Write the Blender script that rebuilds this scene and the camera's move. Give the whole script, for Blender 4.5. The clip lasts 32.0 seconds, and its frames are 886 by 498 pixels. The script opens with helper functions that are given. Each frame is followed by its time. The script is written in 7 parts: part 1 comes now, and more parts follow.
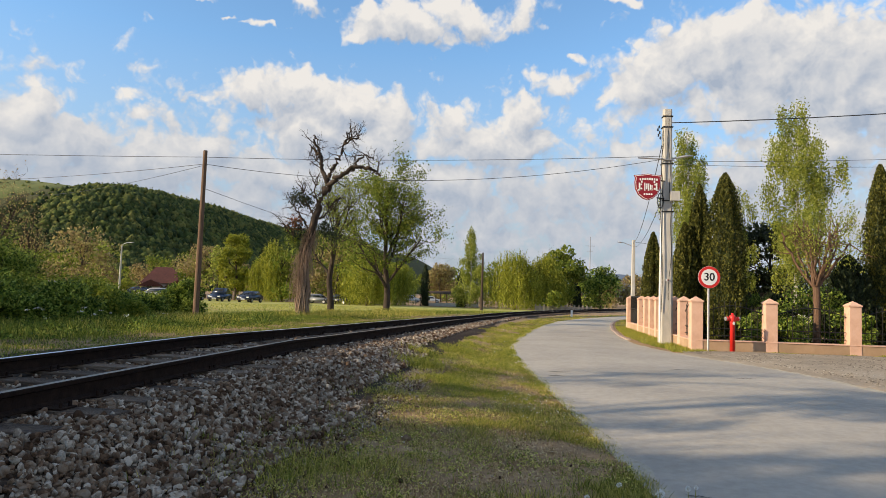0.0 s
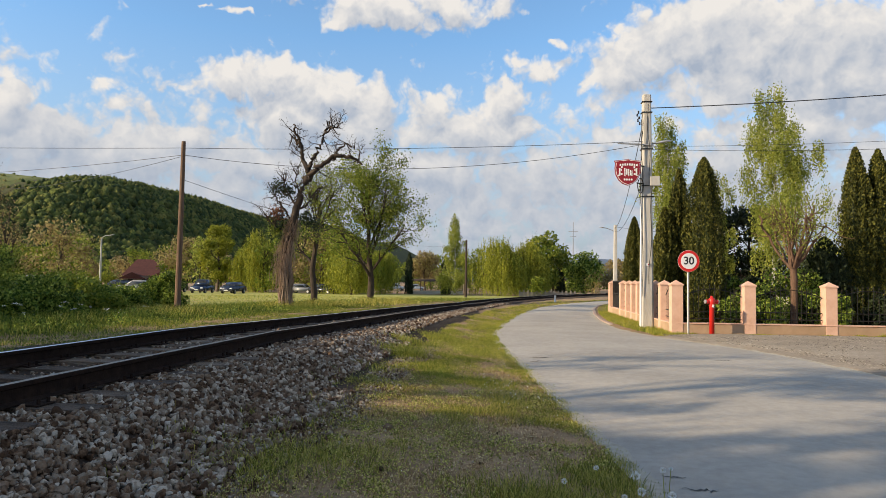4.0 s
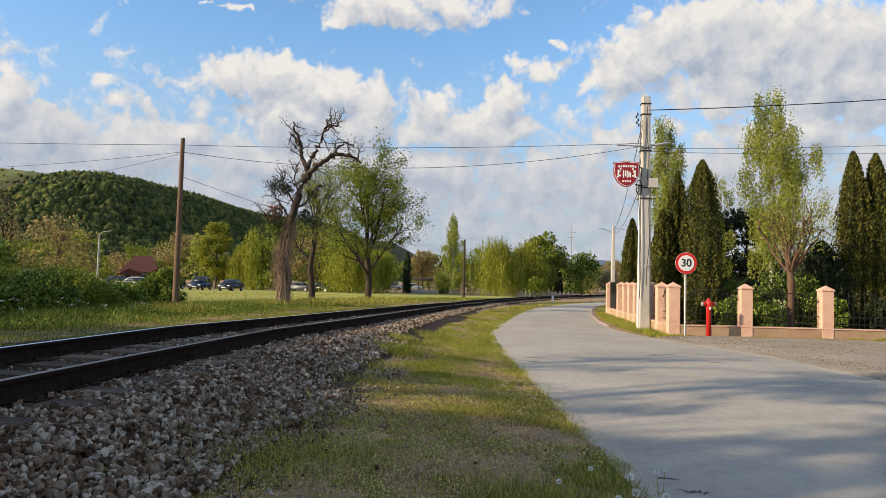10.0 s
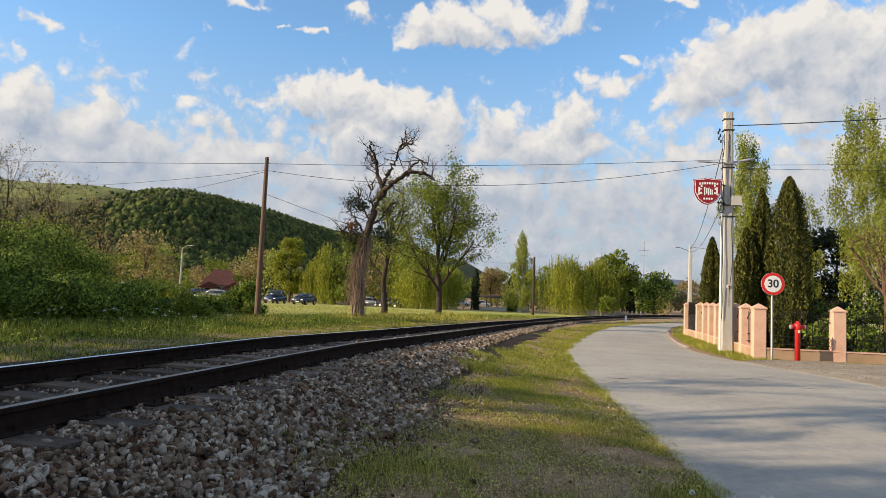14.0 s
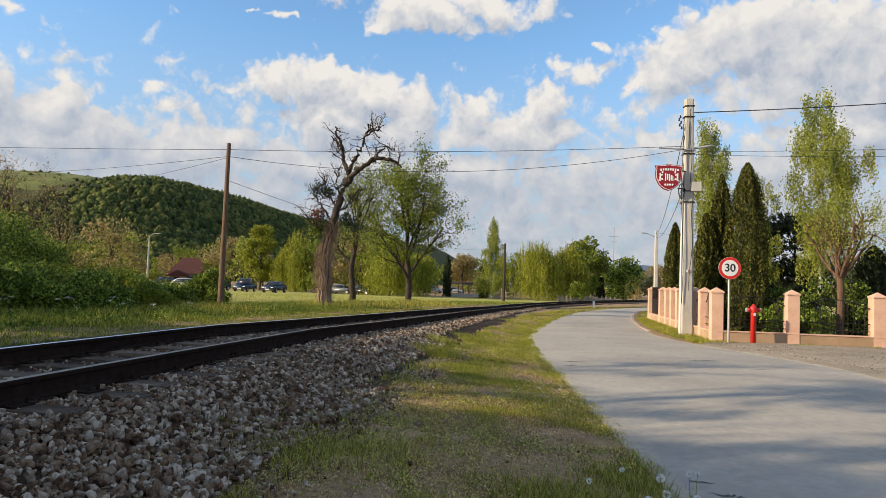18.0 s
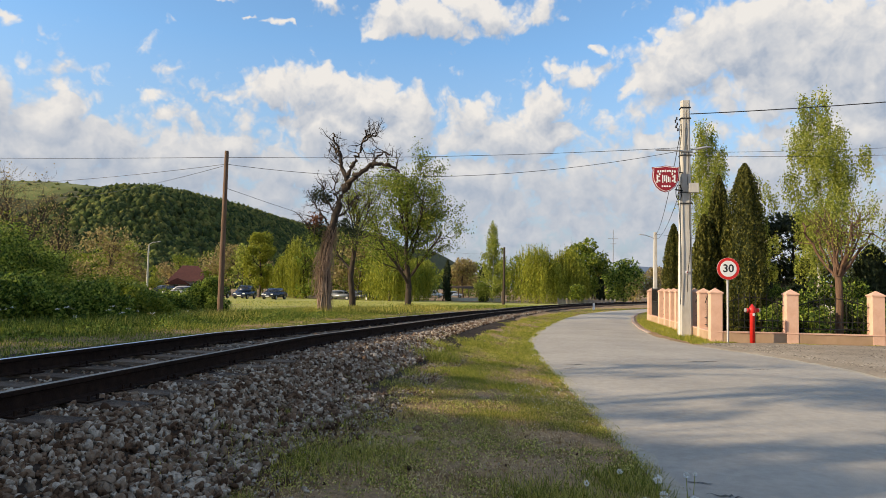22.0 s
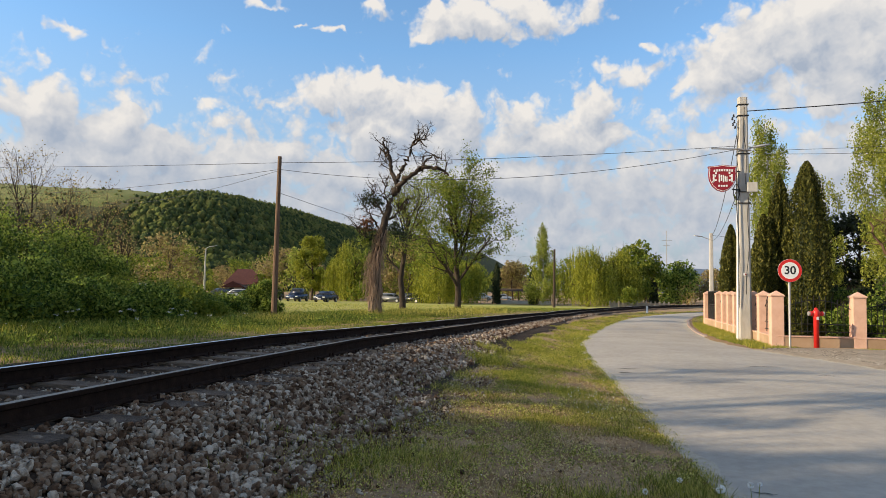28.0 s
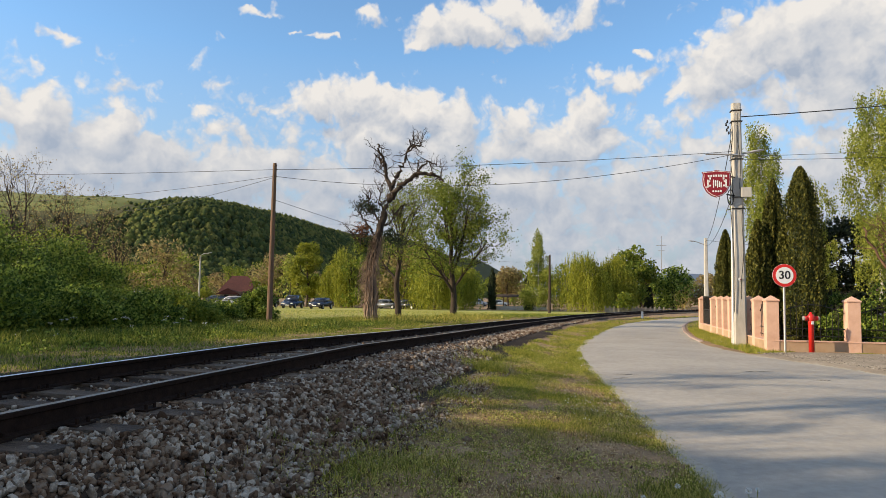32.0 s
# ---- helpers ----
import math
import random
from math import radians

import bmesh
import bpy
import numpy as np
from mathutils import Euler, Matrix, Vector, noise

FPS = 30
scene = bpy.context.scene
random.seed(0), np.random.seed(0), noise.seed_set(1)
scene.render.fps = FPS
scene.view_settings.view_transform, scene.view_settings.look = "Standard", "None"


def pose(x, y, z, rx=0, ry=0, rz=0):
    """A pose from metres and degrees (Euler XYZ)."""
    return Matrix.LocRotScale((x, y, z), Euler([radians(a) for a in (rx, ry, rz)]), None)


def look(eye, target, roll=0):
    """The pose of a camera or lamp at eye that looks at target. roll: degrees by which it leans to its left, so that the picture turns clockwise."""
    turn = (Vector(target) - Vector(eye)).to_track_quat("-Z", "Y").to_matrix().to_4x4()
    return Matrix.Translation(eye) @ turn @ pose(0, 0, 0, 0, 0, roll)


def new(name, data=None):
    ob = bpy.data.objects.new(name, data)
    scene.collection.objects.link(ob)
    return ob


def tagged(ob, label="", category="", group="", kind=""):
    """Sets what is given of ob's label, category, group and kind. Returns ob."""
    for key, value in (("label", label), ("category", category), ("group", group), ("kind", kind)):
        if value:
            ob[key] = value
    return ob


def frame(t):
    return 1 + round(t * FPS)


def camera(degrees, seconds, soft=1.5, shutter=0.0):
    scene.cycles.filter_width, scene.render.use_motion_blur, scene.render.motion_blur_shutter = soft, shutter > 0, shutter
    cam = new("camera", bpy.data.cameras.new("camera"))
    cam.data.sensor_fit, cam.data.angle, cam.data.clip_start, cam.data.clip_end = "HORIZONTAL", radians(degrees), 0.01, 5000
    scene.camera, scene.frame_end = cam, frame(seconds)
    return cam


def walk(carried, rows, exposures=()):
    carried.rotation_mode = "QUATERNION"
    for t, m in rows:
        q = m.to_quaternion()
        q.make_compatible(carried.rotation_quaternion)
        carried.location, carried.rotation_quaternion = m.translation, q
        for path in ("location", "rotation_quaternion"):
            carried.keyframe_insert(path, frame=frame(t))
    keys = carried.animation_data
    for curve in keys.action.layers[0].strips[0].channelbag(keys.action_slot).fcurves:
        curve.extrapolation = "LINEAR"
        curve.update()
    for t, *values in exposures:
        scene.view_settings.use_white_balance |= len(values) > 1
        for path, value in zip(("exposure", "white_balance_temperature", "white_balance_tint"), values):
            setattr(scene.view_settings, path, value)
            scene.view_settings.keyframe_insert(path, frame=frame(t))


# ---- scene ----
cam = camera(67.3, 32.0, soft=0.8)
PATH = [
    (0, (-0.127, 0.391, 1.461), (-0.264, 2.382, 1.59), 1.8),
    (0.5, (-0.095, 0.406, 1.465), (-0.233, 2.398, 1.593), 1.2),
    (1, (-0.08, 0.404, 1.469), (-0.205, 2.396, 1.604), 1.0),
    (1.5, (-0.076, 0.385, 1.473), (-0.2, 2.377, 1.611), 0.8),
    (2, (-0.074, 0.373, 1.474), (-0.192, 2.365, 1.608), 0.7),
    (2.5, (-0.068, 0.365, 1.47), (-0.173, 2.359, 1.589), 0.7),
    (3, (-0.07, 0.372, 1.471), (-0.166, 2.367, 1.579), 1.0),
    (3.5, (-0.072, 0.364, 1.476), (-0.161, 2.36, 1.576), 0.8),
    (5.5, (-0.076, 0.36, 1.476), (-0.164, 2.356, 1.557), 1.3),
    (6, (-0.073, 0.357, 1.477), (-0.165, 2.353, 1.558), 1.6),
    (6.5, (-0.073, 0.358, 1.474), (-0.165, 2.354, 1.555), 1.6),
    (7, (-0.075, 0.359, 1.472), (-0.167, 2.355, 1.554), 1.6),
    (7.5, (-0.078, 0.359, 1.473), (-0.167, 2.355, 1.553), 1.7),
    (8, (-0.074, 0.368, 1.471), (-0.159, 2.365, 1.549), 1.7),
    (8.5, (-0.069, 0.374, 1.471), (-0.147, 2.371, 1.548), 1.5),
    (9, (-0.068, 0.359, 1.473), (-0.144, 2.356, 1.551), 1.4),
    (9.5, (-0.072, 0.358, 1.481), (-0.15, 2.355, 1.565), 1.6),
    (10, (-0.07, 0.339, 1.482), (-0.153, 2.335, 1.573), 1.4),
    (10.5, (-0.069, 0.317, 1.481), (-0.188, 2.311, 1.579), 1.1),
    (11, (-0.095, 0.324, 1.489), (-0.25, 2.315, 1.595), 0.9),
    (11.5, (-0.131, 0.311, 1.492), (-0.297, 2.3, 1.611), 1.0),
    (12, (-0.182, 0.277, 1.496), (-0.36, 2.264, 1.628), 1.0),
    (12.5, (-0.223, 0.258, 1.491), (-0.44, 2.242, 1.627), 1.1),
    (13, (-0.247, 0.247, 1.483), (-0.506, 2.226, 1.621), 1.7),
    (13.5, (-0.269, 0.241, 1.478), (-0.548, 2.216, 1.614), 2.3),
    (14, (-0.284, 0.232, 1.473), (-0.57, 2.207, 1.608), 2.3),
    (14.5, (-0.272, 0.204, 1.473), (-0.562, 2.178, 1.604), 2.3),
    (16.5, (-0.12, 0.237, 1.467), (-0.417, 2.212, 1.566), 1.8),
    (17, (-0.064, 0.261, 1.461), (-0.344, 2.239, 1.559), 1.9),
    (17.5, (-0.031, 0.254, 1.458), (-0.262, 2.238, 1.557), 1.7),
    (18, (-0.01, 0.249, 1.459), (-0.215, 2.236, 1.558), 1.9),
    (18.5, (0.003, 0.249, 1.457), (-0.18, 2.238, 1.556), 1.8),
    (19, (0.008, 0.253, 1.452), (-0.176, 2.242, 1.55), 1.6),
    (19.5, (0.015, 0.265, 1.454), (-0.155, 2.255, 1.55), 1.6),
    (20, (0.021, 0.257, 1.459), (-0.144, 2.248, 1.556), 1.1),
    (20.5, (0.025, 0.243, 1.464), (-0.143, 2.233, 1.567), 1.0),
    (21, (0.027, 0.222, 1.465), (-0.147, 2.211, 1.574), 1.0),
    (21.5, (0.026, 0.214, 1.466), (-0.164, 2.202, 1.577), 1.0),
    (22, (0.022, 0.218, 1.465), (-0.182, 2.204, 1.577), 1.1),
    (22.5, (0.019, 0.225, 1.464), (-0.197, 2.21, 1.575), 1.1),
    (23, (0.019, 0.226, 1.461), (-0.204, 2.211, 1.571), 1.0),
    (23.5, (0.016, 0.231, 1.461), (-0.216, 2.214, 1.57), 1.0),
    (24, (0.013, 0.23, 1.459), (-0.228, 2.212, 1.565), 1.1),
    (24.5, (0.007, 0.246, 1.461), (-0.246, 2.227, 1.565), 1.2),
    (25, (0.011, 0.237, 1.463), (-0.252, 2.217, 1.564), 1.1),
    (25.5, (0.008, 0.245, 1.46), (-0.269, 2.223, 1.561), 1.1),
    (26, (0.004, 0.251, 1.46), (-0.298, 2.225, 1.563), 1.2),
    (26.5, (-0.004, 0.258, 1.459), (-0.33, 2.228, 1.564), 1.2),
    (28.5, (-0.004, 0.251, 1.464), (-0.357, 2.216, 1.585), 1.0),
    (29, (-0.008, 0.252, 1.464), (-0.365, 2.216, 1.587), 0.9),
    (29.5, (-0.012, 0.248, 1.466), (-0.367, 2.212, 1.592), 0.7),
    (30, (-0.009, 0.242, 1.471), (-0.362, 2.206, 1.599), 0.7),
    (30.5, (-0.014, 0.243, 1.475), (-0.365, 2.207, 1.609), 0.8),
    (31, (-0.013, 0.244, 1.468), (-0.361, 2.209, 1.605), 0.9),
    (31.5, (-0.015, 0.248, 1.469), (-0.355, 2.214, 1.606), 0.7),
    (32, (-0.016, 0.247, 1.47), (-0.352, 2.214, 1.606), 0.8),
]
walk(cam, [(t, look(eye, target, roll)) for t, eye, target, roll in PATH])

# ---- light ----
SUN_TO = Vector((-2.1, -0.8, 0.85)).normalized()
sun_data = bpy.data.lights.new("sun", "SUN")
sun_data.energy, sun_data.angle, sun_data.color = 5.0, radians(0.6), (1.0, 0.85, 0.64)
sun = new("sun", sun_data)
sun.matrix_world = look((-40, -20, 40), Vector((-40, -20, 40)) - SUN_TO)
scene.view_settings.exposure = 0.42
scene.view_settings.use_white_balance = True
scene.view_settings.white_balance_temperature, scene.view_settings.white_balance_tint = 7300, 10

world = bpy.data.worlds.new("sky")
scene.world = world
world.use_nodes = True


def link(nt, a, b):
    nt.links.new(a, b)


def math_node(nt, op, a, b=None, c=None, clamp=False):
    n = nt.nodes.new("ShaderNodeMath")
    n.operation, n.use_clamp = op, clamp
    for i, v in enumerate((a, b, c)):
        if v is None:
            continue
        if isinstance(v, (int, float)):
            n.inputs[i].default_value = v
        else:
            nt.links.new(v, n.inputs[i])
    return n.outputs[0]


# Clouds: azimuth and height above the horizon in degrees, half width, half height.
HIGH_CLOUDS = ((-7.7, 22.3, 7.3, 1.8), (-2.2, 23.1, 6.3, 1.5), (-11.8, 21.4, 3.2, 0.8), (2, 22.5, 2.9, 1), (-16, 22.6, 2, 0.8), (-20.3, 21.2, 1.8, 0.4), (18.3, 19.6, 9.3, 3.9), (23.9, 17.6, 9.8, 5.9), (11.8, 16.6, 3, 2.2), (14.5, 18.3, 4.9, 2.9), (5.7, 17.8, 3.5, 1.3), (7.3, 19.9, 1.1, 0.6), (28.6, 15.4, 7.3, 5.9), (11.3, 12.4, 2.9, 1.3), (-40.3, 18.1, 2, 0.7), (-26.2, 22.5, 2, 0.4), (-41.3, 12.3, 4.4, 2.9), (-22.8, 21.5, 0.8, 0.3), (10.6, 23.7, 1.5, 0.5))
LOW_CLOUDS = ((-17.7, 16.4, 5.4, 2), (-21.2, 16, 3.2, 1.3), (-12.9, 15.6, 5.1, 2.3), (-9.4, 13.6, 2.9, 3.7), (-14.8, 13.4, 5.9, 2.7), (-3.8, 14.2, 2.9, 2.4), (-1.5, 12.3, 5.9, 2.7), (2.6, 15.1, 2.3, 2.2), (2.8, 12.8, 3.7, 2.9), (-37.2, 11.6, 6.1, 2.2), (-34.6, 10.4, 6.3, 2.7), (-38.5, 9.4, 7.8, 2.4), (-23.9, 11.2, 4.9, 1.6), (-27.8, 9.4, 9.3, 2.2), (-16.1, 9.8, 10.2, 2.9), (-4.4, 9.4, 10.2, 2.3), (26, 11.5, 7.3, 2.7), (19.9, 9.6, 5.9, 1.5), (-30.4, 8.2, 3.4, 1.2), (-20.6, 6.6, 3.4, 1), (5.3, 7.5, 5.4, 1), (13.5, 6, 6.3, 0.9), (-1.4, 5.3, 5.9, 0.7))


def cloud_field():
    """A node group: direction in, cloud density out."""
    g = bpy.data.node_groups.new("cloud_field", "ShaderNodeTree")
    g.interface.new_socket("Direction", in_out="INPUT", socket_type="NodeSocketVector")
    g.interface.new_socket("Density", in_out="OUTPUT", socket_type="NodeSocketFloat")
    gi, go = g.nodes.new("NodeGroupInput"), g.nodes.new("NodeGroupOutput")
    # The outlines waver at two scales before the heaps are laid out.
    sway = g.nodes.new("ShaderNodeTexNoise")
    sway.inputs["Scale"].default_value, sway.inputs["Detail"].default_value, sway.inputs["Roughness"].default_value = 13.0, 4.0, 0.55
    link(g, gi.outputs[0], sway.inputs["Vector"])
    off, scaled, moved = (g.nodes.new("ShaderNodeVectorMath") for _ in range(3))
    off.operation, off.inputs[1].default_value = "SUBTRACT", (0.5, 0.5, 0.5)
    link(g, sway.outputs["Color"], off.inputs[0])
    scaled.operation, scaled.inputs[3].default_value = "SCALE", 0.085
    link(g, off.outputs[0], scaled.inputs[0])
    link(g, gi.outputs[0], moved.inputs[0])
    link(g, scaled.outputs[0], moved.inputs[1])
    sep = g.nodes.new("ShaderNodeSeparateXYZ")
    link(g, moved.outputs[0], sep.inputs[0])
    az = math_node(g, "MULTIPLY", math_node(g, "ARCTAN2", sep.outputs[0], sep.outputs[1]), 57.2958)
    el = math_node(g, "MULTIPLY", math_node(g, "ARCSINE", sep.outputs[2]), 57.2958)
    total = None
    for a, e, ra, re in HIGH_CLOUDS + LOW_CLOUDS:
        da = math_node(g, "MULTIPLY", math_node(g, "SUBTRACT", az, a), 1 / ra)
        de = math_node(g, "MULTIPLY", math_node(g, "SUBTRACT", el, e), 1 / re)
        r2 = math_node(g, "ADD", math_node(g, "MULTIPLY", da, da), math_node(g, "MULTIPLY", de, de))
        d = math_node(g, "MULTIPLY", math_node(g, "SUBTRACT", 1.0, math_node(g, "SQRT", r2)), min(1.0, 0.45 + 0.16 * re))
        total = d if total is None else math_node(g, "SMOOTH_MAX", total, d, 0.12)
    bank = math_node(g, "MULTIPLY", math_node(g, "SUBTRACT", 8.0, math_node(g, "ABSOLUTE", math_node(g, "SUBTRACT", el, 7.5))), 0.05)
    total = math_node(g, "SMOOTH_MAX", total, bank, 0.15)
    # Elsewhere in the sky loose clouds of the same kind go on.
    wide = g.nodes.new("ShaderNodeTexNoise")
    wide.inputs["Scale"].default_value, wide.inputs["Detail"].default_value = 4.5, 2.0
    link(g, gi.outputs[0], wide.inputs["Vector"])
    out_of_view = math_node(g, "MULTIPLY", math_node(g, "SUBTRACT", math_node(g, "ABSOLUTE", az), 44), 0.12, clamp=True)
    high = math_node(g, "MULTIPLY", math_node(g, "SUBTRACT", el, 27), 0.2, clamp=True)
    where = math_node(g, "MAXIMUM", out_of_view, high)
    more = math_node(g, "SUBTRACT", math_node(g, "MULTIPLY", math_node(g, "SUBTRACT", wide.outputs[0], 0.5), 4.0),
                     math_node(g, "MULTIPLY", math_node(g, "SUBTRACT", 1.0, where), 3.0))
    total = math_node(g, "MAXIMUM", total, more)
    # Round heads on the heaps, large and small, and fine torn edges.
    for scale, much in ((26.0, 0.55), (60.0, 0.28), (140.0, 0.13)):
        heads = g.nodes.new("ShaderNodeTexVoronoi")
        heads.feature, heads.inputs["Scale"].default_value, heads.inputs["Smoothness"].default_value = "SMOOTH_F1", scale, 0.35
        link(g, moved.outputs[0], heads.inputs["Vector"])
        total = math_node(g, "ADD", total, math_node(g, "MULTIPLY", math_node(g, "SUBTRACT", 0.46, heads.outputs["Distance"]), much))
    fine = g.nodes.new("ShaderNodeTexNoise")
    fine.inputs["Scale"].default_value, fine.inputs["Detail"].default_value, fine.inputs["Roughness"].default_value = 40.0, 7.0, 0.6
    link(g, gi.outputs[0], fine.inputs["Vector"])
    link(g, math_node(g, "ADD", total, math_node(g, "MULTIPLY", math_node(g, "SUBTRACT", fine.outputs[0], 0.5), 0.42)), go.inputs[0])
    return g


def build_sky():
    nt = world.node_tree
    nt.nodes.clear()
    out, bg = nt.nodes.new("ShaderNodeOutputWorld"), nt.nodes.new("ShaderNodeBackground")
    sky = nt.nodes.new("ShaderNodeTexSky")
    sky.sky_type, sky.sun_disc = "NISHITA", False
    sky.sun_elevation, sky.sun_rotation = radians(21), math.atan2(SUN_TO.x, SUN_TO.y)
    sky.air_density, sky.dust_density, sky.ozone_density = 1.0, 0.2, 3.5
    tc = nt.nodes.new("ShaderNodeTexCoord")
    field = cloud_field()
    def density(shift):
        n, v = nt.nodes.new("ShaderNodeGroup"), nt.nodes.new("ShaderNodeVectorMath")
        n.node_tree, v.operation, v.inputs[1].default_value = field, "ADD", shift
        link(nt, tc.outputs["Generated"], v.inputs[0])
        link(nt, v.outputs[0], n.inputs[0])
        return n.outputs[0]

    here, above = density((0, 0, 0)), density((-0.012, 0, 0.022))
    mask = nt.nodes.new("ShaderNodeMapRange")
    mask.interpolation_type = "SMOOTHSTEP"
    mask.inputs["From Min"].default_value, mask.inputs["From Max"].default_value = -0.06, 0.3
    link(nt, here, mask.inputs["Value"])
    # The heads that look to the sun are bright, what lies under more cloud is grey.
    relief = math_node(nt, "MULTIPLY", math_node(nt, "SUBTRACT", here, above), 0.95)
    depth = math_node(nt, "MULTIPLY", math_node(nt, "MAXIMUM", here, 0.0), 0.36)
    height = nt.nodes.new("ShaderNodeSeparateXYZ")
    link(nt, tc.outputs["Generated"], height.inputs[0])
    low = nt.nodes.new("ShaderNodeMapRange")
    low.inputs["From Min"].default_value, low.inputs["From Max"].default_value = 0.13, 0.25
    low.inputs["To Min"].default_value, low.inputs["To Max"].default_value = 0.5, 1.0
    link(nt, height.outputs[2], low.inputs["Value"])
    lit = math_node(nt, "MULTIPLY", math_node(nt, "SUBTRACT", math_node(nt, "ADD", relief, 0.62), depth, clamp=True), low.outputs[0])
    ramp = nt.nodes.new("ShaderNodeValToRGB")
    ramp.color_ramp.elements[0].color = (2.2, 2.75, 3.75, 1)
    ramp.color_ramp.elements[1].color = (4.9, 5.0, 5.25, 1)
    ramp.color_ramp.elements[1].position = 0.9
    link(nt, lit, ramp.inputs[0])
    mix = nt.nodes.new("ShaderNodeMix")
    mix.data_type = "RGBA"
    link(nt, mask.outputs[0], mix.inputs[0])
    # A thin veil whitens the air towards the horizon.
    sep = nt.nodes.new("ShaderNodeSeparateXYZ")
    link(nt, tc.outputs["Generated"], sep.inputs[0])
    veil = nt.nodes.new("ShaderNodeMapRange")
    veil.inputs["From Min"].default_value, veil.inputs["From Max"].default_value = 0.04, 0.34
    veil.inputs["To Min"].default_value, veil.inputs["To Max"].default_value = 0.95, 0.0
    link(nt, sep.outputs[2], veil.inputs["Value"])
    pale = nt.nodes.new("ShaderNodeMix")
    pale.data_type = "RGBA"
    pale.inputs[7].default_value = (2.2, 2.65, 3.45, 1)
    link(nt, veil.outputs[0], pale.inputs[0])
    clear = nt.nodes.new("ShaderNodeMix")
    clear.data_type, clear.blend_type = "RGBA", "MULTIPLY"
    clear.inputs[0].default_value, clear.inputs[7].default_value = 1.0, (1.2, 1.46, 1.58, 1)
    link(nt, sky.outputs[0], clear.inputs[6])
    link(nt, clear.outputs[2], pale.inputs[6])
    link(nt, pale.outputs[2], mix.inputs[6])
    link(nt, ramp.outputs[0], mix.inputs[7])
    link(nt, mix.outputs[2], bg.inputs[0])
    bg.inputs[1].default_value = 0.124
    link(nt, bg.outputs[0], out.inputs[0])


build_sky()


# ---- materials ----
def surf(name, colours, scale=4.0, rough=0.8, bump=0.3, metal=0.0, big=0.25, wear=0.35, spread=0.0, stretch=(1, 1, 1), bump_scale=6.0,
         vary=None, spec=0.4):
    """A rough surface: two or more colours mixed by grain at one scale, stained at a wider one, with relief. vary: 'object' or 'island'."""
    m = bpy.data.materials.new(name)
    m.use_nodes = True
    nt = m.node_tree
    b = nt.nodes["Principled BSDF"]
    tc = nt.nodes.new("ShaderNodeTexCoord")
    mp = nt.nodes.new("ShaderNodeMapping")
    mp.inputs["Scale"].default_value = stretch
    link(nt, tc.outputs["Object"], mp.inputs["Vector"])
    grain, stain = nt.nodes.new("ShaderNodeTexNoise"), nt.nodes.new("ShaderNodeTexNoise")
    grain.inputs["Scale"].default_value, grain.inputs["Detail"].default_value = scale, 8
    grain.inputs["Roughness"].default_value = 0.65
    stain.inputs["Scale"].default_value, stain.inputs["Detail"].default_value = scale * big * 0.25, 4
    for n in (grain, stain):
        link(nt, mp.outputs[0], n.inputs["Vector"])
    ramp = nt.nodes.new("ShaderNodeValToRGB")
    els = ramp.color_ramp.elements
    while len(els) < len(colours):
        els.new(0.5)
    for i, c in enumerate(colours):
        els[i].position = 0.32 + 0.36 * i / max(1, len(colours) - 1)
        els[i].color = (*c, 1)
    fac = math_node(nt, "ADD", math_node(nt, "MULTIPLY", grain.outputs[0], 1 - wear), math_node(nt, "MULTIPLY", stain.outputs[0], wear))
    if vary:
        src = nt.nodes.new("ShaderNodeObjectInfo").outputs["Random"] if vary == "object" else \
            nt.nodes.new("ShaderNodeNewGeometry").outputs["Random Per Island"]
        fac = math_node(nt, "ADD", fac, math_node(nt, "MULTIPLY", math_node(nt, "SUBTRACT", src, 0.5), spread))
    link(nt, fac, ramp.inputs[0])
    link(nt, ramp.outputs[0], b.inputs["Base Color"])
    b.inputs["Roughness"].default_value, b.inputs["Metallic"].default_value = rough, metal
    b.inputs["Specular IOR Level"].default_value = spec
    if bump:
        bp = nt.nodes.new("ShaderNodeBump")
        bp.inputs["Strength"].default_value, bp.inputs["Distance"].default_value = bump, 0.02
        fine = nt.nodes.new("ShaderNodeTexNoise")
        fine.inputs["Scale"].default_value, fine.inputs["Detail"].default_value = scale * bump_scale, 5
        link(nt, mp.outputs[0], fine.inputs["Vector"])
        link(nt, fine.outputs[0], bp.inputs["Height"])
        link(nt, bp.outputs[0], b.inputs["Normal"])
    return m


def leafy(name, colours, through_it=0.35, spread=0.5):
    """Leaves: colour differs leaf by leaf and over the crown, and light shines through."""
    m = surf(name, colours, scale=0.35, rough=0.6, bump=0, wear=0.4, vary="island", spread=spread, spec=0.2)
    nt = m.node_tree
    b, out = nt.nodes["Principled BSDF"], nt.nodes["Material Output"]
    ramp = next(n for n in nt.nodes if n.type == "VALTORGB")
    tr, mx = nt.nodes.new("ShaderNodeBsdfTranslucent"), nt.nodes.new("ShaderNodeMixShader")
    link(nt, ramp.outputs[0], tr.inputs[0])
    mx.inputs[0].default_value = through_it
    link(nt, b.outputs[0], mx.inputs[1])
    link(nt, tr.outputs[0], mx.inputs[2])
    link(nt, mx.outputs[0], out.inputs[0])
    return m


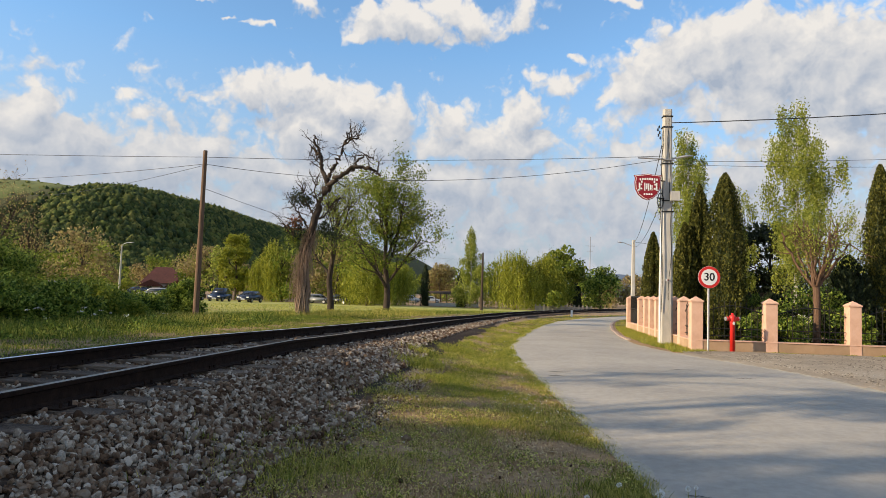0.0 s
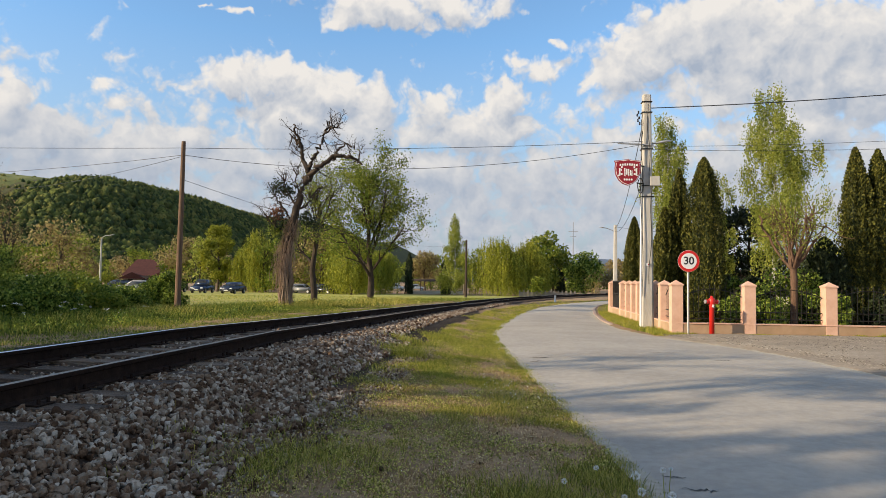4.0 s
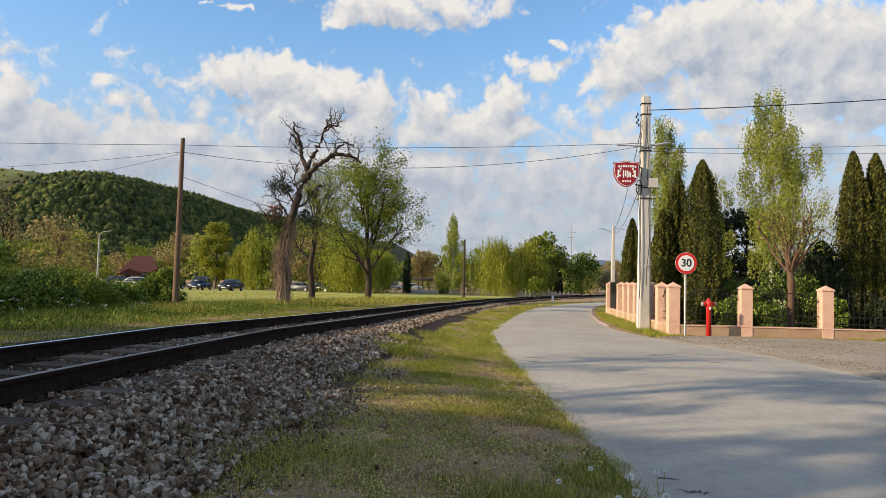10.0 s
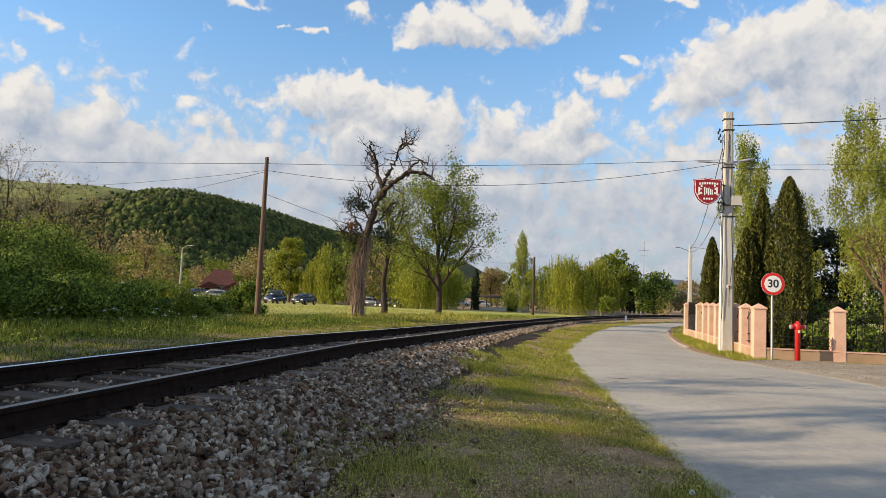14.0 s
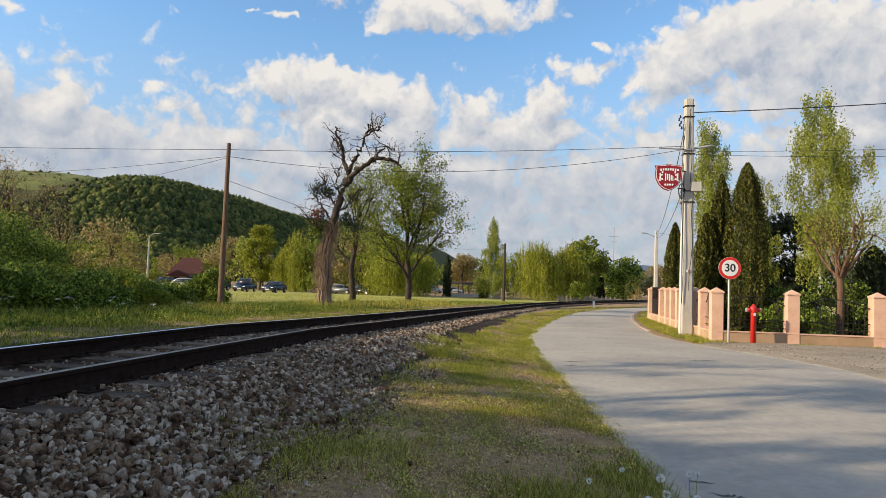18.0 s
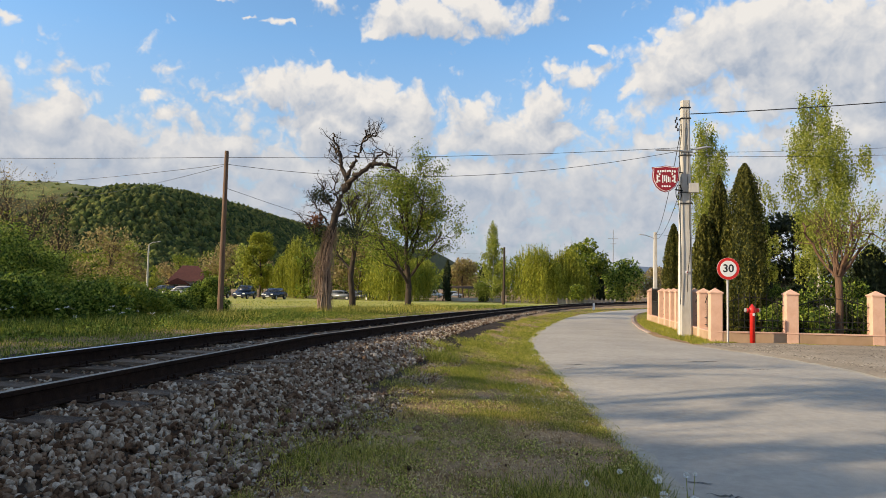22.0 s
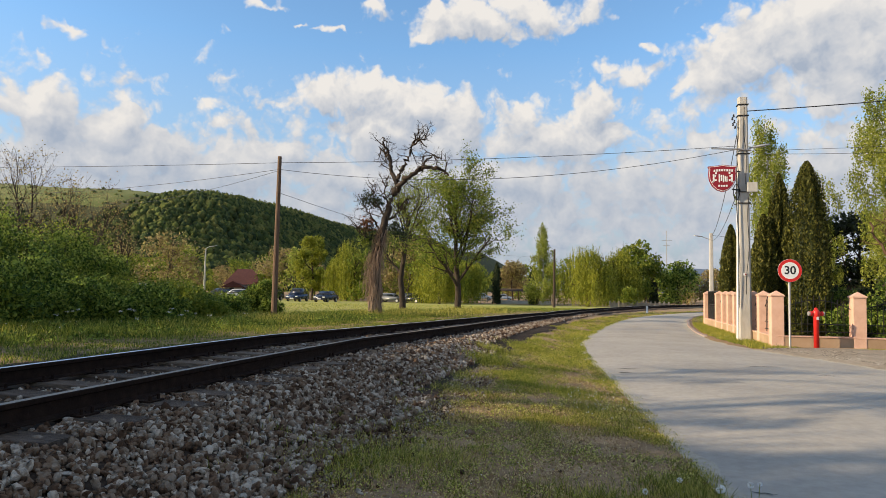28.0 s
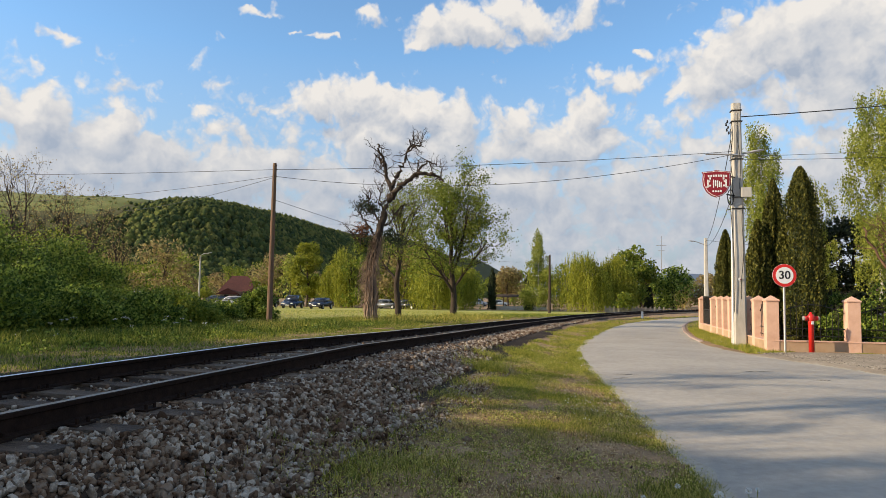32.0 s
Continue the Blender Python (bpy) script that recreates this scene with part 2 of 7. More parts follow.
M = {
    "asphalt": surf("asphalt", ((0.28, 0.255, 0.222), (0.36, 0.328, 0.283), (0.44, 0.40, 0.345)), 9, 0.85, 0.35, bump_scale=12, wear=0.5),
    "soil": surf("soil_grass", ((0.13, 0.085, 0.04), (0.24, 0.155, 0.08), (0.34, 0.22, 0.12), (0.46, 0.32, 0.19)), 18.0, 0.95, 1.0, wear=0.45, bump_scale=3),
    "meadow": surf("meadow", ((0.22, 0.235, 0.042), (0.34, 0.325, 0.07), (0.43, 0.385, 0.125)), 2.2, 0.95, 0.5, wear=0.5),
    "gravel": surf("gravel", ((0.17, 0.135, 0.10), (0.29, 0.24, 0.185), (0.40, 0.345, 0.275)), 14, 0.9, 1.0, wear=0.45, bump_scale=3),
    "pebbles": surf("pebbles", ((0.08, 0.064, 0.046), (0.24, 0.195, 0.145), (0.46, 0.41, 0.34)), 22, 0.9, 0.4, wear=0.3, vary="island", spread=0.5),
    # Bed far darker than its stones: the shade in the gaps is in the colour.
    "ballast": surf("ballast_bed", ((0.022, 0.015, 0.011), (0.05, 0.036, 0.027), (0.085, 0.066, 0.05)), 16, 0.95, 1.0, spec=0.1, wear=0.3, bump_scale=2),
    "stone": surf("ballast_stone", ((0.06, 0.034, 0.02), (0.125, 0.075, 0.046), (0.17, 0.108, 0.07), (0.20, 0.14, 0.096), (0.215, 0.165, 0.122), (0.25, 0.205, 0.16), (0.44, 0.38, 0.31)), 14, 0.9, 0.5, spec=0.15, wear=0.2, vary="island", spread=0.44),
    "stone_piece": surf("ballast_stone_piece", ((0.06, 0.034, 0.02), (0.125, 0.075, 0.046), (0.17, 0.108, 0.07), (0.20, 0.14, 0.096), (0.215, 0.165, 0.122), (0.25, 0.205, 0.16), (0.44, 0.38, 0.31)), 14, 0.9, 0.5, spec=0.15, wear=0.2, vary="object", spread=0.44),
    "rust": surf("rusty_steel", ((0.010, 0.006, 0.005), (0.02, 0.012, 0.009), (0.034, 0.02, 0.014)), 12, 0.9, 0.4, spec=0.1),
    "railtop": surf("worn_rail_head", ((0.7, 0.7, 0.72), (0.85, 0.85, 0.87)), 20, 0.5, 0.05, metal=1.0),
    "railtop_dull": surf("dull_rail_head", ((0.22, 0.18, 0.14), (0.34, 0.29, 0.24)), 20, 0.6, 0.05, metal=0.6),
    "sleeper": surf("sleeper_wood", ((0.045, 0.03, 0.021), (0.14, 0.10, 0.072), (0.25, 0.19, 0.14)), 5, 0.9, 0.9, stretch=(1, 9, 6), wear=0.3, vary="object", spread=0.25),
    "concrete": surf("concrete", ((0.36, 0.34, 0.30), (0.46, 0.44, 0.40), (0.54, 0.52, 0.48)), 4, 0.9, 0.4, stretch=(1, 1, 0.4)),
    "oldwood": surf("pole_wood", ((0.075, 0.042, 0.026), (0.15, 0.09, 0.055), (0.23, 0.15, 0.10)), 5, 0.85, 0.7, stretch=(5, 5, 0.35)),
    "tanconcrete": surf("weathered_concrete", ((0.14, 0.125, 0.105), (0.22, 0.2, 0.17), (0.28, 0.26, 0.22)), 2, 0.95, 0.3),
    "tarwood": surf("tarred_pole_wood", ((0.025, 0.017, 0.012), (0.05, 0.034, 0.024), (0.08, 0.055, 0.04)), 5, 0.9, 0.6, stretch=(5, 5, 0.35)),
    "peach": surf("peach_render", ((0.54, 0.32, 0.225), (0.64, 0.40, 0.295), (0.70, 0.47, 0.36)), 3, 0.9, 0.3),
    "plinth": surf("plinth_render", ((0.26, 0.17, 0.10), (0.40, 0.27, 0.17), (0.5, 0.36, 0.25)), 2.0, 0.9, 0.4, wear=0.6),
    "iron": surf("black_iron", ((0.015, 0.015, 0.015), (0.03, 0.028, 0.026)), 10, 0.55, 0.2, metal=0.4),
    "red": surf("red_paint", ((0.55, 0.02, 0.018), (0.68, 0.03, 0.025)), 5, 0.4, 0.05),
    "white": surf("white_paint", ((0.72, 0.72, 0.70), (0.82, 0.82, 0.8)), 6, 0.5, 0.05),
    "black": surf("black_paint", ((0.012, 0.012, 0.012), (0.02, 0.02, 0.02)), 6, 0.5, 0.05),
    "zinc": surf("galvanised_steel", ((0.38, 0.38, 0.38), (0.5, 0.5, 0.5)), 12, 0.5, 0.1, metal=0.7),
    "maroon": surf("maroon_enamel", ((0.22, 0.010, 0.018), (0.29, 0.014, 0.024)), 4, 0.35, 0.03),
    "bark": surf("bark", ((0.028, 0.021, 0.016), (0.06, 0.046, 0.036), (0.10, 0.08, 0.062)), 5, 0.95, 0.9, spec=0.15, stretch=(3, 3, 0.6)),
    "ivybark": surf("ivy_covered_bark", ((0.15, 0.10, 0.07), (0.29, 0.205, 0.15), (0.42, 0.31, 0.235)), 6, 0.95, 1.0, stretch=(3, 3, 0.8)),
    "redbark": surf("reddish_bark", ((0.06, 0.035, 0.024), (0.14, 0.085, 0.058), (0.22, 0.14, 0.10)), 6, 0.95, 0.8, spec=0.15, stretch=(3, 3, 0.7)),
    "birchbark": surf("birch_bark", ((0.10, 0.095, 0.09), (0.5, 0.48, 0.45), (0.66, 0.64, 0.6)), 3, 0.85, 0.5, stretch=(1, 1, 3)),
    "ash": leafy("ash_leaves", ((0.08, 0.12, 0.016), (0.16, 0.21, 0.03), (0.27, 0.30, 0.05))),
    "spring": leafy("spring_leaves", ((0.10, 0.15, 0.02), (0.19, 0.24, 0.03), (0.28, 0.30, 0.045))),
    "willow": leafy("willow_leaves", ((0.13, 0.16, 0.02), (0.25, 0.27, 0.03), (0.36, 0.36, 0.05))),
    "birch": leafy("birch_leaves", ((0.15, 0.19, 0.03), (0.28, 0.315, 0.055), (0.39, 0.41, 0.09)), 0.42),
    "thuja": leafy("thuja_leaves", ((0.03, 0.037, 0.009), (0.085, 0.09, 0.017), (0.17, 0.16, 0.032)), 0.12, 0.45),
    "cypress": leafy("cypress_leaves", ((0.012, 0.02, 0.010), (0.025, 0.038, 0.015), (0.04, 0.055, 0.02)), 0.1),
    "pine": leafy("pine_needles", ((0.015, 0.025, 0.014), (0.03, 0.045, 0.022), (0.05, 0.065, 0.03)), 0.1),
    "shrub": leafy("shrub_leaves", ((0.05, 0.09, 0.014), (0.14, 0.215, 0.032), (0.30, 0.37, 0.065)), 0.32, 0.75),
    "rustleaf": leafy("rusty_leaves", ((0.12, 0.04, 0.02), (0.22, 0.08, 0.035), (0.3, 0.14, 0.06)), 0.2),
    "brown": leafy("budding_leaves", ((0.20, 0.145, 0.07), (0.32, 0.25, 0.11), (0.40, 0.34, 0.13))),
    "forest": leafy("forest_leaves", ((0.05, 0.07, 0.014), (0.10, 0.125, 0.022), (0.19, 0.20, 0.038)), 0.3),
    "forest_dark": leafy("forest_dark_leaves", ((0.03, 0.05, 0.012), (0.06, 0.085, 0.02), (0.11, 0.13, 0.03)), 0.25),
    "forest_pale": leafy("forest_pale_leaves", ((0.09, 0.09, 0.025), (0.16, 0.155, 0.04), (0.25, 0.23, 0.06)), 0.3),
    "weeds": leafy("verge_weeds", ((0.13, 0.155, 0.024), (0.30, 0.29, 0.05), (0.52, 0.45, 0.12)), 0.35, 0.8),
    "straw": leafy("verge_straw", ((0.26, 0.165, 0.08), (0.48, 0.335, 0.17), (0.66, 0.51, 0.29)), 0.3, 0.8),
    "weed_leaf": leafy("weed_leaves", ((0.17, 0.19, 0.035), (0.44, 0.43, 0.09), (0.66, 0.60, 0.2)), 0.4, 0.8),
    # Long grass beyond the track, darkened to stand in for the bushes' shade.
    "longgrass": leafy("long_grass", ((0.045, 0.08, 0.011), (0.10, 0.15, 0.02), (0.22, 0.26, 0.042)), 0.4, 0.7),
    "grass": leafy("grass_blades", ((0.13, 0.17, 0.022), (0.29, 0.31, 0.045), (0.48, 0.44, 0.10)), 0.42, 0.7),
    "drygrass": leafy("dry_grass", ((0.18, 0.14, 0.055), (0.36, 0.28, 0.11), (0.52, 0.42, 0.2)), 0.35, 0.7),
    "rooftile": surf("roof_tiles", ((0.075, 0.028, 0.022), (0.12, 0.04, 0.03), (0.17, 0.06, 0.045)), 3, 0.8, 0.4),
    "plaster": surf("house_plaster", ((0.55, 0.5, 0.42), (0.68, 0.63, 0.54)), 2, 0.9, 0.2),
    "glass": surf("window_glass", ((0.03, 0.035, 0.04), (0.05, 0.055, 0.06)), 2, 0.08, 0, spec=0.8),
}


for key, cols in (("forest", ((0.036, 0.055, 0.018), (0.072, 0.098, 0.027), (0.135, 0.155, 0.04))), ("forest_dark", ((0.028, 0.046, 0.02), (0.05, 0.074, 0.027), (0.09, 0.115, 0.036))),
                  ("forest_pale", ((0.055, 0.07, 0.024), (0.10, 0.115, 0.034), (0.175, 0.175, 0.05)))):
    M["canopy_" + key] = surf("canopy_" + key, cols, scale=1.1, rough=0.9, bump=1.0, wear=0.3, vary="island", spread=0.45, spec=0.1, bump_scale=1.5)
    next(n for n in M["canopy_" + key].node_tree.nodes if n.type == "BUMP").inputs["Distance"].default_value = 0.8


# ---- mesh helpers ----
def mesh_of(name, verts, faces, mats, index=None, smooth=False):
    """A mesh from arrays. faces: an (n, 3 or 4) array, or a list of tuples."""
    me = bpy.data.meshes.new(name)
    if isinstance(faces, np.ndarray):
        k = faces.shape[1]
        me.vertices.add(len(verts))
        me.vertices.foreach_set("co", np.asarray(verts, np.float32).ravel())
        me.loops.add(faces.size)
        me.loops.foreach_set("vertex_index", faces.astype(np.int32).ravel())
        me.polygons.add(len(faces))
        me.polygons.foreach_set("loop_start", np.arange(0, faces.size, k, dtype=np.int32))
        me.update(calc_edges=True)
    else:
        me.from_pydata([tuple(v) for v in verts], [], faces)
    for m in mats if isinstance(mats, (list, tuple)) else [mats]:
        me.materials.append(m)
    if index is not None:
        me.polygons.foreach_set("material_index", np.asarray(index, np.int32))
    if smooth:
        me.polygons.foreach_set("use_smooth", np.ones(len(me.polygons), bool))
    me.update()
    return me


def thing(name, at=(0, 0, 0), turn=0.0, label="", category="", group="", kind=""):
    ob = new(name)
    ob.matrix_basis = pose(*at, 0, 0, turn)
    return tagged(ob, label, category, group, kind)


def part(name, bm, material, parent, label="", smooth=False):
    me = bpy.data.meshes.new(name)
    bm.to_mesh(me)
    bm.free()
    me.materials.append(material)
    if smooth:
        me.polygons.foreach_set("use_smooth", np.ones(len(me.polygons), bool))
    ob = new(name, me)
    ob.parent = parent
    return tagged(ob, label)


def piece(name, me, parent, m=None, label=""):
    ob = new(name, me)
    ob.parent = parent
    if m is not None:
        ob.matrix_basis = m
    return tagged(ob, label)


def box(x0, y0, z0, x1, y1, z1, bevel=0.0, bm=None):
    bm = bm or bmesh.new()
    r = bmesh.ops.create_cube(bm, size=1)
    bmesh.ops.scale(bm, vec=(x1 - x0, y1 - y0, z1 - z0), verts=r["verts"])
    bmesh.ops.translate(bm, vec=((x0 + x1) / 2, (y0 + y1) / 2, (z0 + z1) / 2), verts=r["verts"])
    if bevel:
        es = list({e for v in r["verts"] for e in v.link_edges})
        bmesh.ops.bevel(bm, geom=es, offset=bevel, segments=2, affect="EDGES", profile=0.6)
    return bm


def lathe(profile, n=16, bm=None, at=(0, 0, 0)):
    """A turned form from (radius, height) pairs, closed at both ends."""
    bm = bm or bmesh.new()
    rings = []
    for r, z in profile:
        rings.append([bm.verts.new((at[0] + r * math.cos(2 * math.pi * i / n), at[1] + r * math.sin(2 * math.pi * i / n), at[2] + z)) for i in range(n)])
    for a, b in zip(rings, rings[1:]):
        for i in range(n):
            bm.faces.new((a[i], a[(i + 1) % n], b[(i + 1) % n], b[i]))
    bm.faces.new(rings[0][::-1])
    bm.faces.new(rings[-1])
    return bm


def tube_arrays(points, radii, n=6):
    """Vertices and quads of a tapered tube along points."""
    P = np.asarray(points, float)
    T = np.gradient(P, axis=0)
    T /= np.linalg.norm(T, axis=1)[:, None] + 1e-9
    up = np.where(np.abs(T[:, 2:3]) > 0.9, [[1.0, 0, 0]], [[0, 0, 1.0]])
    A = np.cross(T, up)
    A /= np.linalg.norm(A, axis=1)[:, None] + 1e-9
    B = np.cross(T, A)
    ang = np.linspace(0, 2 * np.pi, n, endpoint=False)
    V = P[:, None] + np.asarray(radii)[:, None, None] * (A[:, None] * np.cos(ang)[None, :, None] + B[:, None] * np.sin(ang)[None, :, None])
    k = len(P)
    i, j = np.meshgrid(np.arange(k - 1), np.arange(n), indexing="ij")
    j2 = (j + 1) % n
    Q = np.stack([i * n + j, i * n + j2, (i + 1) * n + j2, (i + 1) * n + j], -1).reshape(-1, 4)
    return V.reshape(-1, 3), Q


def join_arrays(items):
    V, Q, o = [], [], 0
    for v, q in items:
        V.append(v)
        Q.append(q + o)
        o += len(v)
    return np.concatenate(V), np.concatenate(Q)


def tube(name, points, radii, material, parent=None, n=8, label="", smooth=True):
    V, Q = tube_arrays(points, radii, n)
    ob = new(name, mesh_of(name, V, Q, material, smooth=smooth))
    if parent:
        ob.parent = parent
    return tagged(ob, label)


# ---- plan ----
def smooth_curve(pairs, lo=-60, hi=140, step=0.5, blur=5):
    ys = np.arange(lo, hi, step)
    p = np.array(pairs)
    xs = np.interp(ys, p[:, 0], p[:, 1])
    k = np.hanning(2 * blur + 1)
    xs = np.convolve(np.pad(xs, blur, mode="edge"), k / k.sum(), mode="valid")
    return lambda y: np.interp(y, ys, xs)


track_x = smooth_curve(((-60, -6.6), (-10, -4.55), (0, -4.33), (5, -4.15), (10, -3.72), (15, -3.25), (22, -2.7), (30, -2.0), (38, -1.1), (47, 0.4),
                        (57, 3.5), (66, 7.0), (75, 11), (90, 19), (140, 49)), blur=7)
road_l = smooth_curve(((-60, 1.9), (0, 1.25), (5, 1.19), (7.5, 1.05), (12, 0.8), (15.9, 0.5), (18.7, 0.52), (22.3, 0.88), (27.6, 1.65), (33, 2.65),
                       (38.5, 3.9), (44.1, 5.9), (48.9, 8.1), (54.5, 10.9), (70, 21), (140, 75)), blur=3)
road_r = smooth_curve(((-60, 6.8), (12, 6.65), (13.4, 6.55), (15.3, 6.3), (17.6, 5.4), (18.8, 4.95), (20.2, 4.68), (22.3, 4.57), (25.9, 4.8), (30.6, 5.4),
                       (36.2, 6.35), (42.4, 7.8), (48.6, 10.6), (56, 15.6), (70, 26), (140, 80)), blur=3)


def ss(a, b, v):
    t = np.clip((v - a) / (b - a), 0, 1)
    return t * t * (3 - 2 * t)


def sleeper_top(y):
    return 0.53 - 0.02 * (np.clip(y, 10, 43) - 10)


def left_field(y):
    return 0.6 - 0.015 * np.clip(y, 0, 110)


def ground_z(x, y):
    """Height of the ground, without road and rails."""
    x, y = np.asarray(x, float), np.asarray(y, float)
    u = x - track_x(y)
    top, left = sleeper_top(y) - 0.072, left_field(y)
    rl, rr = road_l(y), road_r(y)
    foot = track_x(y) + 2.35
    w = np.clip((x - foot) / np.maximum(rl - foot, 0.3), 0, 1)
    verge = (1 - w) * np.minimum(0.2, top - 0.05 + 0 * y) + w * 0.0
    right = np.where(x > rr, 0.03 + 0.05 * ss(0, 3, x - rr) - 0.12 * (1 - ss(18.2, 18.8, y)), verge)
    z = np.where(u < 0, left, right)
    bed = ss(-2.5, -1.35, u) * (1 - ss(1.35, 2.35, u))
    z = z * (1 - bed) + top * bed
    road = ss(0.04, 0.3, x - rl) * (1 - ss(-0.3, -0.04, x - rr))
    z = z * (1 - road) - 0.05 * road
    far = ss(70, 110, y)
    return z * (1 - far) + left_field(y) * far


def gz(x, y):
    return float(ground_z(x, y))


def sheet(name, xs, ys, zf, material, smooth=True):
    X, Y = np.meshgrid(xs, ys)
    V = np.stack([X, Y, zf(X, Y)], -1).reshape(-1, 3)
    nx = len(xs)
    i, j = np.meshgrid(np.arange(len(ys) - 1), np.arange(nx - 1), indexing="ij")
    a = i * nx + j
    Q = np.stack([a, a + 1, a + nx + 1, a + nx], -1).reshape(-1, 4)
    return new(name, mesh_of(name, V, Q, material, smooth=smooth))


def steps(*runs):
    out = []
    for a, b, d in runs:
        out += list(np.arange(a, b, d))
    return np.array(out + [runs[-1][1]])


ROUGH = np.random.RandomState(5)


def ground_rough(X, Y):
    z = ground_z(X, Y)
    near = (np.abs(X) < 30) & (Y < 60) & (Y > -20)
    return z + np.where(near, 0.012 * np.sin(X * 3.1 + Y * 1.7) * np.sin(Y * 2.3 - X) + 0.008 * ROUGH.randn(*X.shape), 0)


ground = sheet("ground", steps((-2500, -300, 220), (-300, -60, 20), (-60, -12, 2), (-12, 12, 0.16), (12, 40, 1.5), (40, 300, 20), (300, 2500, 220)),
               steps((-2500, -300, 220), (-300, -40, 20), (-40, 0, 2), (0, 26, 0.2), (26, 60, 0.7), (60, 120, 4), (120, 400, 20), (400, 2600, 220)), ground_rough, M["soil"])
tagged(ground, "grassy verge and open meadow ground with dry patches", "ground", kind="structure")


def strip(name, left, right, ys, z, n, material):
    V, k = [], len(ys)
    for y in ys:
        for i in range(n + 1):
            f = i / n
            x = left(y) * (1 - f) + right(y) * f
            V.append((x, y, z + 0.05 * math.sin(math.pi * f)))
    i, j = np.meshgrid(np.arange(k - 1), np.arange(n), indexing="ij")
    a = i * (n + 1) + j
    Q = np.stack([a, a + 1, a + n + 2, a + n + 1], -1).reshape(-1, 4)
    return new(name, mesh_of(name, np.array(V, float), Q, material, smooth=True))


ys_road = steps((-60, 0, 2), (0, 60, 0.4), (60, 100, 2))
road = strip("road", road_l, road_r, ys_road, 0.012, 10, M["asphalt"])
tagged(road, "worn grey asphalt village road with dusty edges", "road", kind="structure")
forecourt = sheet("forecourt", steps((3.6, 14, 0.13), (14, 40, 1.0)), steps((-20, 4, 1.0), (4, 18.9, 0.16)),
                  lambda X, Y: np.where(X > road_r(Y) - 0.15, 0.02 + 0.03 * ss(0, 2, X - road_r(Y)) + 0.006 * np.sin(X * 2.1) * np.sin(Y * 1.7), -0.1) + 0.06 * ss(-0.1, 0.8, X - road_r(Y)), M["gravel"])
tagged(forecourt, "dusty grey gravel forecourt beside the road", "pavement", kind="structure")


# ---- railway ----
def along(f, y0, y1, step, off):
    """Points at a sideways offset from a plan curve, with their headings."""
    ys = np.arange(y0, y1, step)
    x, g = f(ys), np.gradient(f(ys), ys)
    n = np.sqrt(1 + g * g)
    return np.stack([x + off / n, ys - off * g / n], 1), np.arctan2(g, 1)


RAIL = [(-0.065, 0.0), (0.065, 0.0), (0.065, 0.010), (0.012, 0.026), (0.009, 0.112), (0.034, 0.124), (0.036, 0.152), (0.030, 0.158),
        (-0.030, 0.158), (-0.036, 0.152), (-0.034, 0.124), (-0.009, 0.112), (-0.012, 0.026), (-0.065, 0.010)]


def rail(parent, off, y0, y1, head_mat):
    P, head = along(track_x, y0, y1, 0.5, off)
    k = len(RAIL)
    V = []
    for (x, y), h in zip(P, head):
        z = float(sleeper_top(y)) + 0.004
        V += [(x + a * math.cos(h), y - a * math.sin(h), z + b) for a, b in RAIL]
    F, idx = [], []
    for i in range(len(P) - 1):
        for j in range(k):
            F.append((i * k + j, i * k + (j + 1) % k, (i + 1) * k + (j + 1) % k, (i + 1) * k + j))
            idx.append(1 if j == 7 else 0)
    ob = new("rail", mesh_of("rail", V, F, [M["rust"], M[head_mat]], idx))
    ob.parent = parent
    return ob


def rock_mesh(seed, size, material):
    r = random.Random(seed)
    bm = bmesh.new()
    bmesh.ops.create_icosphere(bm, subdivisions=1, radius=size)
    sx, sy, sz = r.uniform(0.8, 1.35), r.uniform(0.7, 1.1), r.uniform(0.5, 0.85)
    for v in bm.verts:
        k = r.uniform(0.72, 1.2)
        v.co = Vector((v.co.x * sx * k, v.co.y * sy * k, v.co.z * sz * k))
    me = bpy.data.meshes.new("stone")
    bm.to_mesh(me)
    bm.free()
    me.materials.append(material)
    return me


def build_track():
    track = thing("railway_track", label="single railway track with rusty rails on weathered wooden sleepers", category="railway track", kind="structure")
    rail(track, -0.7525, -40, 90, "railtop")
    rail(track, 0.7525, -40, 90, "railtop_dull")
    bm = box(-1.3, -0.12, -0.14, 1.3, 0.12, 0.0, 0.012)
    P, head = along(track_x, -6, 75, 0.62, 0.0)
    r = random.Random(4)
    base = bpy.data.meshes.new("sleeper")
    bm.to_mesh(base)
    bm.free()
    base.materials.append(M["sleeper"])
    plate = bpy.data.meshes.new("rail_plate")
    bm = box(-0.13, -0.09, 0.0, 0.13, 0.09, 0.014, 0.003)
    for sx in (-0.1, 0.1):
        for sy in (-0.05, 0.05):
            lathe(((0.014, 0.014), (0.014, 0.05), (0.008, 0.055)), 6, bm, (sx, sy, 0))
    bm.to_mesh(plate)
    bm.free()
    plate.materials.append(M["rust"])
    for (x, y), h in zip(P, head):
        z = float(sleeper_top(y))
        s = piece("sleeper", base, track, pose(x + r.uniform(-0.06, 0.1), y, z - r.uniform(0.0, 0.012), 0, 0, -math.degrees(h) + r.uniform(-2.5, 2.5)))
        if 0 < y < 40:
            for off in (-0.7525, 0.7525):
                piece("rail_plate", plate, s, pose(off, 0, 0.001))


build_track()


# ---- fence of the garden ----
WALL_FRONT = ((5.77, 19.75), (40.0, 19.3))
WALL_SIDE = ((5.77, 19.75), (6.5, 32.0))


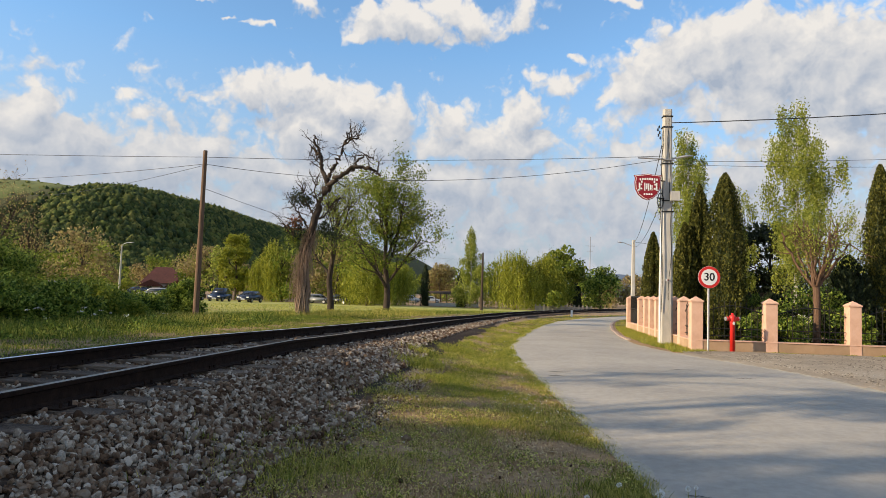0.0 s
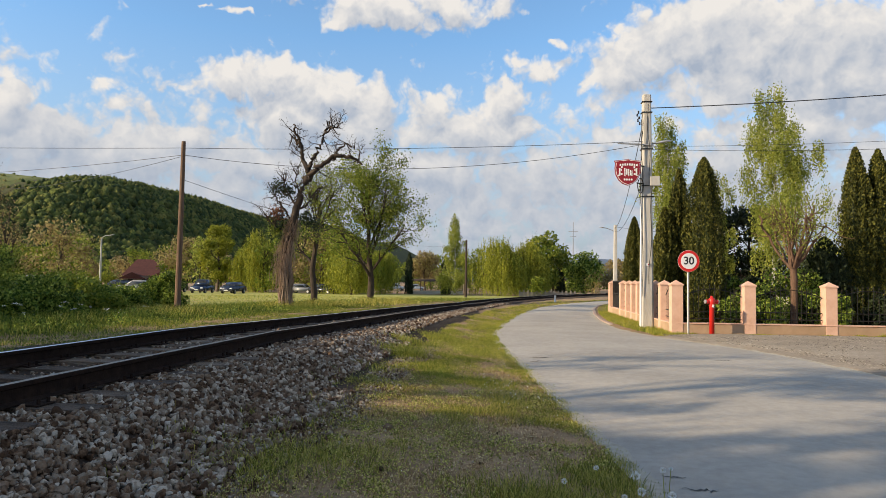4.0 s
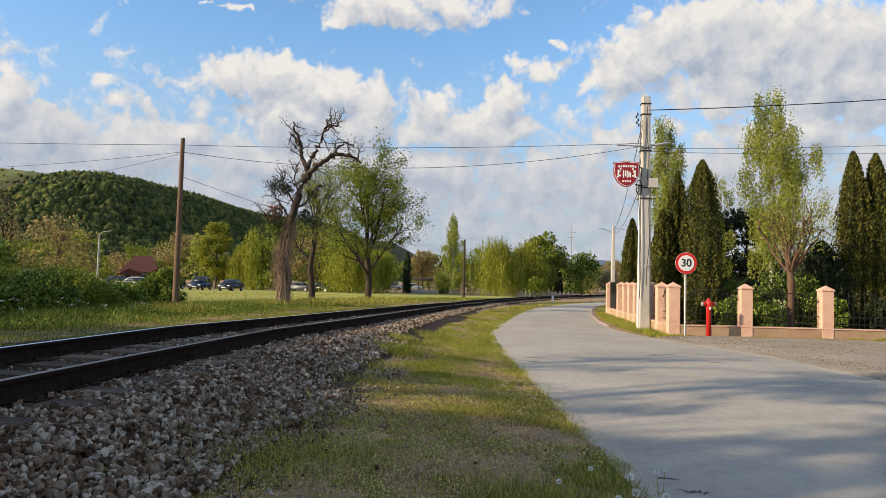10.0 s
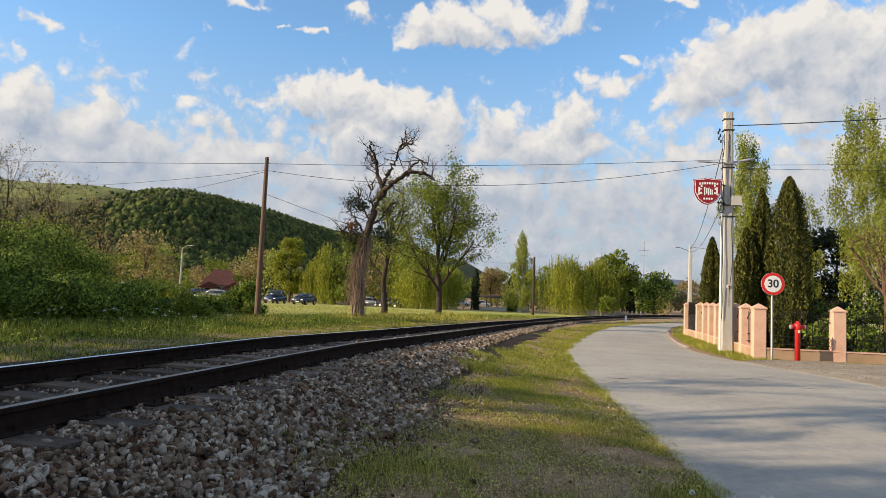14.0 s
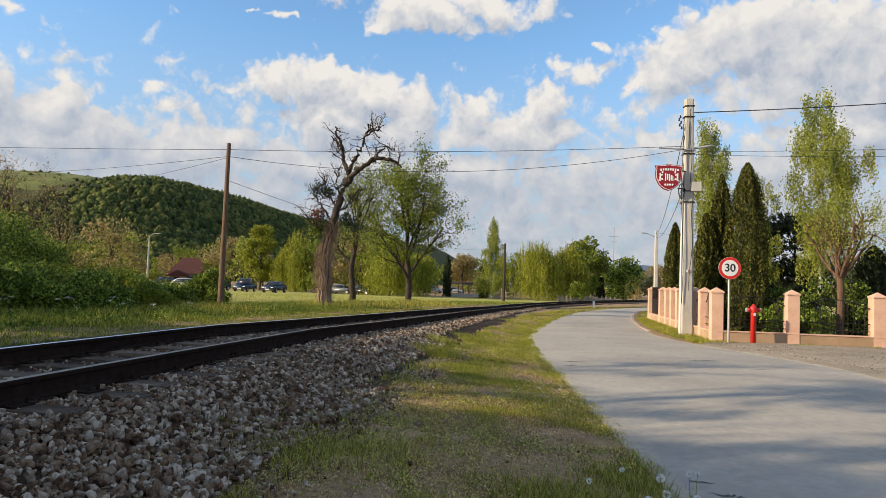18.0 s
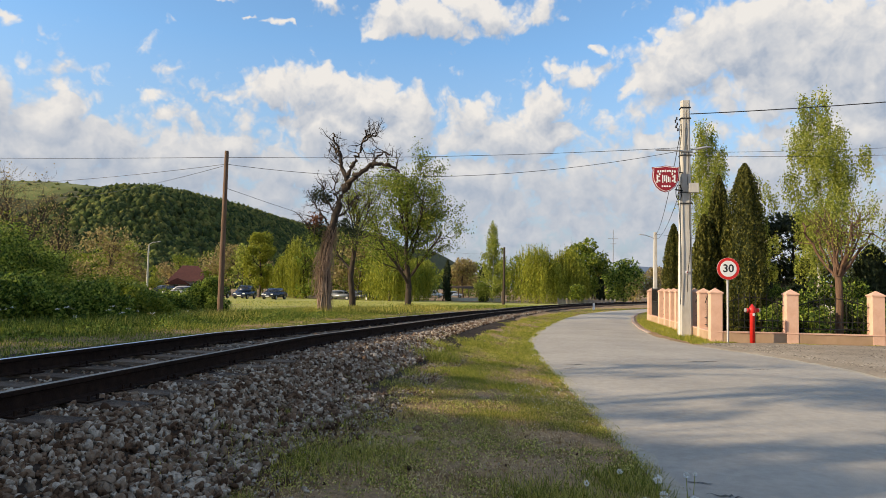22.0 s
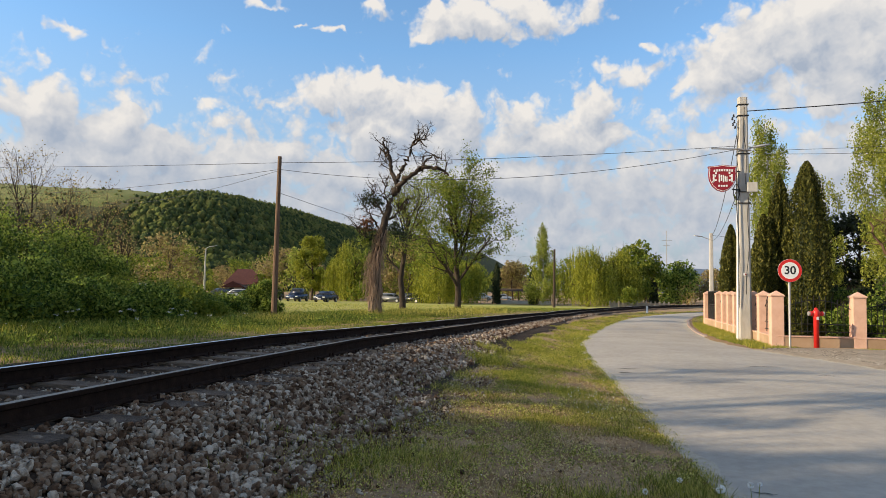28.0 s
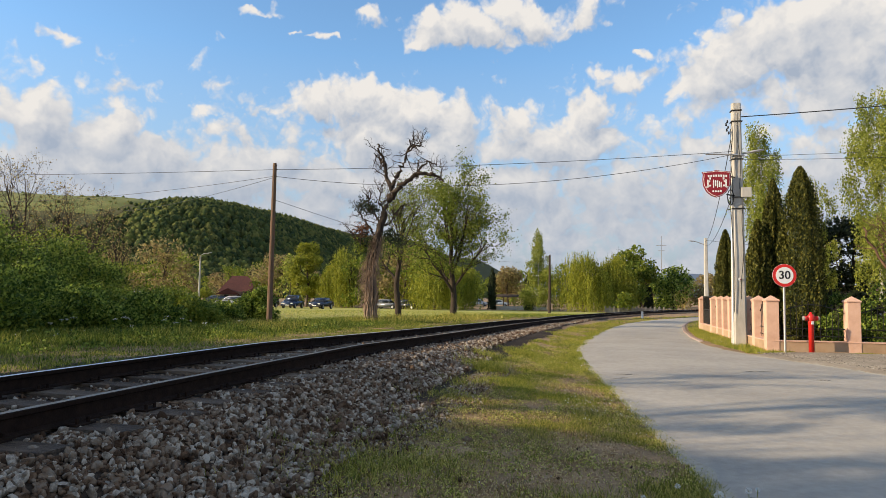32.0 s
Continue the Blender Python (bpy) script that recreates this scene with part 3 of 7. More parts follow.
def wall_run(name, a, b, h, thick, label):
    d = math.hypot(b[0] - a[0], b[1] - a[1])
    t = thing(name, (a[0], a[1], 0), math.degrees(math.atan2(b[1] - a[1], b[0] - a[0])), label, "wall", kind="structure")
    part("plinth", box(0, -thick / 2, -0.2, d, thick / 2, h - 0.03, 0.01), M["plinth"], t)
    part("coping", box(0, -thick / 2 - 0.02, h - 0.03, d, thick / 2 + 0.02, h, 0.008), M["peach"], t)
    return t


wall_run("wall_front", *WALL_FRONT, 0.36, 0.3, "low rendered garden wall with peach coping, stained near the ground")
wall_run("wall_side", *WALL_SIDE, 0.36, 0.3, "low rendered garden wall along the road")


def fence_pillar(x, y, turn, w=0.32, h=1.57):
    t = thing("fence_pillar", (x, y, 0), turn, "peach rendered square fence pillar with pointed cap", "pillar", "pillars of the garden fence")
    part("shaft", box(-w / 2, -w / 2, 0.0, w / 2, w / 2, h - 0.16, 0.012), M["peach"], t)
    bm = bmesh.new()
    c, k = w / 2 + 0.02, h - 0.16
    lo = [bm.verts.new((sx * c, sy * c, k)) for sx, sy in ((-1, -1), (1, -1), (1, 1), (-1, 1))]
    hi = [bm.verts.new((v.co.x, v.co.y, k + 0.035)) for v in lo]
    tip = bm.verts.new((0, 0, h))
    for i in range(4):
        bm.faces.new((lo[i], lo[(i + 1) % 4], hi[(i + 1) % 4], hi[i]))
        bm.faces.new((hi[i], hi[(i + 1) % 4], tip))
    bm.faces.new(lo[::-1])
    part("cap", bm, M["peach"], t)
    return t


def iron_panel(a, b, z=0.36):
    """A run of bars with a top rail that rises in an arc and a lower rail."""
    d = math.hypot(b[0] - a[0], b[1] - a[1])
    t = thing("iron_fence_panel", (a[0], a[1], z), math.degrees(math.atan2(b[1] - a[1], b[0] - a[0])), "black wrought iron fence panel with a curved top rail", "fence", "panels of the garden fence")
    top = lambda s: 0.75 + 0.22 * math.sin(math.pi * s / d)
    for zf in (lambda s: 0.12, lambda s: 0.32, top):
        pts = [(s, 0, zf(s)) for s in np.linspace(0, d, 12)]
        tube("rail_bar", pts, [0.014] * 12, M["iron"], t, 6)
    n = max(3, int(d / 0.14))
    for i in range(1, n):
        s = d * i / n
        bm = lathe(((0.008, 0.05), (0.008, top(s) + 0.06), (0.016, top(s) + 0.08), (0.002, top(s) + 0.14)), 5, at=(s, 0, 0))
        part("bar", bm, M["iron"], t)
    return t


def lerp2(ab, s):
    (x0, y0), (x1, y1) = ab
    d = math.hypot(x1 - x0, y1 - y0)
    return x0 + (x1 - x0) * s / d, y0 + (y1 - y0) * s / d


FRONT_AT = [0.0, 2.02, 4.25, 6.4, 8.55, 10.7, 12.85]
SIDE_AT = [1.45, 2.75, 4.05, 5.25, 6.4, 7.6, 9.0]
front = [lerp2(WALL_FRONT, s) for s in FRONT_AT]
side = [lerp2(WALL_SIDE, s) for s in SIDE_AT]
for p in front:
    fence_pillar(p[0], p[1], -2.0)
for p in side + [(6.5, 31.9)]:
    fence_pillar(p[0], p[1], 87)
for a, b in list(zip(front, front[1:])) + list(zip([front[0]] + side, side)):
    d = math.hypot(b[0] - a[0], b[1] - a[1])
    f = 0.19 / d
    iron_panel((a[0] + (b[0] - a[0]) * f, a[1] + (b[1] - a[1]) * f), (b[0] - (b[0] - a[0]) * f, b[1] - (b[1] - a[1]) * f))


# ---- poles and signs ----
def concrete_pole(x, y, h, w0, w1, label, turn=0):
    t = thing("utility_pole", (x, y, gz(x, y)), turn, label, "pole")
    bm = bmesh.new()
    n = 10
    for i in range(n + 1):
        f = i / n
        w, d = (w0 + (w1 - w0) * f) / 2, (w0 + (w1 - w0) * f) * 0.42
        for a, b in ((-1, -0.7), (-0.7, -1), (0.7, -1), (1, -0.7), (1, 0.7), (0.7, 1), (-0.7, 1), (-1, 0.7)):
            bm.verts.new((a * w, b * d, -0.3 + (h + 0.3) * f))
    bm.verts.ensure_lookup_table()
    v = bm.verts
    for i in range(n):
        for j in range(8):
            bm.faces.new((v[i * 8 + j], v[i * 8 + (j + 1) % 8], v[i * 8 + 8 + (j + 1) % 8], v[i * 8 + 8 + j]))
    bm.faces.new([v[n * 8 + j] for j in range(8)])
    part("shaft", bm, M["concrete"], t)
    return t


big_pole = concrete_pole(5.54, 22.1, 7.55, 0.42, 0.26, "tall grey concrete utility pole with cables and a lamp")


def wood_pole(x, y, h, r, lean, label, name="wooden_pole", m="oldwood"):
    t = thing(name, (x, y, gz(x, y)), 0, label, "pole")
    tube("shaft", [(lean * f * h, 0, -0.3 + (h + 0.3) * f) for f in np.linspace(0, 1, 8)], [r * (1.15 - 0.4 * f) for f in np.linspace(0, 1, 8)], M[m], t, 10)
    part("pole_top", lathe(((r * 0.76, 0), (r * 0.7, 0.02), (0.01, 0.03)), 10, at=(lean * h, 0, h - 0.01)), M[m], t)
    return t


wood_pole(-9.56, 21.5, 5.58, 0.088, 0.006, "weathered brown wooden telegraph pole beside the track")


# ---- trees ----
def unit(v):
    return v / (np.linalg.norm(v) + 1e-9)


def bent(points, n, rough, rs):
    """A crooked line through a few bends, with small kinks."""
    P = np.array(points, float)
    s = np.linspace(0, len(P) - 1, n)
    Q = np.stack([np.interp(s, np.arange(len(P)), P[:, k]) for k in range(3)], 1)
    Q[1:] += rs.randn(n - 1, 3) * rough
    return Q


def grow(seed, h, r, kids=(9, 6, 5), first=0.3, tilt=(50, 45, 45), ratio=(0.55, 0.5, 0.45), wiggle=0.18, lift=0.12, lean=(0, 0), bend=None, at=(0, 0, 0), taper=0.6, way=None):
    """A branching frame: tubes (points, radii) by level, and the places and ways of the outer twigs."""
    rs = np.random.RandomState(seed)
    tubes, tips = [[] for _ in range(len(kids) + 1)], []

    def limb(p, d, length, rad, level):
        n = 9 if level == 0 else 6 if level == 1 else 5
        pts, ways = [p], [d]
        for i in range(n):
            d = unit(d + rs.randn(3) * wiggle * (0.45 if level == 0 else 1) + np.array([0, 0, lift if level else 0.05]))
            if level == 0 and bend:
                d = unit(d + np.array(bend(i / n)))
            p = p + d * length / n
            pts.append(p)
            ways.append(d)
        last = 0.3 if level < len(kids) else 0.25
        tubes[level].append((np.array(pts), np.linspace(rad, rad * last, n + 1)))
        if level == len(kids):
            tips.extend((q, w) for q, w in zip(pts[1:], ways[1:]))
            return
        a0 = rs.uniform(0, 6.28)
        for k in range(kids[level]):
            f = (first + (1 - first) * (k + rs.uniform(0, 1)) / kids[level]) if level == 0 else rs.uniform(0.25, 1.0)
            i = min(int(f * n), n - 1)
            q = pts[i] + (pts[i + 1] - pts[i]) * (f * n - i)
            ax = unit(np.cross(ways[i], [0.3, 0.2, 1]) if level else np.array([1.0, 0, 0]))
            ay = unit(np.cross(ways[i], ax))
            a = a0 + k * 2.4 + rs.uniform(-0.4, 0.4)
            t = radians(tilt[level] * rs.uniform(0.7, 1.25)) * (1.0 if level else 1.15 - 0.45 * f)
            w = unit(ways[i] * math.cos(t) + (ax * math.cos(a) + ay * math.sin(a)) * math.sin(t))
            shrink = (1.15 - taper * f) if level == 0 else 1.0
            limb(q, w, length * ratio[level] * shrink * rs.uniform(0.75, 1.2), max(rad * (1 - 0.65 * f) * 0.55, 0.006), level + 1)

    limb(np.array(at, float), unit(np.array(way if way else [lean[0], lean[1], 1.0], float)), h, r, 0)
    return tubes, tips


def wood_arrays(tubes, sides=(9, 6, 4, 3, 3)):
    return join_arrays([tube_arrays(p, r, sides[lv]) for lv, lot in enumerate(tubes) for p, r in lot])


def leaf_arrays(C, size, seed, aspect=0.55, hang=0.0, out=None):
    """One small four-cornered leaf at each place, turned at random; hang pulls the tips down."""
    rs = np.random.RandomState(seed)
    C = np.asarray(C, float)
    n = len(C)
    u = rs.randn(n, 3)
    if out is not None:
        u = u * 0.6 + out
    u[:, 2] -= hang * 2.0
    u /= np.linalg.norm(u, axis=1)[:, None]
    v = np.cross(u, rs.randn(n, 3))
    v /= np.linalg.norm(v, axis=1)[:, None] + 1e-9
    s = size * rs.uniform(0.6, 1.3, n)[:, None]
    V = np.stack([C - u * s * 0.5, C + v * s * aspect * 0.5, C + u * s * 0.5, C - v * s * aspect * 0.5], 1).reshape(-1, 3)
    return V, np.arange(4 * n).reshape(-1, 4)


def spread_leaves(tips, n, jitter, seed):
    rs = np.random.RandomState(seed)
    P = np.array([p for p, _ in tips])
    return P[rs.randint(0, len(P), n)] + rs.randn(n, 3) * jitter


def lobes(seed, z0, z1, rad, count, n, size_z=0.7, shape=None):
    """Places of leaves on the outside of uneven lobes that fill a crown from z0 to z1."""
    rs = np.random.RandomState(seed)
    out = []
    for _ in range(count):
        f = rs.uniform(0.08, 0.95)
        R = rad * (shape(f) if shape else math.sin(math.pi * min(1, 0.15 + 0.85 * f)) ** 0.6)
        a, d = rs.uniform(0, 6.28), R * math.sqrt(rs.uniform(0.0, 0.75))
        c = np.array([d * math.cos(a), d * math.sin(a), z0 + (z1 - z0) * f])
        lr = rad * rs.uniform(0.28, 0.5)
        w = rs.randn(n // count, 3)
        w /= np.linalg.norm(w, axis=1)[:, None]
        out.append(c + w * lr * rs.uniform(0.55, 1.1, (len(w), 1)) * [1, 1, size_z])
    return np.concatenate(out)


def tree_thing(name, x, y, label, category="tree", group="", turn=0):
    return thing(name, (x, y, gz(x, y) - 0.05), turn, label, category, group)


def add_mesh(name, arrays, material, parent, label="", smooth=False):
    V, Q = arrays
    ob = new(name, mesh_of(name, V, Q, material, smooth=smooth))
    ob.parent = parent
    return tagged(ob, label)


def broadleaf(name, x, y, h, r, leaf, n, size, seed, label, bark="bark", hang=0.0, jitter=0.18, group="", aspect=0.55, **kw):
    t = tree_thing(name, x, y, label, group=group)
    tubes, tips = grow(seed, h, r, **kw)
    add_mesh("trunk", wood_arrays(tubes), M[bark], t, smooth=True)
    if n:
        add_mesh("crown", leaf_arrays(spread_leaves(tips, n, jitter, seed + 1), size, seed + 2, aspect, hang), M[leaf], t)
    return t


def lobe_tree(name, x, y, h, rad, leaf, n, size, seed, label, clear=0.18, bark="bark", count=22, group="", shape=None, size_z=0.75):
    """A full-crowned tree or shrub: frame of limbs inside, leaves over uneven lobes."""
    t = tree_thing(name, x, y, label, "shrub" if "shrub" in name or "bush" in name else "tree", group)
    tubes, tips = grow(seed, h * 0.85, max(0.02, h * 0.018), kids=(7, 4), first=max(0.12, clear), tilt=(45, 45), ratio=(0.5, 0.5))
    add_mesh("trunk", wood_arrays(tubes), M[bark], t, smooth=True)
    add_mesh("crown", leaf_arrays(lobes(seed + 3, h * clear, h * 0.93, rad, count, n, size_z, shape), size, seed + 2), M[leaf], t)
    return t


def weeping_willow(x, y, h, rad, n_strand, seed, label, group="weeping willows in the park"):
    t = tree_thing("willow_tree", x, y, label, group=group)
    tubes, tips = grow(seed, h * 0.72, h * 0.03, kids=(8, 5), first=0.3, tilt=(55, 45), ratio=(0.6, 0.45), lift=0.06)
    add_mesh("trunk", wood_arrays(tubes), M["bark"], t, smooth=True)
    rs = np.random.RandomState(seed + 9)
    C, U = [], []
    heads = [(rs.uniform(0, 6.28), rad * math.sqrt(rs.uniform(0, 0.8))) for _ in range(14)]
    for _ in range(n_strand):
        ha, hd = heads[rs.randint(len(heads))]
        px, py = hd * math.cos(ha) + rs.randn() * rad * 0.2, hd * math.sin(ha) + rs.randn() * rad * 0.2
        d = math.hypot(px, py) / rad
        top = h * (1.0 - 0.36 * d * d + rs.uniform(-0.1, 0.04)) * (0.9 + 0.1 * math.sin(ha * 3))
        low = max(0.3, h * rs.uniform(0.0, 0.6) * (1.15 - d))
        k = max(3, int((top - low) / 0.3))
        zz = np.linspace(top, low, k)
        C.append(np.stack([px + np.cumsum(rs.randn(k) * 0.03), py + np.cumsum(rs.randn(k) * 0.03), zz], 1))
    C = np.concatenate(C)
    add_mesh("crown", leaf_arrays(C, 0.42, seed + 4, 0.25, 1.2), M["willow"], t)
    return t


def hanging(starts, spread, lengths, seed, gap=0.04):
    """Places of leaves along thin strands that hang from the given starts."""
    rs = np.random.RandomState(seed)
    out = []
    for p in starts:
        k = max(3, int(rs.uniform(*lengths) / gap))
        sway = np.cumsum(rs.randn(k, 2) * gap * 0.35, axis=0)
        z = -gap * np.arange(k)
        out.append(np.column_stack([p[0] + sway[:, 0], p[1] + sway[:, 1], p[2] + z]) + rs.randn(k, 3) * spread)
    return np.concatenate(out)


def weeping_birch(x, y, h, profile, limbs, seed, label, leaf=0.075, strands=20, gap=0.04, r=0.1, group="birches in the garden", lean=0.0):
    """A slim pale trunk, limbs that rise and arch over, and curtains of small leaves. profile: height share and half width."""
    t = tree_thing("birch_tree", x, y, label, group=group)
    rs = np.random.RandomState(seed)
    stem = np.array([(lean * h * f + 0.05 * math.sin(5 * f) * h * 0.1, 0.04 * math.sin(7 * f), h * f) for f in np.linspace(0, 0.98, 14)])
    fs, ws = zip(*profile)
    boughs, heads = [tube_arrays(stem, np.linspace(r, r * 0.1, 14), 9)], []
    for i in range(limbs):
        f = fs[0] + (1.0 - fs[0]) * ((i + rs.uniform(0, 1)) / limbs) ** 0.9
        reach = float(np.interp(f, fs, ws)) * rs.uniform(0.3, 1.2)
        a = i * 2.4 + rs.uniform(-0.6, 0.6)
        z0 = max(0.15, f - 0.7 * reach / h) * h
        s = np.linspace(0, 1, 7)
        c = np.array([np.interp(z0, stem[:, 2], stem[:, 0]), 0, z0])
        P = c + np.stack([reach * s * math.cos(a), reach * s * math.sin(a), (f * h - z0) * 1.25 * s - 0.3 * reach * s ** 3], 1) + rs.randn(7, 3) * 0.03 * s[:, None]
        boughs.append(tube_arrays(P, np.linspace(max(0.008, r * 0.35 * (1.1 - f)), 0.004, 7), 4))
        for q in 1.08 - 0.75 * rs.uniform(0, 1, max(3, int(strands * reach * 9.0 / h))) ** 1.6:
            k = min(5, int(q * 6))
            heads.append(P[k] + (P[k + 1] - P[k]) * (q * 6 - k) + rs.randn(3) * (0.05 * reach + 0.008 * h))
    add_mesh("trunk", join_arrays(boughs), M["birchbark"], t, smooth=True)
    C = hanging(heads, leaf * 0.45, (0.04 * h, 0.14 * h), seed + 1, gap)
    add_mesh("crown", leaf_arrays(C, leaf, seed + 2, 0.55, 0.7), M["birch"], t)
    return t


def pruned_tree(x, y):
    """A street tree cut back to thick limbs, with young shoots hanging round its head."""
    t = tree_thing("globe_tree", x, y, "pruned globe tree with thick reddish cut limbs and hanging new shoots")
    rs = np.random.RandomState(93)
    wood = [tube_arrays(bent(((0, 0, 0), (0.03, 0, 1.0), (0, 0, 2.0)), 8, 0.012, rs), np.linspace(0.115, 0.095, 8), 10)]
    heads = []
    for i in range(13):
        a, out = i * 2.4, rs.uniform(0.2, 0.95)
        end = np.array([out * math.cos(a), out * math.sin(a), rs.uniform(3.2, 3.95)])
        P = bent(((0, 0, 1.85), (end[0] * 0.5, end[1] * 0.5, 2.5), (end[0] * 0.9, end[1] * 0.9, 3.1), tuple(end)), 10, 0.025, rs)
        wood.append(tube_arrays(P, np.linspace(0.045, 0.028, 10), 7))
        for k in range(5):
            j = rs.randint(4, 9)
            sub = grow(500 + i * 9 + k, rs.uniform(0.4, 0.9), 0.02, kids=(4,), first=0.3, tilt=(35,), ratio=(0.5,), wiggle=0.15, lift=0.12, at=P[j], way=tuple(unit(P[j + 1] - P[j] + rs.randn(3) * 0.5)))
            wood.append(wood_arrays(sub[0], (5, 3)))
            heads += [q for q, _ in sub[1][::3]]
    add_mesh("trunk", join_arrays(wood), M["redbark"], t, "reddish-brown bark", True)
    heads = np.array(heads)
    ring = rs.uniform(0, 6.28, 120)
    crown = np.column_stack([1.25 * np.cos(ring) * rs.uniform(0.3, 1, 120) + 0.25, 1.2 * np.sin(ring), rs.uniform(3.4, 4.7, 120) - 0.3 * np.abs(np.cos(ring))])
    C = np.concatenate([hanging(crown, 0.05, (0.3, 1.1), 94, 0.035), heads[rs.randint(0, len(heads), 1500)] + rs.randn(1500, 3) * 0.07])
    add_mesh("crown", leaf_arrays(C, 0.07, 95, 0.5, 0.6), M["birch"], t)


def column_tree(name, x, y, h, rad, leaf, n, seed, label, group="", size=0.16, shape=None, tips=1):
    """A thuja or cypress: a slim dense column of upright sprays over a core coloured dark for inner shade."""
    t = tree_thing(name, x, y, label, group=group)
    rs = np.random.RandomState(seed)
    shape = shape or (lambda f: (0.8 + 0.2 * min(1.0, f / 0.2)) * max(0.0, 1 - (max(0, f - 0.48) / 0.525) ** 1.8) ** 0.74)
    part("trunk", lathe(((rad * 0.16, -0.05), (rad * 0.13, h * 0.5), (0.01, h * 0.9)), 7), M["bark"], t)
    # Solid dark core: its colour gives the shade between the sprays.
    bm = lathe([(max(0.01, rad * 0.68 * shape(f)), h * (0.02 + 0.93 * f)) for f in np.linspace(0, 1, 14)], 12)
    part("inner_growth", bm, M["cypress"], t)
    f = rs.uniform(0, 1, n) ** 1.15
    a = rs.uniform(0, 6.28, n)
    ph = rs.uniform(0, 6.28, 4)
    lump = 1 + 0.12 * np.sin(a * 4 + f * 3 + ph[0]) + 0.12 * np.sin(a * 9 - f * 5 + ph[1]) + 0.07 * np.sin(f * 34 + ph[2] + a * 5)
    R = rad * np.array([shape(v) for v in f]) * lump * rs.uniform(0.72, 1.06, n)
    C = np.stack([R * np.cos(a), R * np.sin(a), h * (0.02 + 0.98 * f)], 1)
    out = np.stack([np.cos(a) * 0.55, np.sin(a) * 0.55, np.full(n, 1.3)], 1)
    add_mesh("crown", leaf_arrays(C, size, seed + 1, 0.5, 0, out), M[leaf], t)
    return t


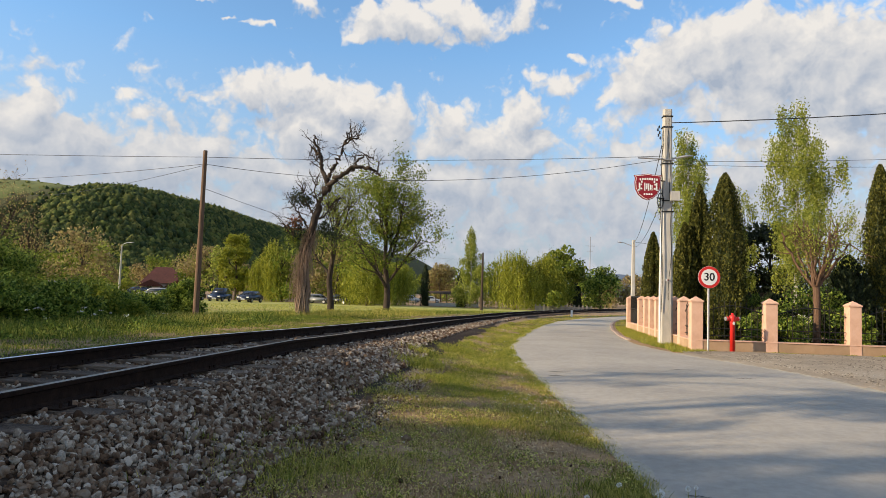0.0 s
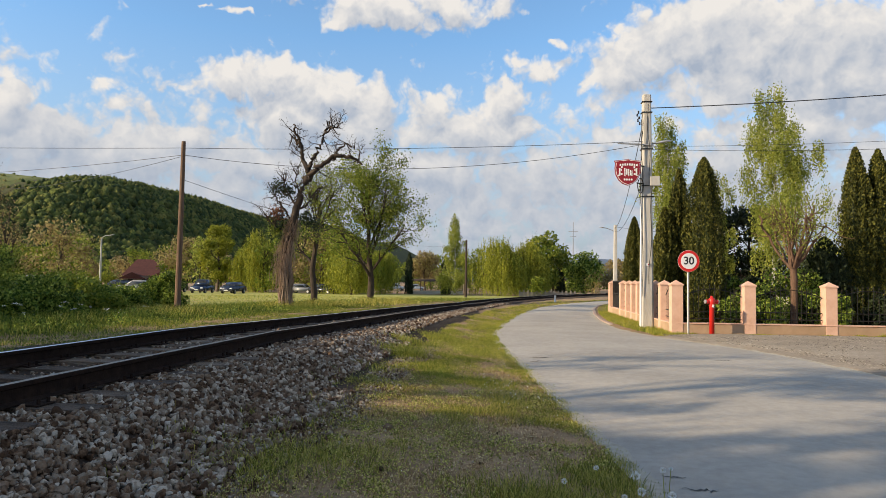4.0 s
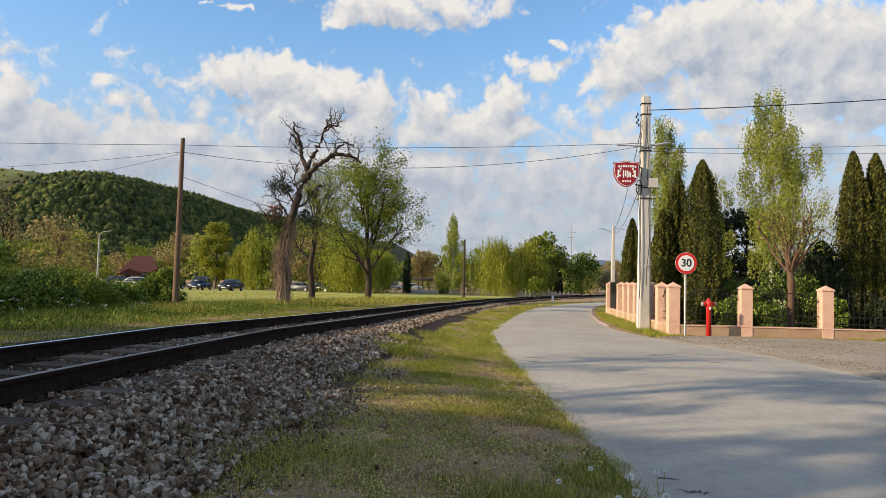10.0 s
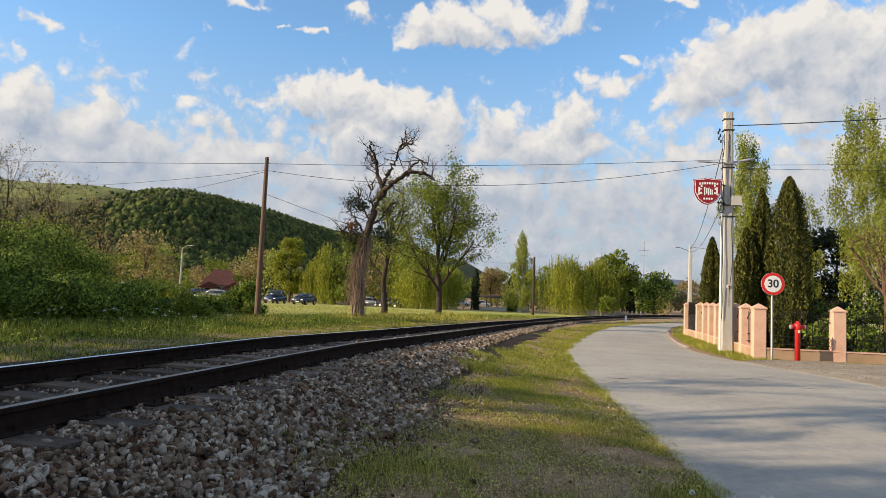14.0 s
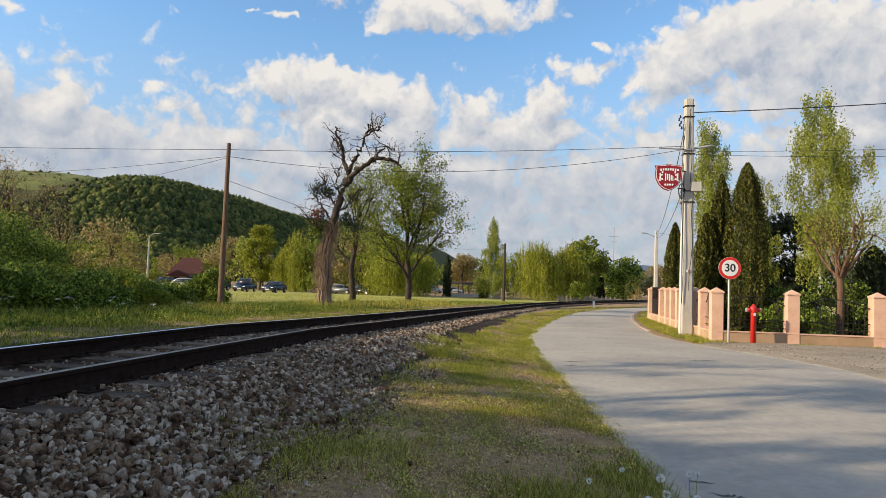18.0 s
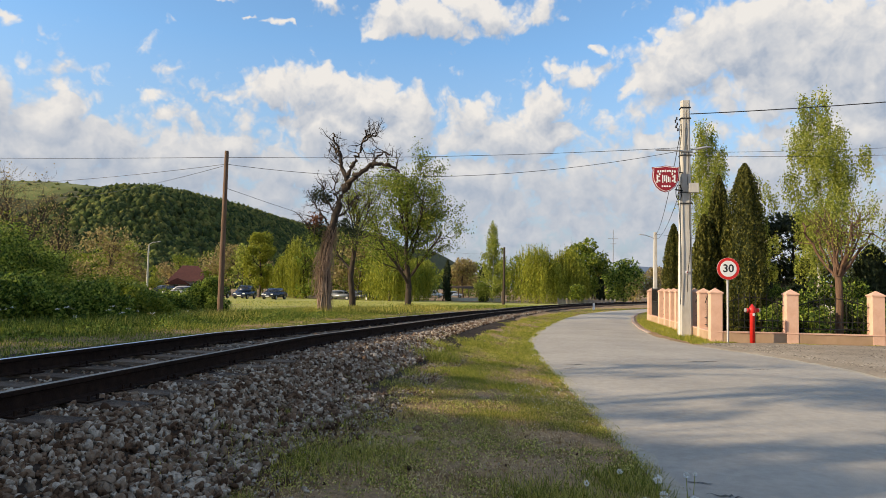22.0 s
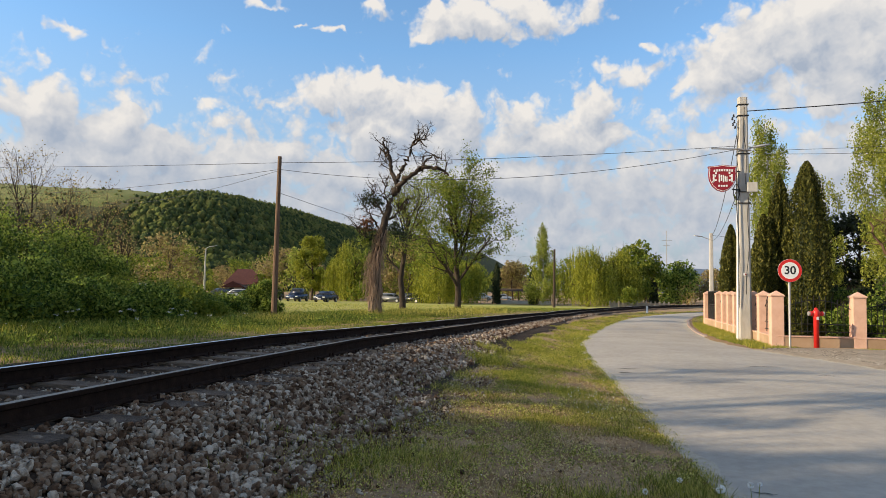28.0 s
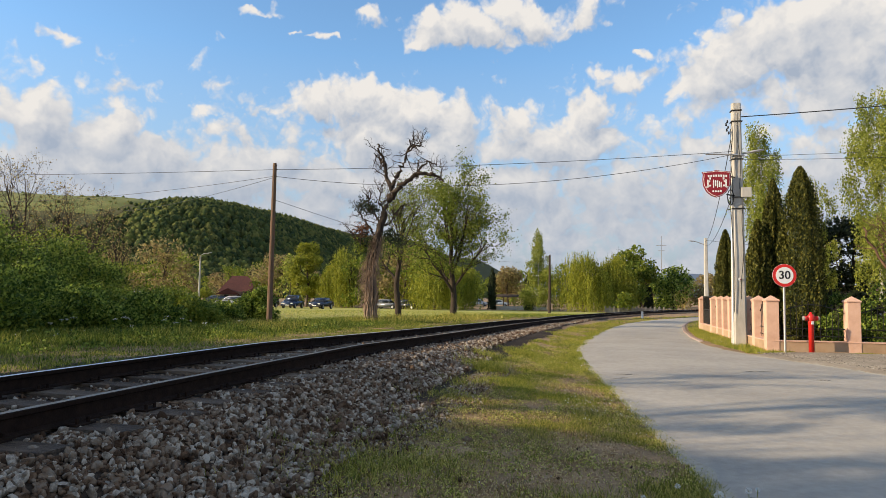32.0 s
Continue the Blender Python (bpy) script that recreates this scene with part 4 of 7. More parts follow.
# The three trees by the track.
def dead_tree():
    t = tree_thing("dead_tree", -8.18, 29.2, "old bare tree with a dry ivy-wrapped trunk and gnarled crown")
    rs = np.random.RandomState(8)
    main = bent(((0, 0, 0), (-0.05, 0, 1.3), (-0.02, 0, 2.5), (0.15, 0, 3.5), (0.36, 0, 4.4), (0.6, 0, 5.2), (0.82, 0, 6.0)), 22, 0.025, rs)
    wood = [tube_arrays(main, np.linspace(0.24, 0.12, 22), 10)]
    # The old crown: heavy crooked limbs, one of them reaching far out over the track.
    limbs = ((((0.82, 0, 6.0), (0.58, 0.1, 6.6), (0.5, 0, 7.2), (0.3, -0.1, 7.7), (0.22, -0.1, 8.2)), 0.11), (((0.5, 0, 7.1), (0.15, 0.2, 7.5), (-0.1, 0.2, 7.8)), 0.06),
             (((0.82, 0, 6.0), (1.05, -0.1, 6.6), (1.35, 0, 7.1), (1.48, 0.1, 7.7), (1.65, 0.1, 8.3)), 0.11), (((1.45, 0.1, 7.6), (1.85, 0, 8.0), (2.3, -0.1, 7.95)), 0.05),
             (((0.7, 0, 5.5), (1.2, -0.2, 6.1), (1.9, -0.3, 6.6), (2.5, -0.3, 6.72), (2.95, -0.4, 6.6), (3.3, -0.4, 6.3)), 0.13), (((1.9, -0.3, 6.6), (2.2, -0.2, 7.0), (2.5, 0, 7.3), (2.9, 0, 7.1)), 0.06),
             (((0.2, 0, 3.9), (-0.3, 0.2, 4.5), (-0.7, 0.2, 5.1), (-1.0, 0.1, 5.6)), 0.05), (((0.4, 0, 4.5), (-0.1, -0.2, 5.2), (-0.4, -0.2, 6.0)), 0.05), (((0.1, 0, 3.2), (-0.5, -0.1, 3.6), (-1.0, 0, 4.0)), 0.04),
             (((0.3, 0, 4.2), (0.8, 0.2, 4.7), (1.2, 0.3, 5.3)), 0.05), (((0.5, 0, 5.0), (0.2, 0.3, 5.6), (0.1, 0.4, 6.4)), 0.05))
    for i, (line, r) in enumerate(limbs):
        P = bent(line, 5 * len(line), 0.045, rs)
        wood.append(tube_arrays(P, np.linspace(r, r * 0.3, len(P)), 7))
        for k in range(7 if r > 0.055 else 9):
            j = rs.randint(len(P) // 4, len(P) - 1)
            way = unit(P[j + 1] - P[j] + rs.randn(3) * 0.7 + [0, 0, 0.25])
            wood.append(wood_arrays(grow(300 + 20 * i + k, rs.uniform(0.45, 1.0), 0.026, kids=(5, 4), first=0.2, tilt=(50, 50), ratio=(0.5, 0.5), wiggle=0.33, lift=0.03, at=P[j], way=tuple(way))[0], (5, 3, 3)))
    add_mesh("trunk", join_arrays(wood), M["bark"], t, smooth=True)
    vines = []
    for _ in range(110):
        a, wob = rs.uniform(0, 6.28), rs.uniform(1, 4)
        zs = np.linspace(0, rs.uniform(1.2, 4.3), 14)
        cx = np.interp(zs, main[:, 2], main[:, 0])
        rr = 0.24 - 0.022 * zs + rs.uniform(0, 0.06) + 0.02 * rs.randn(14)
        vines.append(tube_arrays(np.stack([cx + rr * np.cos(a + wob * zs * 0.15), rr * np.sin(a + wob * zs * 0.15), zs], 1), np.linspace(0.024, 0.008, 14), 4))
    for _ in range(430):
        z = rs.uniform(1.2, 4.2)
        a = rs.uniform(0, 6.28)
        c = np.array([np.interp(z, main[:, 2], main[:, 0]), 0, z])
        d = np.array([math.cos(a) - 0.3, math.sin(a), rs.uniform(-1.2, 0.3)])
        q = rs.uniform(0.1, 0.55) * (1.0 if z < 3.2 else 0.5)
        vines.append(tube_arrays([c + d * 0.2, c + d * (0.2 + q * 0.5) + [0, 0, -0.1], c + d * (0.2 + q * 0.65) + [0, 0, -0.5 * q - 0.15], c + d * (0.2 + q * 0.6) + [0, 0, -1.0 * q - 0.25]], [0.010, 0.008, 0.006, 0.003], 3))
    add_mesh("ivy", join_arrays(vines), M["ivybark"], t, "dry tangled reddish ivy stems")
    for i, (x, z, s, m) in enumerate(((-0.45, 5.35, 0.2, "pine"), (-0.05, 5.2, 0.16, "pine"), (-0.5, 4.2, 0.17, "rustleaf"), (-0.35, 3.7, 0.24, "pine"), (-0.6, 3.4, 0.2, "ash"), (1.2, 3.75, 0.2, "pine"), (0.8, 4.0, 0.15, "pine"))):
        C = rs.randn(420, 3) * s + [x, 0, z]
        tagged(add_mesh("leaf_clump", leaf_arrays(C, 0.1, 60 + i), M[m], t), kind="stuff")


dead_tree()
broadleaf("budding_tree", -8.42, 35.3, 5.6, 0.19, "spring", 6500, 0.09, 12, "half-bare young tree coming into leaf beside the track", kids=(10, 8, 7), first=0.36, tilt=(42, 38, 45), ratio=(0.52, 0.45, 0.5), taper=0.4)
broadleaf("ash_tree", -7.2, 46.8, 7.0, 0.25, "ash", 25000, 0.15, 15, "tall spreading ash tree in fresh green leaf", kids=(14, 9, 8), first=0.2, tilt=(50, 44, 45), lift=0.09, ratio=(0.6, 0.48, 0.45), jitter=0.2, lean=(0.07, 0), taper=0.45)

# The park behind the track.
for i, (x, y, h, r) in enumerate(((4.2, 108, 10.4, 4.3), (10.0, 116, 10.2, 3.6), (-35.9, 110, 10.4, 4.0), (-17.5, 96, 8.0, 4.0), (-15.5, 112, 7.6, 3.2), (-22, 108, 9, 4))):
    weeping_willow(x, y, h, r, 820, 40 + i, "weeping willow with hanging yellow-green branches in the park")
lobe_tree("round_tree", 13.5, 124, 12.2, 4.8, "ash", 5200, 0.6, 50, "large round dark green tree in the park", 0.15)
lobe_tree("round_tree", 21.5, 130, 8.2, 4.6, "shrub", 4200, 0.5, 51, "broad dark green tree near the bend", 0.08)
weeping_birch(-2.95, 110, 13.6, ((0.16, 2.8), (0.4, 2.6), (0.75, 1.1), (1.0, 0.2)), 60, 52, "slender pale birch in the park", 0.26, 34, 0.16, 0.16, "birches in the park")
lobe_tree("poplar_tree", -42.5, 110, 11.9, 2.7, "willow", 9000, 0.34, 53, "upright yellow-green tree behind the parked cars", 0.1, shape=lambda f: math.sin(math.pi * (0.2 + 0.75 * f)) ** 0.8)
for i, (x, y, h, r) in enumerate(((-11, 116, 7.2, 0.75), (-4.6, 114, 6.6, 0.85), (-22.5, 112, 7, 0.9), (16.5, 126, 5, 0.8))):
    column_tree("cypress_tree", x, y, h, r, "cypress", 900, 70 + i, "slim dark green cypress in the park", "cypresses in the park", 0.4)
for i, (x, y) in enumerate(((27, 131), (30.5, 128), (33.5, 133), (25, 140))):
    lobe_tree("roadside_shrub", x, y, 5.0 + i % 2, 2.6, "brown", 1500, 0.4, 190 + i, "pinkish-brown budding shrub at the bend", 0.05, group="shrubs at the bend")
rp = random.Random(21)
for i in range(22):
    a = radians(-16 + i * 1.35 + rp.uniform(-0.5, 0.5))
    d, h = rp.uniform(150, 200), rp.uniform(7, 10.5)
    lobe_tree("park_tree", d * math.sin(a), d * math.cos(a), h, h * 0.5, rp.choice(("spring", "brown", "forest", "ash", "spring")), 1500, 0.6, 400 + i, "tree coming into leaf at the back of the park", 0.05, count=14, group="trees at the back of the park")
lobe_tree("blossom_tree", -8.5, 122, 8.0, 3.6, "brown", 2600, 0.45, 55, "reddish budding tree in the park", 0.2)
lobe_tree("park_shrub", 10.2, 105, 3.4, 1.7, "spring", 1500, 0.35, 56, "light green round shrub beside the concrete fence", 0.05)

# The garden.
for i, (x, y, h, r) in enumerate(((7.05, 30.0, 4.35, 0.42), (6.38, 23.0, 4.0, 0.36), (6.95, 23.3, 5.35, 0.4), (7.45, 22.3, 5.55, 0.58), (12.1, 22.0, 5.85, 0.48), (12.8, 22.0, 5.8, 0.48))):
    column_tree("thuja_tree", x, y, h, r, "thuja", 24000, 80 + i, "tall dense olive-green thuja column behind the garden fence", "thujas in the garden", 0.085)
column_tree("yew_tree", 11.1, 22.0, 2.95, 0.7, "cypress", 8000, 90, "small dark conical yew behind the garden fence", "", 0.11)
weeping_birch(7.95, 28.0, 8.5, ((0.3, 0.7), (0.55, 0.85), (0.8, 0.75), (1.0, 0.3)), 44, 91, "tall birch with drooping pale green twigs in the garden", 0.085, 44)
weeping_birch(11.25, 26.0, 9.1, ((0.3, 0.9), (0.5, 1.15), (0.66, 1.2), (0.8, 1.5), (0.9, 0.55), (1.0, 0.4)), 46, 92, "tall birch with drooping pale green twigs and a thin top", 0.085, 46, lean=0.02)
weeping_birch(9.75, 27.5, 6.2, ((0.4, 0.6), (0.8, 0.6), (1.0, 0.35)), 18, 96, "lower birch with drooping twigs behind the thujas", 0.08, 40, r=0.07)
pruned_tree(9.65, 21.0)
lobe_tree("pine_tree", 11.7, 30, 5.2, 2.1, "pine", 12000, 0.18, 94, "dark pine standing behind the thujas", 0.1, count=40, size_z=0.35, group="pines in the garden")
lobe_tree("pine_tree", 9.9, 31, 4.5, 1.8, "pine", 9000, 0.18, 97, "lower dark pine behind the birches", 0.08, count=34, size_z=0.35, group="pines in the garden")
for i, (x, y, h, r) in enumerate(((8.9, 24.5, 1.9, 0.8), (10.2, 25.2, 1.8, 0.9), (11.8, 24.6, 2.0, 0.9), (13.2, 24.8, 2.1, 0.9), (12.3, 21.2, 1.2, 0.6))):
    lobe_tree("hedge_shrub", x, y, h, r, "cypress", 3600, 0.1, 110 + i, "dark evergreen shrub at the back of the garden", 0.04, count=16, group="evergreen shrubs in the garden")
for i, (x, y, h, r) in enumerate(((7.9, 20.8, 1.3, 0.5), (8.6, 21.2, 1.5, 0.7), (9.0, 20.9, 1.0, 0.5), (10.4, 21.3, 1.9, 0.8), (10.9, 20.8, 1.2, 0.5), (9.9, 22.5, 2.2, 0.9), (8.3, 22.5, 1.8, 0.7))):
    lobe_tree("garden_shrub", x, y, h, r, "shrub", 2200, 0.1, 100 + i, "leafy green shrub behind the iron fence", 0.05, count=14, group="shrubs in the garden")

# The thicket beside the track.
rb = random.Random(3)
# The two tall ones below y 10 are unseen, added to shade the grass.
BUSHES = [(-10.4, 16.2, 1.1, 0.8), (-11.2, 14.6, 1.25, 0.9), (-10.1, 18.7, 0.6, 0.5), (-12.0, 12.6, 1.6, 1.0), (-12.9, 11.2, 2.0, 1.1), (-10.7, 15.2, 0.7, 0.6), (-11.3, 19.6, 1.0, 0.7), (-11.0, 18.2, 1.15, 0.9), (-10.7, 20.6, 0.85, 0.6), (-12.0, 16.4, 1.35, 1.0), (-10.9, 23.0, 1.3, 0.6), (-12.6, 14.2, 1.7, 1.1), (-12.5, 20.2, 1.3, 1.05), (-10.5, 23.0, 1.5, 0.6), (-11.2, 21.5, 0.8, 0.7), (-13.5, 20.6, 0.9, 0.8), (-14.6, 17.6, 2.8, 1.3), (-12.6, 23.5, 0.9, 1.0),
          (-13.6, 15.2, 2.5, 1.2), (-15.6, 19.8, 2.9, 1.4), (-16.6, 16.8, 3.6, 1.6), (-14.6, 14.0, 3.0, 1.2), (-17.5, 20.5, 3.6, 1.7), (-19.5, 18.0, 4.2, 1.9),
          (-15.2, 23.8, 1.1, 1.3), (-19.0, 23.5, 3.0, 1.8), (-17.2, 13.0, 3.6, 1.6), (-21.5, 21.5, 4.0, 2.0), (-14.2, 12.2, 2.6, 1.1), (-22.5, 26, 3.4, 2.0), (-13.0, 18.4, 1.2, 0.8), (-16.0, 9.6, 4.6, 1.9), (-16.5, 6.4, 5.0, 2.0), (-14.3, 18.9, 2.3, 1.1), (-16.8, 23.0, 2.5, 1.4), (-15.4, 18.6, 1.8, 1.0), (-13.9, 16.6, 1.5, 0.9), (-16.9, 21.6, 2.6, 1.0)]
for i, (x, y, h, r) in enumerate(BUSHES):
    lobe_tree("wild_bush", x, y, h, r, ("shrub", "shrub", "spring", "shrub", "ash")[i % 5], 7500 if y > 11 else 4000, 0.085, 120 + i, "dense wild green bush beside the track", 0.02, count=34, group="bushes beside the track")
for i, (x, y, h) in enumerate(((-27.5, 30, 6.6), (-25.5, 30.5, 5.6), (-23.8, 30, 4.8), (-29.5, 33, 6.8), (-28.0, 35, 6.0), (-21.5, 30, 3.6))):
    broadleaf("bare_tree", x, y, h, 0.1, "brown", 520, 0.11, 150 + i, "thin bare tree with first reddish buds behind the bushes", kids=(11, 6, 4), first=0.2, tilt=(35, 40, 40), ratio=(0.5, 0.5, 0.5), group="bare trees behind the bushes")

# Tall trees on the sun side, whose shade lies over the track and the road.
for i, (x, y, h, r, n, s) in enumerate(((-18, -15, 12, 3.4, 2600, 0.55), (-17.5, -10, 12, 3.2, 2600, 0.55), (-17, -5.5, 11.5, 3.0, 2600, 0.55), (-17.5, -2.5, 11.5, 2.6, 2600, 0.5),
                                        (-18, 1.6, 11, 1.9, 760, 0.36), (-18, 5.2, 10, 1.6, 180, 0.3))):
    lobe_tree("tall_tree", x, y, h, r, "ash", n, s, 170 + i, "tall leafy tree beyond the track", 0.38, count=18, group="tall trees beyond the track")

# Low crowns out of view, added to keep the sun off ballast and rails.
for i, (x, y, h, r) in enumerate(((-18, 1.5, 6.5, 1.5), (-18, 4.2, 6.4, 1.4), (-18, 6.8, 6.2, 1.3), (-18, -1.0, 7.4, 1.7))):
    lobe_tree("shade_tree", x, y, h, r, "ash", 2600, 0.36, 180 + i, "low round-crowned tree out of view, added to shade the track bed", 0.68, count=18, group="low trees beyond the track")

# Far tree line and hill.
rf = random.Random(9)
for i in range(34):
    a = radians(-42 + i * 1.0 + rf.uniform(-0.6, 0.6))
    d = rf.uniform(95, 150) + (60 if -31 < math.degrees(a) < -25 else 0)
    h = rf.uniform(6.5, 10.5)
    lobe_tree("roadside_tree", d * math.sin(a), d * math.cos(a), h, h * 0.5, rf.choice(("spring", "brown", "spring", "brown", "birch")), 1700, 0.5, 200 + i, "small tree coming into leaf in the far tree line", 0.08, count=12, group="far tree line")


def hill_z(x, y):
    """A flat-topped ridge that runs away from the eye, steep on its valley side."""
    edge = -200 + 0.15 * (y - 372)
    flank, front = ss(0, 1, (edge + 105 - x) / 105), ss(215, 352, y)
    fade = 1 - ss(900, 1300, y)
    return -1.3 + (52.5 + 7 * ss(-5, 60, edge - x)) * flank * front * fade + 3 * flank * front * np.sin(x * 0.03) * np.sin(y * 0.021)


def build_hill():
    xs, ys = steps((-1300, -500, 50), (-500, -20, 12)), steps((215, 420, 10), (420, 1300, 25))
    hill = sheet("hill", xs, ys, hill_z, surf("woodland_floor", ((0.03, 0.035, 0.012), (0.06, 0.065, 0.02), (0.09, 0.085, 0.03)), 0.1, 1.0, 0))
    tagged(hill, "long flat-topped wooded hill running into the distance", "hill", kind="structure")

    def top_z(X, Y):
        edge = -200 + 0.15 * (Y - 372)
        return hill_z(X, Y) + 0.5 - 6 * ss(edge - 25, edge - 5, X) - 6 * (1 - ss(290, 310, Y))

    top = sheet("hill_meadow", steps((-1300, -500, 50), (-500, -190, 8)), steps((290, 420, 8), (420, 900, 25)), top_z, surf("hill_pasture", ((0.08, 0.105, 0.028), (0.14, 0.16, 0.045), (0.21, 0.21, 0.07)), 0.12, 0.95, 0.0, wear=0.4))
    tagged(top, "open sunlit meadow on top of the hill", "meadow", kind="structure")
    rs = np.random.RandomState(2)
    n = 30000
    Y = 226 + 480 * rs.uniform(0, 1, n) ** 1.35
    edge = -200 + 0.15 * (Y - 372)
    X = edge + rs.uniform(-18, 104, n)
    wide = rs.uniform(0, 1, n) < 0.22
    X = np.where(wide & (Y < 430), rs.uniform(-520, -200, n), X)
    Z = hill_z(X, Y)
    open_top = (X < edge - 4 + 6 * np.sin(Y * 0.05)) & (Z > 32 + 4 * np.sin(X * 0.06)) & (Y < 430)
    keep = ~open_top | (rs.uniform(0, 1, n) < 0.3)
    X, Y, Z = X[keep], Y[keep], Z[keep]
    R = 1.0 + 1.2 * rs.uniform(0, 1, len(X)) ** 1.5
    R = np.where((X < -200 + 0.15 * (Y - 372) - 10) & (Z > 37), R * 0.5, R)
    bm = bmesh.new()
    bmesh.ops.create_icosphere(bm, subdivisions=1, radius=1)
    bv = np.array([v.co[:] for v in bm.verts])
    bf = np.array([[v.index for v in f.verts] for f in bm.faces])
    bm.free()
    kinds = [bv * (1 + 0.22 * np.sin(bv @ rs.randn(3) * 4 + 1) + 0.16 * rs.randn(len(bv)))[:, None].clip(0.6, 1.4) for _ in range(12)]
    tone = rs.randint(0, 3, len(X))
    for i, (m, label) in enumerate((("forest", "dense spring woodland covering the hillside"), ("forest_dark", "dark green trees of the hillside woodland"), ("forest_pale", "pale budding trees of the hillside woodland"))):
        V, F, o = [], [], 0
        for j in np.nonzero(tone == i)[0]:
            V.append(kinds[j % 12] * R[j] * [1, 1, rs.uniform(0.9, 1.3)] + [X[j], Y[j], Z[j] + R[j] * 0.4])
            F.append(bf + o)
            o += len(bv)
            C = np.array([X[j], Y[j], Z[j] + R[j] * 0.45]) + kinds[j % 12][rs.randint(0, len(bv), 7)] * R[j] * 1.1
            q, f = leaf_arrays(C, R[j] * 0.5, int(j), 0.8)
            V.append(q)
            F.append(np.concatenate([f[:, :3], f[:, [0, 2, 3]]]) + o)
            o += len(q)
        tagged(new("woodland", mesh_of("woodland", np.concatenate(V), np.concatenate(F), M["canopy_" + m], smooth=True)), label, "woodland", kind="stuff")


build_hill()


# ---- lawn, far hill ----
def lawn_z(X, Y):
    return ground_z(X, Y) + 0.012 - 0.25 * ss(-4.6, -3.4, X - track_x(Y)) - 0.25 * (1 - ss(23, 27, Y + 0.25 * X + 2))


lawn = sheet("lawn", steps((-70, -20, 2.5), (-20, 12, 0.6)), steps((18, 60, 1.0), (60, 112, 4)), lawn_z, M["meadow"])
tagged(lawn, "mown yellow-green park lawn beyond the track", "lawn", kind="structure")

# The blue of these woods is distance haze, painted into the base colour.
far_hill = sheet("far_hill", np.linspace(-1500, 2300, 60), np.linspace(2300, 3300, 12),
                 lambda X, Y: -2 + np.clip(1 - np.abs(Y - 2800) / 500, 0, 1) * (70 + 30 * np.sin(X * 0.004) + 14 * np.sin(X * 0.013 + 1)), surf("far_hill_haze", ((0.09, 0.13, 0.19), (0.12, 0.16, 0.22)), 0.02, 1, 0))
tagged(far_hill, "distant wooded hills with blue haze put into their colour", "hill", kind="structure")


